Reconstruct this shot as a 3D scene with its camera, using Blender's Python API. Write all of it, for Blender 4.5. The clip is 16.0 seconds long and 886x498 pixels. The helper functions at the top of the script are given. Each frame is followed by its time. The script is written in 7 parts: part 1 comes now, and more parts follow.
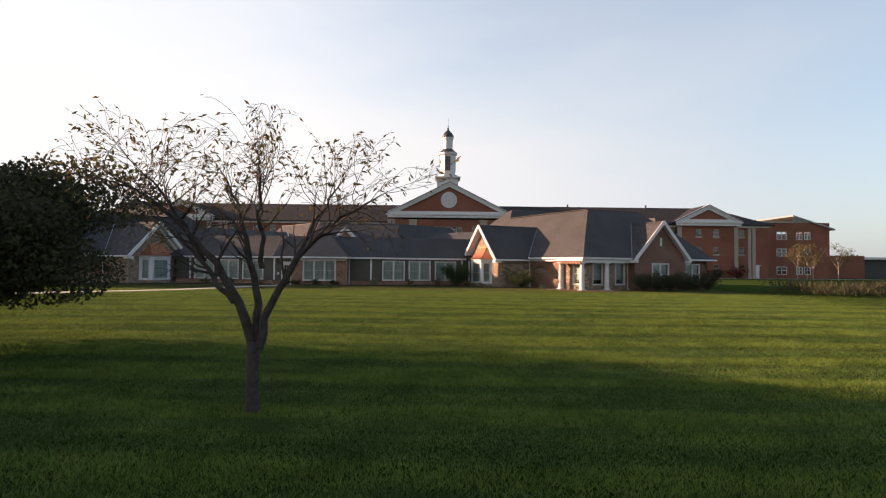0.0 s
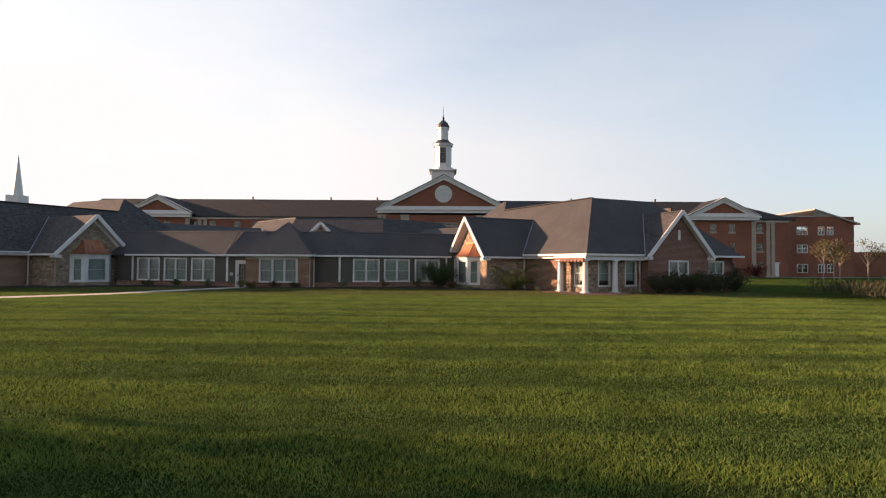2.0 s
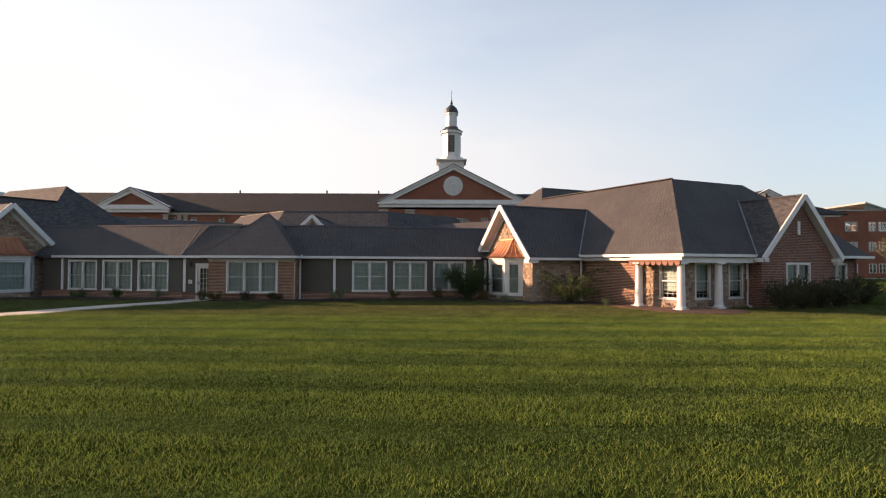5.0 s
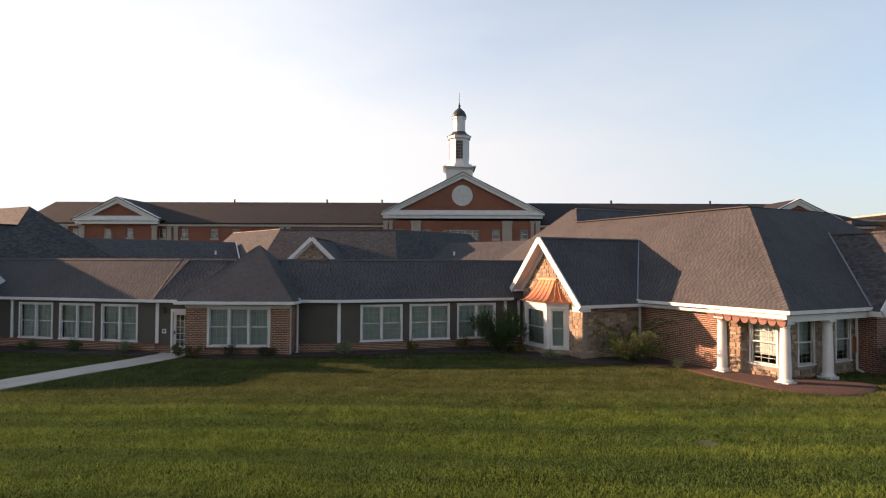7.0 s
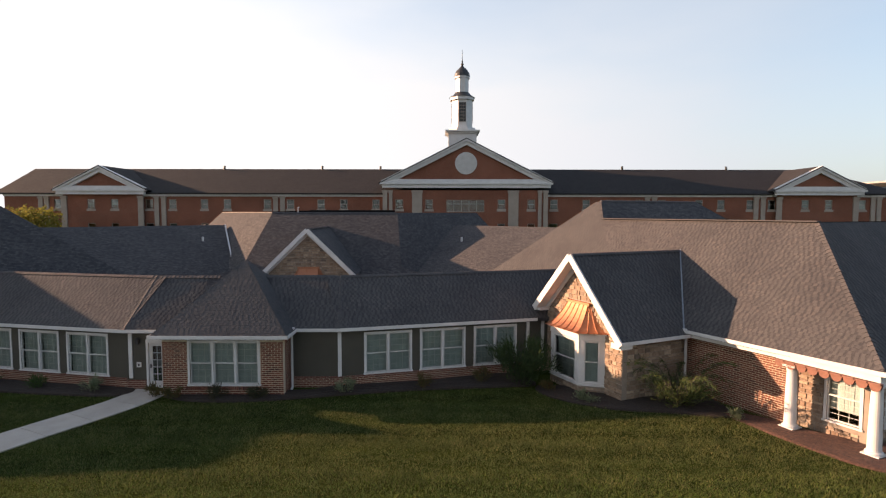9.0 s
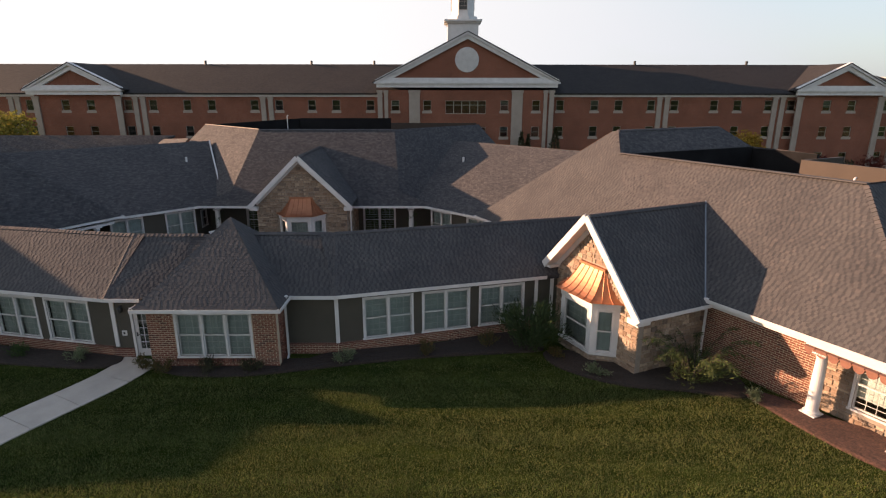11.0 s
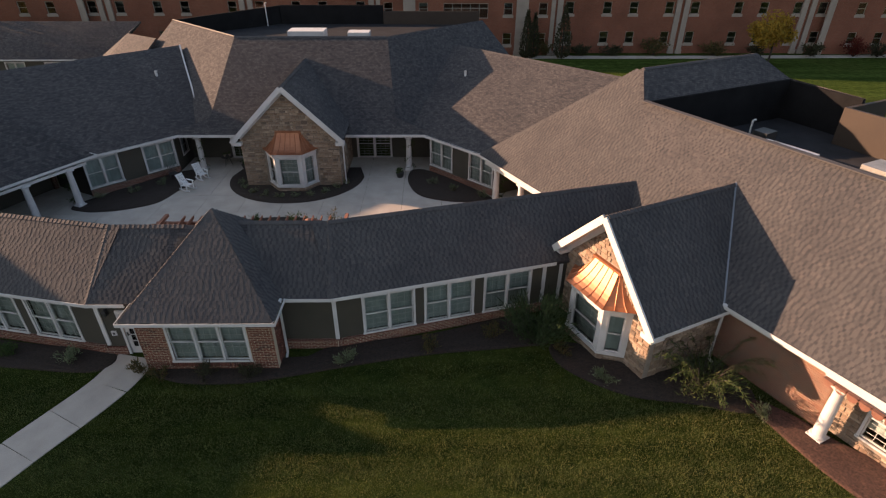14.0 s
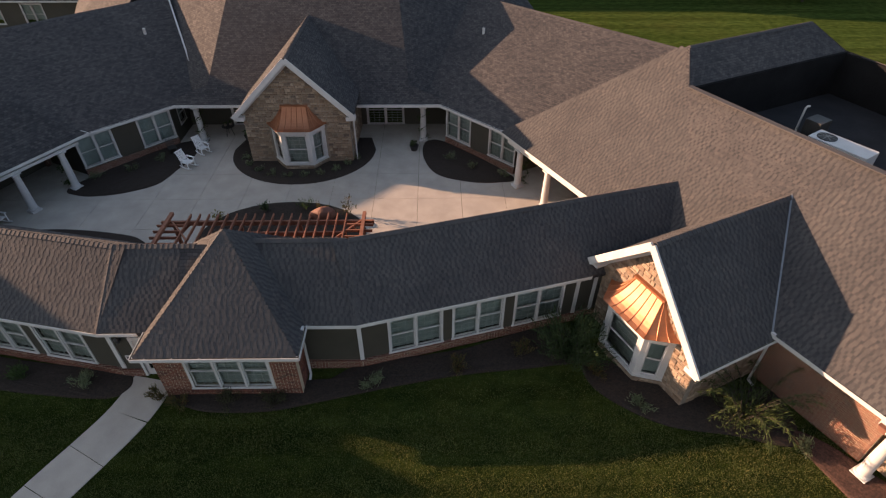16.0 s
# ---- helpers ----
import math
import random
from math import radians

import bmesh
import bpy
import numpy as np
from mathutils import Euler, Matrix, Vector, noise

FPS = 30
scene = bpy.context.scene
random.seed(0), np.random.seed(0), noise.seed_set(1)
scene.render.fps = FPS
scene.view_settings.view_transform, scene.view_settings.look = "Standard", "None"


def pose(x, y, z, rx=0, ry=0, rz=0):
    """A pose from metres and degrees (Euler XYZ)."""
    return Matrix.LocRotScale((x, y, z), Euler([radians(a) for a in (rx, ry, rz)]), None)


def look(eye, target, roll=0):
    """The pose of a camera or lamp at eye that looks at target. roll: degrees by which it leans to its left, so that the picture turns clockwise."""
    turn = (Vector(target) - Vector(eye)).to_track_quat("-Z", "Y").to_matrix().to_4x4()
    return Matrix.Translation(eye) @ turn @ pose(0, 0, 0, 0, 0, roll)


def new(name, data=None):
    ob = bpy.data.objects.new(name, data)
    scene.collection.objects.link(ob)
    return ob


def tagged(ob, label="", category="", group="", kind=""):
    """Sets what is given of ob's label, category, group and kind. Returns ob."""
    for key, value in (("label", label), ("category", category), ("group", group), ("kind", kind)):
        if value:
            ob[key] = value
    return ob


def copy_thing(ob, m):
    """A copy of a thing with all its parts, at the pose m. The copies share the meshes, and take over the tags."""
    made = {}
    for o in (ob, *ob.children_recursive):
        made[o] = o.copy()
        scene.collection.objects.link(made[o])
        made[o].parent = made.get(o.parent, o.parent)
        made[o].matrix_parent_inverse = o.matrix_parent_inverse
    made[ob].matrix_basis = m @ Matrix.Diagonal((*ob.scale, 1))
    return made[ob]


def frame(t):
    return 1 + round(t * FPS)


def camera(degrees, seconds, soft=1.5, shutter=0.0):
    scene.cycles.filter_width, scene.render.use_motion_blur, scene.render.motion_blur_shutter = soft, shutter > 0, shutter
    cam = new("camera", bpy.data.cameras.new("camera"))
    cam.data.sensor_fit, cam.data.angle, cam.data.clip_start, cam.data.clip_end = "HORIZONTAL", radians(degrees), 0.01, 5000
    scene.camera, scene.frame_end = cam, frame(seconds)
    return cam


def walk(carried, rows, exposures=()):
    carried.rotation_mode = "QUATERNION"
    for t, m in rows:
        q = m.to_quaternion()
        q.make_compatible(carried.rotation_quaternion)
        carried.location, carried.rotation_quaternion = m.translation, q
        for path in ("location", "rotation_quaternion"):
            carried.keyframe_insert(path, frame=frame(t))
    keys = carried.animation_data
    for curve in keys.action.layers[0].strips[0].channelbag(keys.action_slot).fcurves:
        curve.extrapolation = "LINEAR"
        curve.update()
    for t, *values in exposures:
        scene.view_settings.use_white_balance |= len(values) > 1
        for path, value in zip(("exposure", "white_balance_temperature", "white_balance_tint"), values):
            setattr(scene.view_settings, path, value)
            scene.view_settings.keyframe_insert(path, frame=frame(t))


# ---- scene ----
cam = camera(77.7, 16.0, 1.2)
METRES, EYE, TILT, LEAN, TURN = 46.0, 2.09, 0.0, 0.0, 0.0
ROWS = [
    (0.0, 0.0, 0.0, 0.0, -0.02, 1.66, -0.62),
    (0.5, 0.0195, 0.0407, 0.0002, 0.28, 1.64, -0.56),
    (1.0, 0.0342, 0.081, 0.0004, 0.52, 1.56, -0.55),
    (1.5, 0.0431, 0.1219, 0.0001, 0.61, 1.55, -0.46),
    (2.0, 0.0459, 0.1645, -0.0003, 0.57, 1.54, -0.39),
    (2.5, 0.0442, 0.2064, -0.001, 0.53, 1.51, -0.35),
    (3.0, 0.0391, 0.2484, -0.0032, 0.55, 1.49, -0.28),
    (5.5, -0.0079, 0.4455, 0.014, 0.35, 1.41, -0.25),
    (6.0, -0.017, 0.4791, 0.0252, 0.31, 1.42, -0.24),
    (6.5, -0.025, 0.5098, 0.0391, 0.3, 1.42, -0.22),
    (7.0, -0.0312, 0.538, 0.0561, 0.29, 1.43, -0.22),
    (7.5, -0.0367, 0.5635, 0.0748, 0.21, 1.38, -0.16),
    (8.0, -0.0417, 0.5865, 0.0919, 0.13, 1.17, -0.14),
    (8.5, -0.046, 0.6071, 0.1091, 0.06, -0.5, -0.12),
    (9.0, -0.0499, 0.6258, 0.1261, -0.01, -3.76, -0.08),
    (9.5, -0.0533, 0.6431, 0.1431, -0.06, -7.16, -0.07),
    (12.0, -0.0566, 0.713, 0.2226, -0.47, -21.03, -0.06),
    (12.5, -0.0577, 0.7276, 0.2398, -0.53, -23.61, -0.08),
    (13.0, -0.0587, 0.7426, 0.2574, -0.57, -26.17, -0.11),
    (13.5, -0.0604, 0.7581, 0.2749, -0.65, -28.74, -0.14),
    (14.0, -0.0618, 0.7731, 0.2925, -0.71, -31.18, -0.17),
    (14.5, -0.0649, 0.7903, 0.3114, -0.71, -33.8, -0.19),
    (15.0, -0.0708, 0.8098, 0.3283, -0.76, -36.25, -0.18),
    (15.5, -0.0786, 0.8296, 0.3385, -0.82, -38.0, -0.2),
    (16.0, -0.0878, 0.8494, 0.3418, -0.9, -39.42, -0.23),
]
EXPOSURES = [(0.0, 2.22), (3.0, 2.18), (8.0, 2.28), (12.5, 2.27), (16.0, 2.18)]
walk(cam, [(t, pose(0, 0, EYE, TILT, LEAN, TURN) @ pose(METRES * x, METRES * y, METRES * z, 90 + pitch, roll, yaw)) for t, x, y, z, yaw, pitch, roll in ROWS], EXPOSURES)

# ---- world, sun and exposure ----
SUN_AZ, SUN_EL = 76.4, 14.1          # degrees left of +y, and above the horizon
world = bpy.data.worlds.new("sky_world")
scene.world = world
world.use_nodes = True
wn, wl = world.node_tree.nodes, world.node_tree.links
sky = wn.new("ShaderNodeTexSky")
sky.sky_type, sky.sun_disc = "NISHITA", False
sky.sun_elevation, sky.sun_rotation = radians(SUN_EL), radians(-SUN_AZ)
sky.air_density, sky.dust_density, sky.ozone_density = 1.0, 2.0, 1.5
wc = wn.new("ShaderNodeTexCoord")
wm = wn.new("ShaderNodeMapping")
wm.inputs["Scale"].default_value = (1.0, 1.0, 3.2)
wno = wn.new("ShaderNodeTexNoise")
wno.inputs["Scale"].default_value, wno.inputs["Detail"].default_value = 1.3, 5.0
wra = wn.new("ShaderNodeMapRange")
wra.inputs["From Min"].default_value, wra.inputs["From Max"].default_value = 0.38, 0.66
wra.inputs["To Min"].default_value, wra.inputs["To Max"].default_value = 0.62, 1.05
wmx = wn.new("ShaderNodeMix")
wmx.data_type = "RGBA"
whc = wn.new("ShaderNodeMix")                # haze: white towards the sun, greyer away from it
whc.data_type = "RGBA"
whc.inputs["A"].default_value, whc.inputs["B"].default_value = (3.75, 3.6, 3.55, 1), (2.5, 2.62, 2.85, 1)
wbg = wn["Background"]
wbg.inputs["Strength"].default_value = 0.06
wl.new(wc.outputs["Generated"], wm.inputs["Vector"])
wl.new(wm.outputs["Vector"], wno.inputs["Vector"])
wl.new(wno.outputs["Fac"], wra.inputs["Value"])
wsep = wn.new("ShaderNodeSeparateXYZ")
whz = wn.new("ShaderNodeMapRange")
whz.inputs["From Min"].default_value, whz.inputs["From Max"].default_value = 0.0, 0.8
whz.inputs["To Min"].default_value, whz.inputs["To Max"].default_value = 1.15, 0.1
wmul = wn.new("ShaderNodeMath")
wmul.operation = "MULTIPLY"
wl.new(wc.outputs["Generated"], wsep.inputs[0])
wl.new(wsep.outputs["Z"], whz.inputs["Value"])
wl.new(wra.outputs["Result"], wmul.inputs[0])
wl.new(whz.outputs["Result"], wmul.inputs[1])
wside = wn.new("ShaderNodeMapRange")        # the haze thickens towards the low sun
for _k, _v in (("From Min", -0.7), ("From Max", 0.7), ("To Min", 1.6), ("To Max", 0.66)):
    wside.inputs[_k].default_value = _v
wmul2 = wn.new("ShaderNodeMath")
wmul2.operation, wmul2.use_clamp = "MULTIPLY", True
wl.new(wsep.outputs["X"], wside.inputs["Value"])
whs = wn.new("ShaderNodeMapRange")
whs.inputs["From Min"].default_value, whs.inputs["From Max"].default_value = -0.25, 0.6
wl.new(wsep.outputs["X"], whs.inputs["Value"])
wl.new(whs.outputs["Result"], whc.inputs["Factor"])
wl.new(whc.outputs["Result"], wmx.inputs["B"])
wl.new(wmul.outputs[0], wmul2.inputs[0])
wl.new(wside.outputs["Result"], wmul2.inputs[1])
wl.new(wmul2.outputs[0], wmx.inputs["Factor"])
wl.new(sky.outputs["Color"], wmx.inputs["A"])
wl.new(wmx.outputs["Result"], wbg.inputs["Color"])

sun = new("sun", bpy.data.lights.new("sun", "SUN"))
sun.data.energy, sun.data.angle, sun.data.color = 3.25, radians(0.6), (1.0, 0.615, 0.395)
_a, _e = radians(SUN_AZ), radians(SUN_EL)
SUN_DIR = Vector((-math.sin(_a) * math.cos(_e), math.cos(_a) * math.cos(_e), math.sin(_e)))
sun.matrix_basis = look(SUN_DIR * 200, (0, 0, 0))

# ---- materials ----
def rgb(c):
    return (c[0], c[1], c[2], 1)


class Mat:
    """A small builder of node materials."""
    def __init__(self, name, rough=0.8, metal=0.0, spec=0.4):
        self.m = bpy.data.materials.new(name)
        self.m.use_nodes = True
        self.n, self.l = self.m.node_tree.nodes, self.m.node_tree.links
        self.b = self.n["Principled BSDF"]
        self.b.inputs["Roughness"].default_value = rough
        self.b.inputs["Metallic"].default_value = metal
        self.b.inputs["Specular IOR Level"].default_value = spec
        self.tc = self.n.new("ShaderNodeTexCoord")

    def map(self, source="Object", scale=(1, 1, 1), rot=(0, 0, 0)):
        m = self.n.new("ShaderNodeMapping")
        m.inputs["Scale"].default_value, m.inputs["Rotation"].default_value = scale, rot
        self.l.new(self.tc.outputs[source], m.inputs["Vector"])
        return m.outputs["Vector"]

    def noise(self, scale, detail=4, vec=None, rough=0.55):
        n = self.n.new("ShaderNodeTexNoise")
        n.inputs["Scale"].default_value, n.inputs["Detail"].default_value, n.inputs["Roughness"].default_value = scale, detail, rough
        self.l.new(vec or self.tc.outputs["Object"], n.inputs["Vector"])
        return n.outputs["Fac"]

    def ramp(self, fac, stops):
        r = self.n.new("ShaderNodeValToRGB")
        els = r.color_ramp.elements
        while len(els) < len(stops):
            els.new(0.5)
        for e, (p, c) in zip(els, stops):
            e.position, e.color = p, rgb(c)
        self.l.new(fac, r.inputs["Fac"])
        return r.outputs["Color"]

    def span(self, fac, a, b, lo=0.0, hi=1.0):
        r = self.n.new("ShaderNodeMapRange")
        for k, v in (("From Min", a), ("From Max", b), ("To Min", lo), ("To Max", hi)):
            r.inputs[k].default_value = v
        self.l.new(fac, r.inputs["Value"])
        return r.outputs["Result"]

    def mix(self, fac, a, b, how="MIX"):
        x = self.n.new("ShaderNodeMix")
        x.data_type, x.blend_type = "RGBA", how
        for sock, v in (("Factor", fac), ("A", a), ("B", b)):
            if isinstance(v, (int, float)):
                x.inputs[sock].default_value = v
            elif isinstance(v, tuple):
                x.inputs[sock].default_value = rgb(v)
            else:
                self.l.new(v, x.inputs[sock])
        return x.outputs["Result"]

    def maths(self, op, a, b):
        x = self.n.new("ShaderNodeMath")
        x.operation = op
        for i, v in enumerate((a, b)):
            if isinstance(v, (int, float)):
                x.inputs[i].default_value = v
            else:
                self.l.new(v, x.inputs[i])
        return x.outputs[0]

    def island(self):
        return self.n.new("ShaderNodeNewGeometry").outputs["Random Per Island"]

    def pick(self):
        return self.n.new("ShaderNodeObjectInfo").outputs["Random"]

    def color(self, c):
        if isinstance(c, tuple):
            self.b.inputs["Base Color"].default_value = rgb(c)
        else:
            self.l.new(c, self.b.inputs["Base Color"])
        return self

    def rough(self, r):
        self.l.new(r, self.b.inputs["Roughness"])
        return self

    def bump(self, h, strength=0.4, dist=0.02):
        x = self.n.new("ShaderNodeBump")
        x.inputs["Strength"].default_value, x.inputs["Distance"].default_value = strength, dist
        self.l.new(h, x.inputs["Height"])
        self.l.new(x.outputs["Normal"], self.b.inputs["Normal"])
        return self


def speckled(name, dark, light, scale=3.0, rough=0.8, bump=0.2, fine=40.0, metal=0.0, spec=0.4):
    k = Mat(name, rough, metal, spec)
    a, f = k.noise(scale, 5), k.noise(fine, 3)
    mixed = k.maths("ADD", k.maths("MULTIPLY", a, 0.65), k.maths("MULTIPLY", f, 0.35))
    k.color(k.ramp(mixed, [(0.34, dark), (0.66, light)])).bump(f, bump, 0.01)
    return k.m


def brick_material(name, c1, c2, mortar, w=0.203, h=0.068, joint=0.006):
    k = Mat(name, 0.88, 0, 0.25)
    t = k.n.new("ShaderNodeTexBrick")
    for key, v in (("Scale", 1.0), ("Mortar Size", joint), ("Mortar Smooth", 0.15), ("Brick Width", w), ("Row Height", h), ("Bias", -0.1)):
        t.inputs[key].default_value = v
    t.inputs["Color1"].default_value, t.inputs["Color2"].default_value, t.inputs["Mortar"].default_value = rgb(c1), rgb(c2), rgb(mortar)
    k.l.new(k.tc.outputs["UV"], t.inputs["Vector"])
    big = k.ramp(k.noise(0.35, 4), [(0.3, (0.78, 0.76, 0.74)), (0.7, (1.1, 1.08, 1.06))])
    fine = k.ramp(k.noise(30, 3), [(0.3, (0.8, 0.8, 0.8)), (0.7, (1.1, 1.1, 1.1))])
    c = k.mix(1.0, k.mix(1.0, t.outputs["Color"], big, "MULTIPLY"), fine, "MULTIPLY")
    k.color(c).bump(k.maths("SUBTRACT", 1.0, t.outputs["Fac"]), 0.6, 0.008)
    return k.m


def shingle_material(name, tones, rnd="island"):
    """Laminated asphalt shingles; every tab a little different."""
    k = Mat(name, 0.9, 0, 0.25)
    pick = k.island() if rnd == "island" else k.pick()
    tab = k.ramp(pick, [(i / (len(tones) - 1), c) for i, c in enumerate(tones)])
    grit = k.ramp(k.noise(120, 2), [(0.3, (0.75, 0.75, 0.75)), (0.7, (1.2, 1.2, 1.2))])
    big = k.ramp(k.noise(0.5, 4), [(0.3, (0.85, 0.85, 0.86)), (0.7, (1.1, 1.1, 1.08))])
    k.color(k.mix(1.0, k.mix(1.0, tab, grit, "MULTIPLY"), big, "MULTIPLY")).bump(k.noise(150, 2), 0.3, 0.004)
    return k.m


def roof_sheet_material(name, tones, w=0.34, h=0.2):
    """The same shingles, for roofs that stay far off."""
    k = Mat(name, 0.9, 0, 0.25)
    t = k.n.new("ShaderNodeTexBrick")
    for key, v in (("Scale", 1.0), ("Mortar Size", 0.007), ("Mortar Smooth", 0.3), ("Brick Width", w), ("Row Height", h), ("Bias", 0.0)):
        t.inputs[key].default_value = v
    t.inputs["Color1"].default_value, t.inputs["Color2"].default_value = rgb(tones[0]), rgb(tones[-1])
    # dark joint tone, the courses' shadow lines put into the colour
    t.inputs["Mortar"].default_value = rgb([v * 0.45 for v in tones[0]])
    k.l.new(k.tc.outputs["UV"], t.inputs["Vector"])
    spot = k.ramp(k.noise(4.5, 3, k.map("UV", (0.6, 1, 1))), [(0.3, (0.8, 0.8, 0.8)), (0.7, (1.2, 1.18, 1.15))])
    big = k.ramp(k.noise(0.4, 4), [(0.3, (0.86, 0.86, 0.88)), (0.7, (1.12, 1.1, 1.08))])
    k.color(k.mix(1.0, k.mix(1.0, t.outputs["Color"], spot, "MULTIPLY"), big, "MULTIPLY")).bump(k.maths("SUBTRACT", 1.0, t.outputs["Fac"]), 0.5, 0.01)
    return k.m


TAN = [(0.058, 0.056, 0.058), (0.068, 0.065, 0.066), (0.075, 0.070, 0.070), (0.062, 0.060, 0.062), (0.083, 0.075, 0.074)]
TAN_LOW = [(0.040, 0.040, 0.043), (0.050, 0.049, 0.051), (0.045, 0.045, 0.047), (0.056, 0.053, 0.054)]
M_SHINGLE = shingle_material("laminated_shingle", TAN)
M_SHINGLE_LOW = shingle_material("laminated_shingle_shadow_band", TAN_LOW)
M_SHINGLE_ONE = shingle_material("laminated_shingle_piece", TAN, "object")
M_ROOF = roof_sheet_material("shingle_roof", [(0.039, 0.039, 0.042), (0.075, 0.070, 0.071)], 0.2, 0.13)
M_HALLROOF = roof_sheet_material("dark_hall_shingle", [(0.020, 0.018, 0.0185), (0.030, 0.0265, 0.026)])
M_BRICK = brick_material("red_brick", (0.145, 0.055, 0.038), (0.088, 0.037, 0.029), (0.36, 0.285, 0.23), 0.26, 0.088, 0.009)
M_HALLBRICK = brick_material("orange_brick", (0.225, 0.088, 0.054), (0.18, 0.07, 0.045), (0.22, 0.13, 0.092), 0.21, 0.075, 0.005)
M_SIDING = speckled("olive_siding", (0.05, 0.046, 0.036), (0.062, 0.057, 0.044), 1.2, 0.6, 0.08, 60)
M_WHITE = speckled("white_painted_trim", (0.47, 0.46, 0.45), (0.58, 0.57, 0.56), 1.5, 0.45, 0.05, 50)
M_STUCCO = speckled("beige_pilaster", (0.25, 0.21, 0.175), (0.33, 0.28, 0.235), 0.8, 0.8, 0.1, 20)
M_MORTAR = speckled("stone_mortar", (0.20, 0.165, 0.13), (0.27, 0.225, 0.18), 4, 0.95, 0.3, 60)
M_BMORTAR = speckled("pale_brick_mortar", (0.40, 0.33, 0.235), (0.50, 0.42, 0.31), 4, 0.95, 0.3, 60)
M_CONCRETE = speckled("poured_concrete", (0.32, 0.285, 0.245), (0.43, 0.385, 0.335), 0.9, 0.85, 0.15, 70)
M_MULCH = speckled("dark_bark_mulch", (0.010, 0.0075, 0.006), (0.04, 0.027, 0.02), 14, 0.95, 1.0, 55)
M_MULCH_RED = speckled("reddish_bark_mulch", (0.02, 0.011, 0.009), (0.10, 0.05, 0.035), 14, 0.95, 1.0, 55)
M_MEMBRANE = speckled("black_roof_membrane", (0.009, 0.009, 0.0095), (0.016, 0.016, 0.017), 0.8, 0.97, 0.1, 12, 0.0, 0.05)
M_ROOFFLOOR = speckled("grey_roof_membrane", (0.022, 0.022, 0.024), (0.034, 0.034, 0.037), 0.8, 0.95, 0.1, 12, 0.0, 0.1)
M_BROWNPANEL = speckled("brown_parapet_panel", (0.028, 0.019, 0.0135), (0.038, 0.026, 0.018), 0.9, 0.7, 0.1, 20)
M_COPPER = speckled("copper_sheet", (0.33, 0.135, 0.072), (0.44, 0.195, 0.105), 1.6, 0.5, 0.08, 25, 0.75)
M_CEDAR = speckled("cedar_stain", (0.16, 0.06, 0.035), (0.26, 0.105, 0.06), 5, 0.75, 0.3, 60)
M_GRILLE = speckled("muted_glazing_grille", (0.5, 0.5, 0.48), (0.58, 0.58, 0.56), 2, 0.7, 0.03, 40)
M_TROUGH = speckled("gutter_bed", (0.075, 0.07, 0.05), (0.12, 0.11, 0.08), 3, 0.8, 0.1, 30)
M_FLASHING = speckled("galvanised_flashing", (0.17, 0.18, 0.19), (0.25, 0.26, 0.28), 2, 0.45, 0.1, 30, 0.5)
M_GREYMETAL = speckled("weathered_metal", (0.20, 0.20, 0.19), (0.34, 0.33, 0.31), 1.5, 0.5, 0.1, 30, 0.4)
M_DARKMETAL = speckled("dark_metal", (0.03, 0.03, 0.03), (0.06, 0.058, 0.055), 2, 0.5, 0.1, 30, 0.3)
M_PLASTIC = speckled("white_plastic", (0.72, 0.71, 0.69), (0.82, 0.81, 0.79), 2, 0.4, 0.03, 40)
M_BARK = speckled("tree_bark", (0.018, 0.014, 0.012), (0.06, 0.047, 0.04), 9, 0.95, 0.8, 45)
M_INSIDE = speckled("dim_interior_paint", (0.16, 0.15, 0.13), (0.22, 0.2, 0.18), 1, 0.9, 0.05, 20)
M_CURTAIN = speckled("pale_sheer_curtain", (0.33, 0.36, 0.35), (0.45, 0.48, 0.465), 3, 0.9, 0.1, 40)


def glass_material(name, tint, gloss=0.05):
    m = bpy.data.materials.new(name)
    m.use_nodes = True
    n, l = m.node_tree.nodes, m.node_tree.links
    n.remove(n["Principled BSDF"])
    g, t, x, f = n.new("ShaderNodeBsdfGlossy"), n.new("ShaderNodeBsdfTransparent"), n.new("ShaderNodeMixShader"), n.new("ShaderNodeFresnel")
    g.inputs["Roughness"].default_value, f.inputs["IOR"].default_value = gloss, 1.6
    t.inputs["Color"].default_value = rgb(tint)
    l.new(f.outputs[0], x.inputs[0]), l.new(t.outputs[0], x.inputs[1]), l.new(g.outputs[0], x.inputs[2])
    l.new(x.outputs[0], n["Material Output"].inputs["Surface"])
    return m


M_GLASS = glass_material("window_glass", (0.80, 0.87, 0.86))


def leaf_material(name, tones, patchy=False):
    k = Mat(name, 0.85, 0, 0.12)
    c = k.ramp(k.island(), [(i / (len(tones) - 1), t) for i, t in enumerate(tones)])
    k.color(k.mix(1.0, c, k.ramp(k.noise(1.0, 7, None, 0.68), [(0.34, (0.5, 0.56, 0.5)), (0.66, (1.4, 1.34, 1.2))]) if patchy else k.ramp(k.noise(6, 2), [(0.3, (0.8, 0.8, 0.8)), (0.7, (1.15, 1.15, 1.1))]), "MULTIPLY"))
    k.b.inputs["Transmission Weight"].default_value = 0.0
    tr, ms = k.n.new("ShaderNodeBsdfTranslucent"), k.n.new("ShaderNodeMixShader")
    ms.inputs[0].default_value = 0.3
    k.l.new(c, tr.inputs["Color"])
    k.l.new(k.b.outputs[0], ms.inputs[1]), k.l.new(tr.outputs[0], ms.inputs[2])
    k.l.new(ms.outputs[0], k.n["Material Output"].inputs["Surface"])
    return k.m


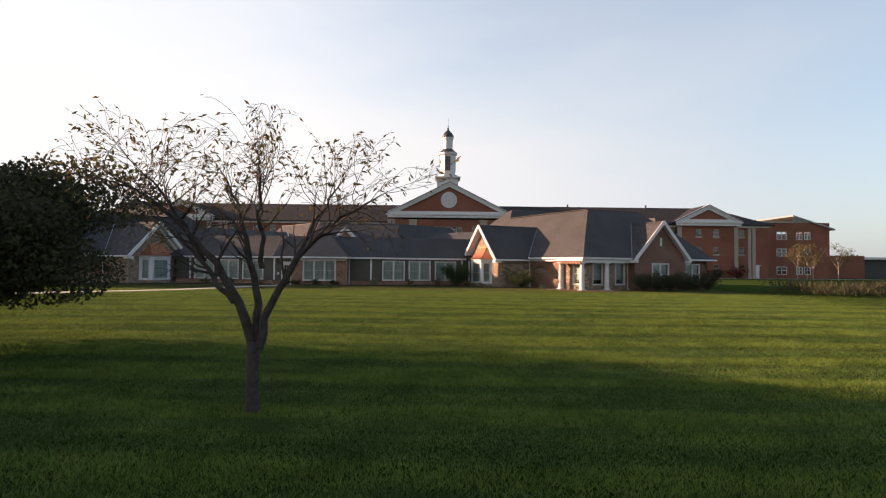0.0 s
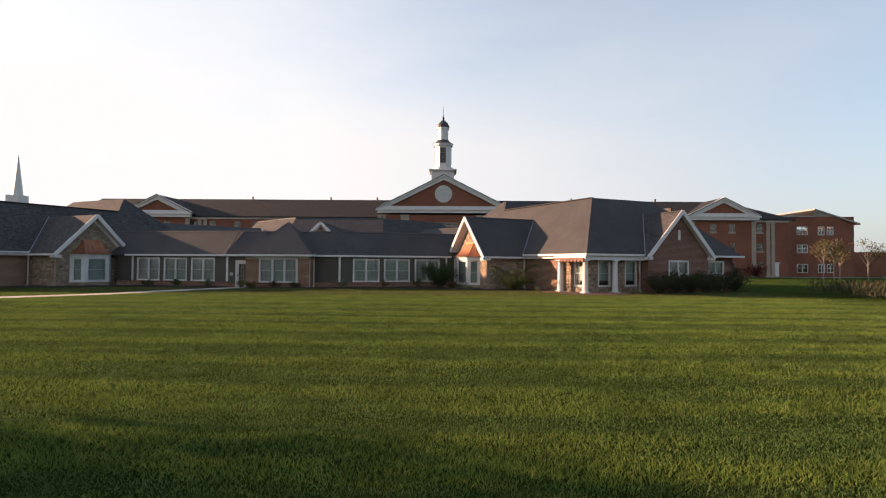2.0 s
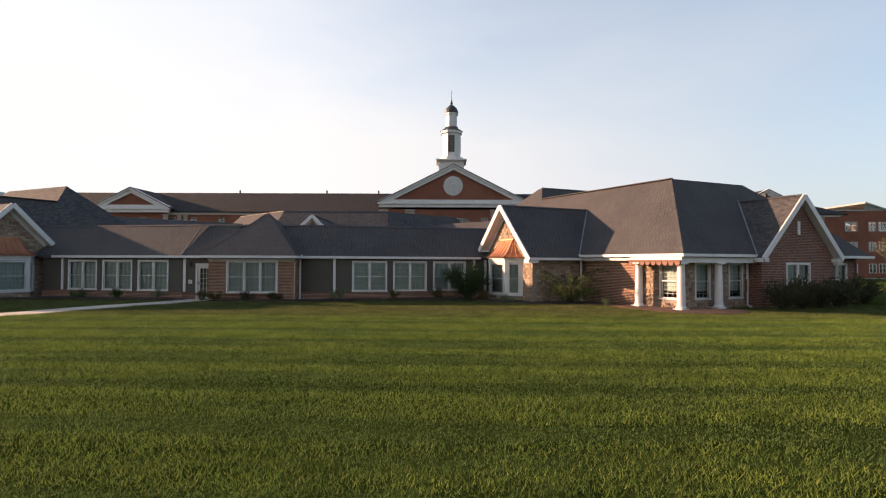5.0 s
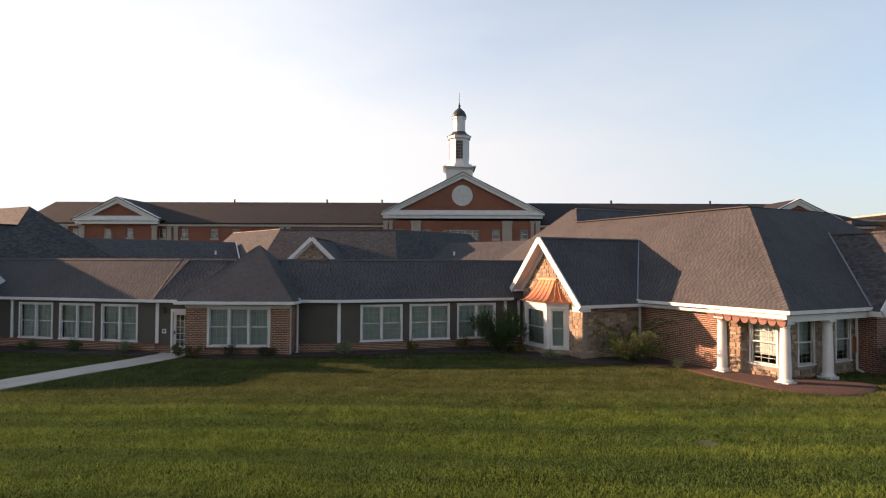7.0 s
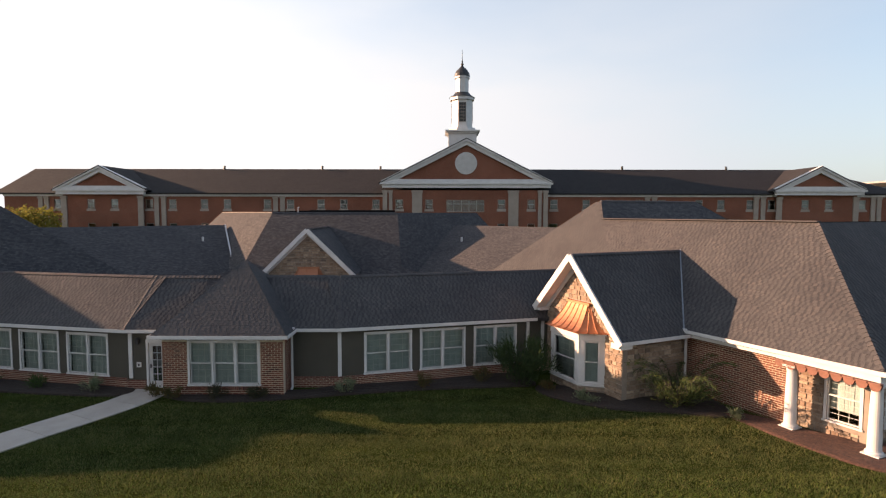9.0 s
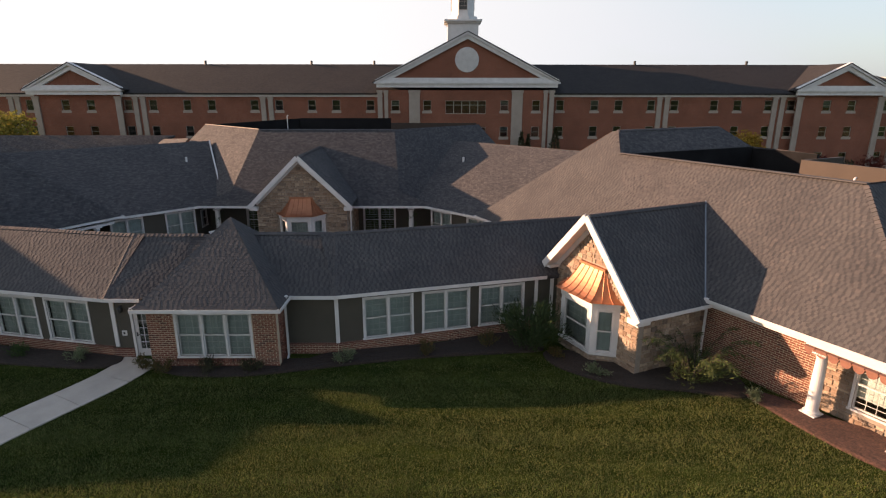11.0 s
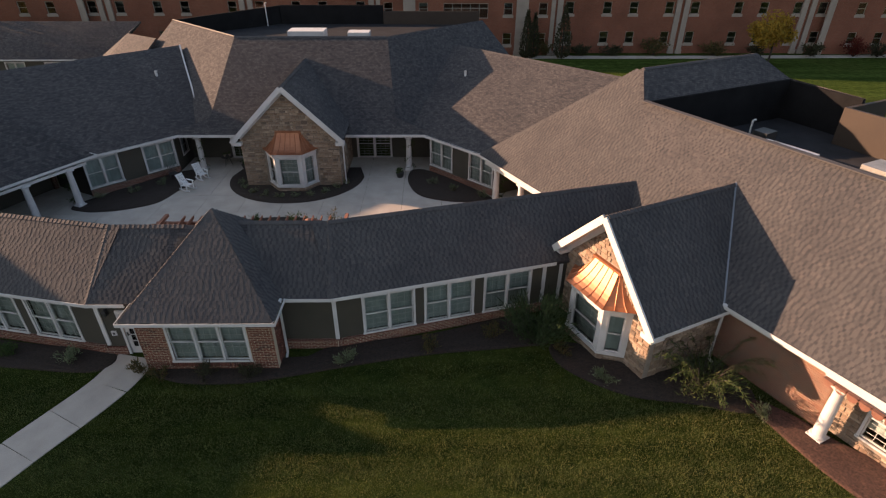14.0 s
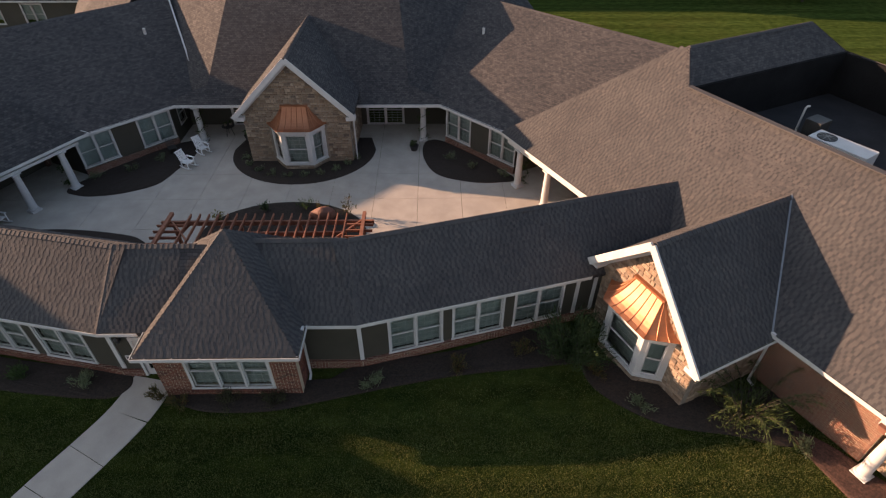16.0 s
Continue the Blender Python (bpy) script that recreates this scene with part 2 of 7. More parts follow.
M_LEAF_DARK = leaf_material("dark_foliage", [(0.036, 0.043, 0.024), (0.06, 0.053, 0.034), (0.072, 0.079, 0.036)])
M_LEAF_GREEN = leaf_material("green_foliage", [(0.03, 0.055, 0.018), (0.05, 0.085, 0.028), (0.075, 0.11, 0.035)])
M_LEAF_DEEP = leaf_material("deep_green_foliage", [(0.026, 0.045, 0.02), (0.044, 0.068, 0.028), (0.064, 0.088, 0.038)])
M_LEAF_OLIVE = leaf_material("late_season_foliage", [(0.05, 0.06, 0.025), (0.10, 0.09, 0.035), (0.13, 0.075, 0.035)])
M_LEAF_YELLOW = leaf_material("yellow_foliage", [(0.22, 0.13, 0.02), (0.36, 0.22, 0.03), (0.26, 0.2, 0.04)])
M_LEAF_SHRUB = leaf_material("mixed_shrub_foliage", [(0.035, 0.052, 0.02), (0.06, 0.082, 0.03), (0.095, 0.115, 0.04)])
M_LEAF_LIME = leaf_material("yellow_green_foliage", [(0.12, 0.12, 0.025), (0.19, 0.18, 0.04), (0.22, 0.17, 0.035)])
M_LEAF_RED = leaf_material("dark_red_foliage", [(0.07, 0.015, 0.012), (0.12, 0.022, 0.018), (0.10, 0.03, 0.02)])
M_LEAF_PALE = leaf_material("pale_green_foliage", [(0.10, 0.13, 0.07), (0.16, 0.19, 0.11), (0.2, 0.22, 0.14)])


def grass_ground():
    k = Mat("mown_lawn", 1.0, 0, 0.0)
    o = k.tc.outputs["Object"]
    fine = k.noise(26, 4, k.map("Object", (1, 0.6, 1)), 0.7)
    mid = k.noise(2.2, 5, k.map("Object", (0.6, 1.0, 1)))
    stripe = k.noise(0.8, 3, k.map("Object", (0.05, 1.0, 1), (0, 0, radians(4))))
    big = k.noise(0.09, 4)
    base = k.ramp(fine, [(0.28, (0.016, 0.028, 0.010)), (0.5, (0.044, 0.068, 0.018)), (0.74, (0.092, 0.118, 0.034))])
    c = k.mix(1.0, base, k.ramp(mid, [(0.3, (0.56, 0.62, 0.55)), (0.7, (1.36, 1.3, 1.15))]), "MULTIPLY")
    c = k.mix(1.0, c, k.ramp(stripe, [(0.36, (0.72, 0.74, 0.7)), (0.62, (1.2, 1.17, 1.15))]), "MULTIPLY")
    c = k.mix(k.span(big, 0.5, 0.72, 0, 0.35), c, (0.062, 0.056, 0.018))
    sep = k.n.new("ShaderNodeSeparateXYZ")       # ground darkened under the standing blades: thatch, and shade put into the colour
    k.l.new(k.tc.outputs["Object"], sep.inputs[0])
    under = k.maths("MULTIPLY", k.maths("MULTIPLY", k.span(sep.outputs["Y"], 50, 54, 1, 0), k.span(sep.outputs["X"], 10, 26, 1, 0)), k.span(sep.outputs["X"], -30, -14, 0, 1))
    turf_shade = k.maths("MULTIPLY", k.span(sep.outputs["Y"], 39, 46, 0, 1), k.span(sep.outputs["Y"], 52, 70, 1, 0))    # browner turf by the house, shade between its blades put into the tone
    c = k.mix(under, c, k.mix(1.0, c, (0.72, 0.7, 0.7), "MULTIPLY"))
    c = k.mix(turf_shade, c, k.mix(1.0, c, k.ramp(k.noise(0.7, 5), [(0.35, (0.68, 0.7, 0.74)), (0.65, (1.06, 0.95, 0.9))]), "MULTIPLY"))
    h = k.maths("ADD", k.maths("MULTIPLY", fine, 1.0), k.maths("MULTIPLY", k.noise(90, 2), 0.6))
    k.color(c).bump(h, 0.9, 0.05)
    return k.m


M_GRASS = grass_ground()
M_BLADE = leaf_material("grass_blades", [(0.07, 0.12, 0.024), (0.103, 0.16, 0.031), (0.135, 0.19, 0.037), (0.175, 0.195, 0.056)], True)
# blades by the house: browner, and toned darker for the shade between them
M_BLADE_SHADED = leaf_material("brown_shaded_blades", [(0.056, 0.076, 0.027), (0.080, 0.101, 0.036), (0.110, 0.126, 0.044), (0.178, 0.158, 0.07)], True)
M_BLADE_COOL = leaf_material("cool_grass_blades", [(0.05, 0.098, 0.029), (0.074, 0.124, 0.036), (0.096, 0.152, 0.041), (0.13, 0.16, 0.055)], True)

# ---- builders ----
ORIGIN = {}


def empty(name, at, label="", category="", group="", kind=""):
    e = new(name)
    e.location = at
    ORIGIN[e] = Vector(at)
    return tagged(e, label, category, group, kind)


def auto_uv(bm):
    """Metres along each face: across it and up its slope."""
    uv = bm.loops.layers.uv.verify()
    up = Vector((0, 0, 1))
    for f in bm.faces:
        f.normal_update()
        t = up.cross(f.normal)
        t = Vector((1, 0, 0)) if t.length < 1e-3 else t.normalized()
        v = f.normal.cross(t)
        for lo in f.loops:
            lo[uv].uv = (lo.vert.co.dot(t), lo.vert.co.dot(v))


def part(name, bm, material, parent=None, label="", m=None, smooth=False, fix=True):
    """Links a bmesh in world places as one mesh object, under a thing or a part."""
    if m is not None:
        bm.transform(m)
        if m.determinant() < 0:
            bmesh.ops.reverse_faces(bm, faces=bm.faces)
    if fix:
        bmesh.ops.recalc_face_normals(bm, faces=bm.faces)
    auto_uv(bm)
    at = ORIGIN[parent] if parent is not None else Vector((0, 0, 0))
    if at.length:
        bmesh.ops.translate(bm, vec=-at, verts=bm.verts)
    me = bpy.data.meshes.new(name)
    bm.to_mesh(me)
    bm.free()
    me.materials.append(material)
    if smooth:
        me.polygons.foreach_set("use_smooth", [True] * len(me.polygons))
    ob = new(name, me)
    if parent is not None:
        ob.parent = parent
    ORIGIN[ob] = at.copy()
    if label:
        ob["label"] = label
    return ob


def raw(name, verts, faces, material, parent=None, label="", smooth=False):
    me = bpy.data.meshes.new(name)
    at = ORIGIN[parent] if parent is not None else Vector((0, 0, 0))
    v = np.asarray(verts, dtype=float) - np.array(at)
    me.from_pydata(v.tolist(), [], faces)
    me.materials.append(material)
    if smooth:
        me.polygons.foreach_set("use_smooth", [True] * len(me.polygons))
    ob = new(name, me)
    if parent is not None:
        ob.parent = parent
    ORIGIN[ob] = at.copy()
    if label:
        ob["label"] = label
    return ob


def box(bm, x0, x1, y0, y1, z0, z1, m=None):
    vs = [bm.verts.new(p) for p in ((x0, y0, z0), (x1, y0, z0), (x1, y1, z0), (x0, y1, z0), (x0, y0, z1), (x1, y0, z1), (x1, y1, z1), (x0, y1, z1))]
    for a in ((3, 2, 1, 0), (4, 5, 6, 7), (0, 1, 5, 4), (1, 2, 6, 5), (2, 3, 7, 6), (3, 0, 4, 7)):
        bm.faces.new([vs[i] for i in a])
    if m is not None:
        for v in vs:
            v.co = m @ v.co
    return vs


def prism(bm, poly, z0, z1):
    """Upright prism over a plan polygon."""
    lo = [bm.verts.new((p[0], p[1], z0)) for p in poly]
    hi = [bm.verts.new((p[0], p[1], z1)) for p in poly]
    k = len(poly)
    bm.faces.new(hi), bm.faces.new(lo[::-1])
    for i in range(k):
        bm.faces.new((lo[i], lo[(i + 1) % k], hi[(i + 1) % k], hi[i]))


def slab(bm, poly, t):
    """A sloping polygon with thickness t straight down."""
    hi = [bm.verts.new(p) for p in poly]
    lo = [bm.verts.new((p[0], p[1], p[2] - t)) for p in poly]
    k = len(poly)
    bm.faces.new(hi), bm.faces.new(lo[::-1])
    for i in range(k):
        bm.faces.new((lo[i], lo[(i + 1) % k], hi[(i + 1) % k], hi[i]))


def bar(bm, p, q, w, h, up=(0, 0, 1)):
    """A straight bar from p to q, w wide and h high."""
    p, q = Vector(p), Vector(q)
    d = (q - p).normalized()
    s = d.cross(Vector(up))
    s = Vector((1, 0, 0)) if s.length < 1e-4 else s.normalized()
    n = s.cross(d)
    vs = [bm.verts.new(o + s * a * w / 2 + n * b * h / 2) for o in (p, q) for a, b in ((-1, -1), (1, -1), (1, 1), (-1, 1))]
    for a in ((0, 1, 2, 3), (7, 6, 5, 4), (0, 4, 5, 1), (1, 5, 6, 2), (2, 6, 7, 3), (3, 7, 4, 0)):
        bm.faces.new([vs[i] for i in a])


def tube(bm, pts, radii, sides=8, caps=True):
    """A round, tapering tube along points."""
    rings = []
    pts = [Vector(p) for p in pts]
    side = None
    for i, p in enumerate(pts):
        d = (pts[min(i + 1, len(pts) - 1)] - pts[max(i - 1, 0)]).normalized()
        a = d.cross(side if side is not None and abs(d.dot(side)) < 0.95 else (Vector((0.3, 1, 0)) if abs(d.z) > 0.5 else Vector((0, 0, 1))))
        a.normalize()
        b = d.cross(a)
        side = -b
        rings.append([bm.verts.new(p + (a * math.cos(2 * math.pi * j / sides) + b * math.sin(2 * math.pi * j / sides)) * radii[i]) for j in range(sides)])
    for r, s in zip(rings, rings[1:]):
        for j in range(sides):
            bm.faces.new((r[j], r[(j + 1) % sides], s[(j + 1) % sides], s[j]))
    if caps:
        bm.faces.new(rings[0][::-1]), bm.faces.new(rings[-1])


def turned(bm, x, y, profile, sides=20):
    """A turned body round an upright axis: (radius, height) from below."""
    rings = [[bm.verts.new((x + r * math.cos(2 * math.pi * j / sides), y + r * math.sin(2 * math.pi * j / sides), z)) for j in range(sides)] for r, z in profile]
    for r, s in zip(rings, rings[1:]):
        for j in range(sides):
            bm.faces.new((r[j], r[(j + 1) % sides], s[(j + 1) % sides], s[j]))
    bm.faces.new(rings[0][::-1]), bm.faces.new(rings[-1])


AX = -12.05                       # the care home's axis of symmetry
MIRROR = Matrix.Translation((2 * AX, 0, 0)) @ Matrix.Diagonal((-1, 1, 1, 1))


def along(p, q, side=1):
    """Frame of a wall from p to q: x along it, y into the house, z up."""
    d = Vector((q[0] - p[0], q[1] - p[1], 0))
    m = Matrix.Translation((p[0], p[1], 0)) @ Matrix.Rotation(math.atan2(d.y, d.x), 4, "Z")
    return m, d.length


def wall_bm(length, z0, z1, thick, holes=()):
    """A wall with openings right through it: one closed body over a grid of fields."""
    bm = bmesh.new()
    xs = sorted({0, length, *[h[0] for h in holes], *[h[1] for h in holes]})
    zs = sorted({z0, z1, *[min(max(h[2], z0), z1) for h in holes], *[min(max(h[3], z0), z1) for h in holes]})
    nx, nz = len(xs) - 1, len(zs) - 1
    solid = {(i, k): not any(h[0] <= (xs[i] + xs[i + 1]) / 2 <= h[1] and h[2] <= (zs[k] + zs[k + 1]) / 2 <= h[3] for h in holes) for i in range(nx) for k in range(nz)}
    pts = {}

    def v(i, y, k):
        if (i, y, k) not in pts:
            pts[i, y, k] = bm.verts.new((xs[i], y * thick, zs[k]))
        return pts[i, y, k]

    for (i, k), full in solid.items():
        if not full:
            continue
        bm.faces.new((v(i, 0, k), v(i + 1, 0, k), v(i + 1, 0, k + 1), v(i, 0, k + 1)))
        bm.faces.new((v(i, 1, k + 1), v(i + 1, 1, k + 1), v(i + 1, 1, k), v(i, 1, k)))
        if not solid.get((i - 1, k)):
            bm.faces.new((v(i, 0, k), v(i, 0, k + 1), v(i, 1, k + 1), v(i, 1, k)))
        if not solid.get((i + 1, k)):
            bm.faces.new((v(i + 1, 0, k + 1), v(i + 1, 0, k), v(i + 1, 1, k), v(i + 1, 1, k + 1)))
        if not solid.get((i, k - 1)):
            bm.faces.new((v(i, 0, k), v(i, 1, k), v(i + 1, 1, k), v(i + 1, 0, k)))
        if not solid.get((i, k + 1)):
            bm.faces.new((v(i, 0, k + 1), v(i + 1, 0, k + 1), v(i + 1, 1, k + 1), v(i, 1, k + 1)))
    return bm


def window(parent, m, w, h, units=2, cols=3, rows=2, curtain=0.5, casing=0.09, name="window", trim=None):
    """Double-hung units side by side in a cased frame. m: lower middle of the opening on the wall's face."""
    trim = trim or M_WHITE
    c, uw, s = casing, w / units, 0.045
    lights = [(-w / 2 + i * uw + (c * 0.45 if i else 0), -w / 2 + (i + 1) * uw - (c * 0.45 if i < units - 1 else 0)) for i in range(units)]
    o = w / 2 + c
    bm = wall_bm(2 * o, -0.002, h + c, 0.08, [(a + o, b + o, 0, h) for a, b in lights])
    win = part(name, bm, trim, parent, m=m @ Matrix.Translation((-o, -0.03, 0)))
    bm = bmesh.new()
    box(bm, -o - 0.03, o + 0.03, -0.06, 0.05, -c * 0.8, -0.003)
    part("window_sill", bm, trim, win, m=m)
    for a, b in lights:
        for z0, z1, y in ((0, h / 2 + s / 2, 0.047), (h / 2 - s / 2, h, 0.015)):
            part("sash", wall_bm(b - a, z0, z1, 0.03, [(s, b - a - s, z0 + s, z1 - s)]), trim, win, m=m @ Matrix.Translation((a, y, 0)))
            if cols * rows > 1:        # the grille lies behind the pane
                pw, ph, k = (b - a - 2 * s) / cols, (z1 - z0 - 2 * s) / rows, 0.009
                panes = [(s + i * pw + k, s + (i + 1) * pw - k, z0 + s + j * ph + k, z0 + s + (j + 1) * ph - k) for i in range(cols) for j in range(rows)]
                part("glazing_grille", wall_bm(b - a - s * 1.2, z0 + s * 0.6, z1 - s * 0.6, 0.012, [(p - s * 0.6, q - s * 0.6, u, v) for p, q, u, v in panes]), M_GRILLE, win, m=m @ Matrix.Translation((a + s * 0.6, 0.08, 0)))
    for i in range(units):
        bm = bmesh.new()
        a = -w / 2 + i * uw
        vs = [bm.verts.new(p) for p in ((a, 0.05, 0), (a + uw, 0.05, 0), (a + uw, 0.05, h), (a, 0.05, h))]
        bm.faces.new(vs)
        p = part("pane", bm, M_GLASS, win, m=m, fix=False)
        p.visible_shadow = False
    if curtain:
        bm = bmesh.new()
        k = max(8, int(w * 14))
        lo, hi = [], []
        for j in range(k + 1):
            x = -w / 2 - 0.05 + (w + 0.1) * j / k
            y = 0.2 + 0.025 * math.sin(j * 2.3) + 0.01 * math.sin(j * 5.1)
            lo.append(bm.verts.new((x, y, h * (1 - curtain)))), hi.append(bm.verts.new((x, y, h + 0.03)))
        for j in range(k):
            bm.faces.new((lo[j], lo[j + 1], hi[j + 1], hi[j]))
        part("curtain", bm, M_CURTAIN, win, m=m, smooth=True, fix=False)
    return win

# ---- ground ----
def lawn_z(y):
    """The lawn lies a little lower where the way begins."""
    k = np.clip((np.asarray(y, float) - 9.0) / 21.0, 0, 1)
    return -0.31 * (1 - k * k * (3 - 2 * k))


def ground_sheet():
    bm = bmesh.new()
    edges = [-4000, -600, -150, -60, -25, 25, 60, 150, 600, 4000]
    across = [-3940, -540, -90, 0] + list(range(6, 35, 2)) + [60, 85, 120, 210, 660, 4060]
    rows = [[bm.verts.new((x, y, lawn_z(y))) for x in edges] for y in across]
    for r, s in zip(rows, rows[1:]):
        for i in range(len(edges) - 1):
            bm.faces.new((r[i], r[i + 1], s[i + 1], s[i]))
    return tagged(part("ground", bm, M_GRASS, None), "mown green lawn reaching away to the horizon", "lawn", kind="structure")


ground_sheet()

# ---- the care home ----
EAVE = 2.72
home = empty("care_home", (AX, 60, 0), "single-storey brick and stone care home under shingle roofs", "building")
FR = Matrix.Translation((8.36, 52.17, 0)) @ Matrix.Rotation(radians(25.0), 4, "Z")
SIDES = ((1, Matrix.Identity(4)), (-1, MIRROR))
rng = random.Random(7)


def shingles(plane, courses, name="shingle", parent=None, separate=False, expose=0.14):
    """Courses of laminated tabs on a roof plane. plane: eave start, unit way along the eave, unit way up the slope.
    courses(v): the stretch of the course at height v up the slope."""
    p0, t, v = (Vector(a) for a in plane)
    n = t.cross(v).normalized()
    if n.z < 0:
        n = -n
    bands, row = {True: ([], []), False: ([], [])}, 0
    while True:
        lo = row * expose
        ends = courses(lo + expose / 2)
        if ends is None:
            break
        s0, s1 = ends
        s, tooth = s0, rng.random() < 0.6
        while s < s1 - 0.015:
            w = min(rng.uniform(0.09, 0.17) if tooth else rng.uniform(0.05, 0.12), s1 - s) * (rng.uniform(0.15, 1) if s == s0 else 1)
            th, drop = (rng.choice((0.009, 0.010, 0.012)), rng.choice((0, 0.004, 0.008))) if tooth else (rng.choice((0.004, 0.005)), -0.008)
            g = 0.003 if w > 0.06 else 0
            a, b, c, d = (p0 + t * (s + g) + v * (lo - drop), p0 + t * (s + w - g) + v * (lo - drop), p0 + t * (s + w - g) + v * (lo + expose + 0.006), p0 + t * (s + g) + v * (lo + expose + 0.006))
            quad = (a, b, a + n * th, b + n * th, c + n * (th - 0.0025), d + n * (th - 0.0025))
            if separate:
                yield quad
            else:
                verts, faces = bands[tooth]
                k = len(verts)
                verts.extend(quad)
                faces.extend(((k + 2, k + 3, k + 4, k + 5), (k, k + 1, k + 3, k + 2), (k + 1, k + 4, k + 3), (k, k + 2, k + 5)))
            s += w
            tooth = not tooth
        row += 1
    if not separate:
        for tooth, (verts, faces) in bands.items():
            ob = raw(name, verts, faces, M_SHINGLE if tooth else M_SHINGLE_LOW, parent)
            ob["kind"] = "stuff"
            yield ob


def caps(line, parent, wide=0.15, drop=0.1, step=0.2, name="ridge_cap"):
    """Bent cap shingles along a ridge or hip."""
    verts, faces = [], []
    for p, q in zip(line, line[1:]):
        p, q = Vector(p), Vector(q)
        d = (q - p).normalized()
        s = d.cross(Vector((0, 0, 1))).normalized()
        up = s.cross(d)
        k = int((q - p).length / step)
        for i in range(k):
            a, b = p + d * (i * step - 0.02), p + d * ((i + 1) * step + 0.02)
            h = rng.uniform(0.034, 0.042)
            j = len(verts)
            for o, e in ((a, h), (b, h - 0.024)):
                verts.extend((o + s * wide - up * (drop - e), o + up * e, o - s * wide - up * (drop - e)))
            verts.extend((a + s * wide - up * drop, a - up * 0.02, a - s * wide - up * drop))
            faces.extend(((j, j + 1, j + 4, j + 3), (j + 1, j + 2, j + 5, j + 4), (j, j + 6, j + 7, j + 1), (j + 1, j + 7, j + 8, j + 2)))
    ob = raw(name, verts, faces, M_SHINGLE, parent)
    ob["kind"] = "stuff"
    return ob


def roof(name, polys, material=None, t=0.16, m=None, label=""):
    """One part for each roof plane."""
    made = []
    for p in polys:
        bm = bmesh.new()
        slab(bm, p, t)
        made.append(part(name, bm, material or M_ROOF, home, label, m=m))
    return made[0]


def gutter(line, m=None, h=0.15, parent=None):
    """Open white gutter on its fascia, one length for each stretch of eave; the house lies on the left of the line."""
    for p, q in zip(line, line[1:]):
        p, q = Vector(p), Vector(q)
        d = (q - p).normalized()
        out = d.cross(Vector((0, 0, 1))).normalized()
        def strip(bm, o, z, w, hh, over=0.0):
            bar(bm, p + out * o + Vector((0, 0, z)) - d * over, q + out * o + Vector((0, 0, z)) + d * over, w, hh)
        bm = bmesh.new()
        strip(bm, -0.035, 0.02 - h / 2, 0.025, h)
        strip(bm, 0.073, 0.02 - h / 2, 0.018, h, 0.06)
        strip(bm, 0.02, 0.03 - h, 0.088, 0.02, 0.05)
        g = part("gutter", bm, M_WHITE, parent or home, "white painted gutter and fascia", m=m)
        bm = bmesh.new()
        strip(bm, 0.022, -0.015, 0.082, 0.012, 0.05)
        part("trough", bm, M_TROUGH, g, "weathered brown gutter bed", m=m)
        for i in range(int(min((q - p).length, 15) / 0.95)):
            c = p + d * (0.45 + 0.95 * i) + Vector((0, 0, 0.012))
            bm = bmesh.new()
            bar(bm, c - out * 0.02, c + out * 0.07, 0.025, 0.01)
            part("hanger", bm, M_GREYMETAL, g, m=m)


def rake(p, q, m=None, h=0.3, w=0.07):
    p, q = Vector(p), Vector(q)
    w += 0.006 if q.x + q.y > p.x + p.y else 0     # the two boards of a gable lap at its top
    bm = bmesh.new()
    bar(bm, p - Vector((0, 0, h * 0.35)), q - Vector((0, 0, h * 0.35)), w, h)
    return part("rake_board", bm, M_WHITE, home, "white rake board", m=m)


STONE = Mat("buff_stone", 0.88, 0, 0.25)
_st = STONE.ramp(STONE.island(), [(0, (0.17, 0.115, 0.08)), (0.25, (0.29, 0.215, 0.155)), (0.5, (0.19, 0.135, 0.10)), (0.75, (0.37, 0.29, 0.215)), (1, (0.12, 0.092, 0.075))])
STONE.color(STONE.mix(1.0, _st, STONE.ramp(STONE.noise(9, 4), [(0.3, (0.75, 0.74, 0.72)), (0.7, (1.15, 1.14, 1.12))]), "MULTIPLY")).bump(STONE.noise(22, 4), 0.5, 0.02)
STONE_ONE = Mat("buff_stone_piece", 0.88, 0, 0.25)
_st = STONE_ONE.ramp(STONE_ONE.pick(), [(0, (0.17, 0.115, 0.08)), (0.25, (0.29, 0.215, 0.155)), (0.5, (0.19, 0.135, 0.10)), (0.75, (0.37, 0.29, 0.215)), (1, (0.12, 0.092, 0.075))])
STONE_ONE.color(STONE_ONE.mix(1.0, _st, STONE_ONE.ramp(STONE_ONE.noise(9, 4), [(0.3, (0.75, 0.74, 0.72)), (0.7, (1.15, 1.14, 1.12))]), "MULTIPLY")).bump(STONE_ONE.noise(22, 4), 0.5, 0.02)
STONE_BOXES = []


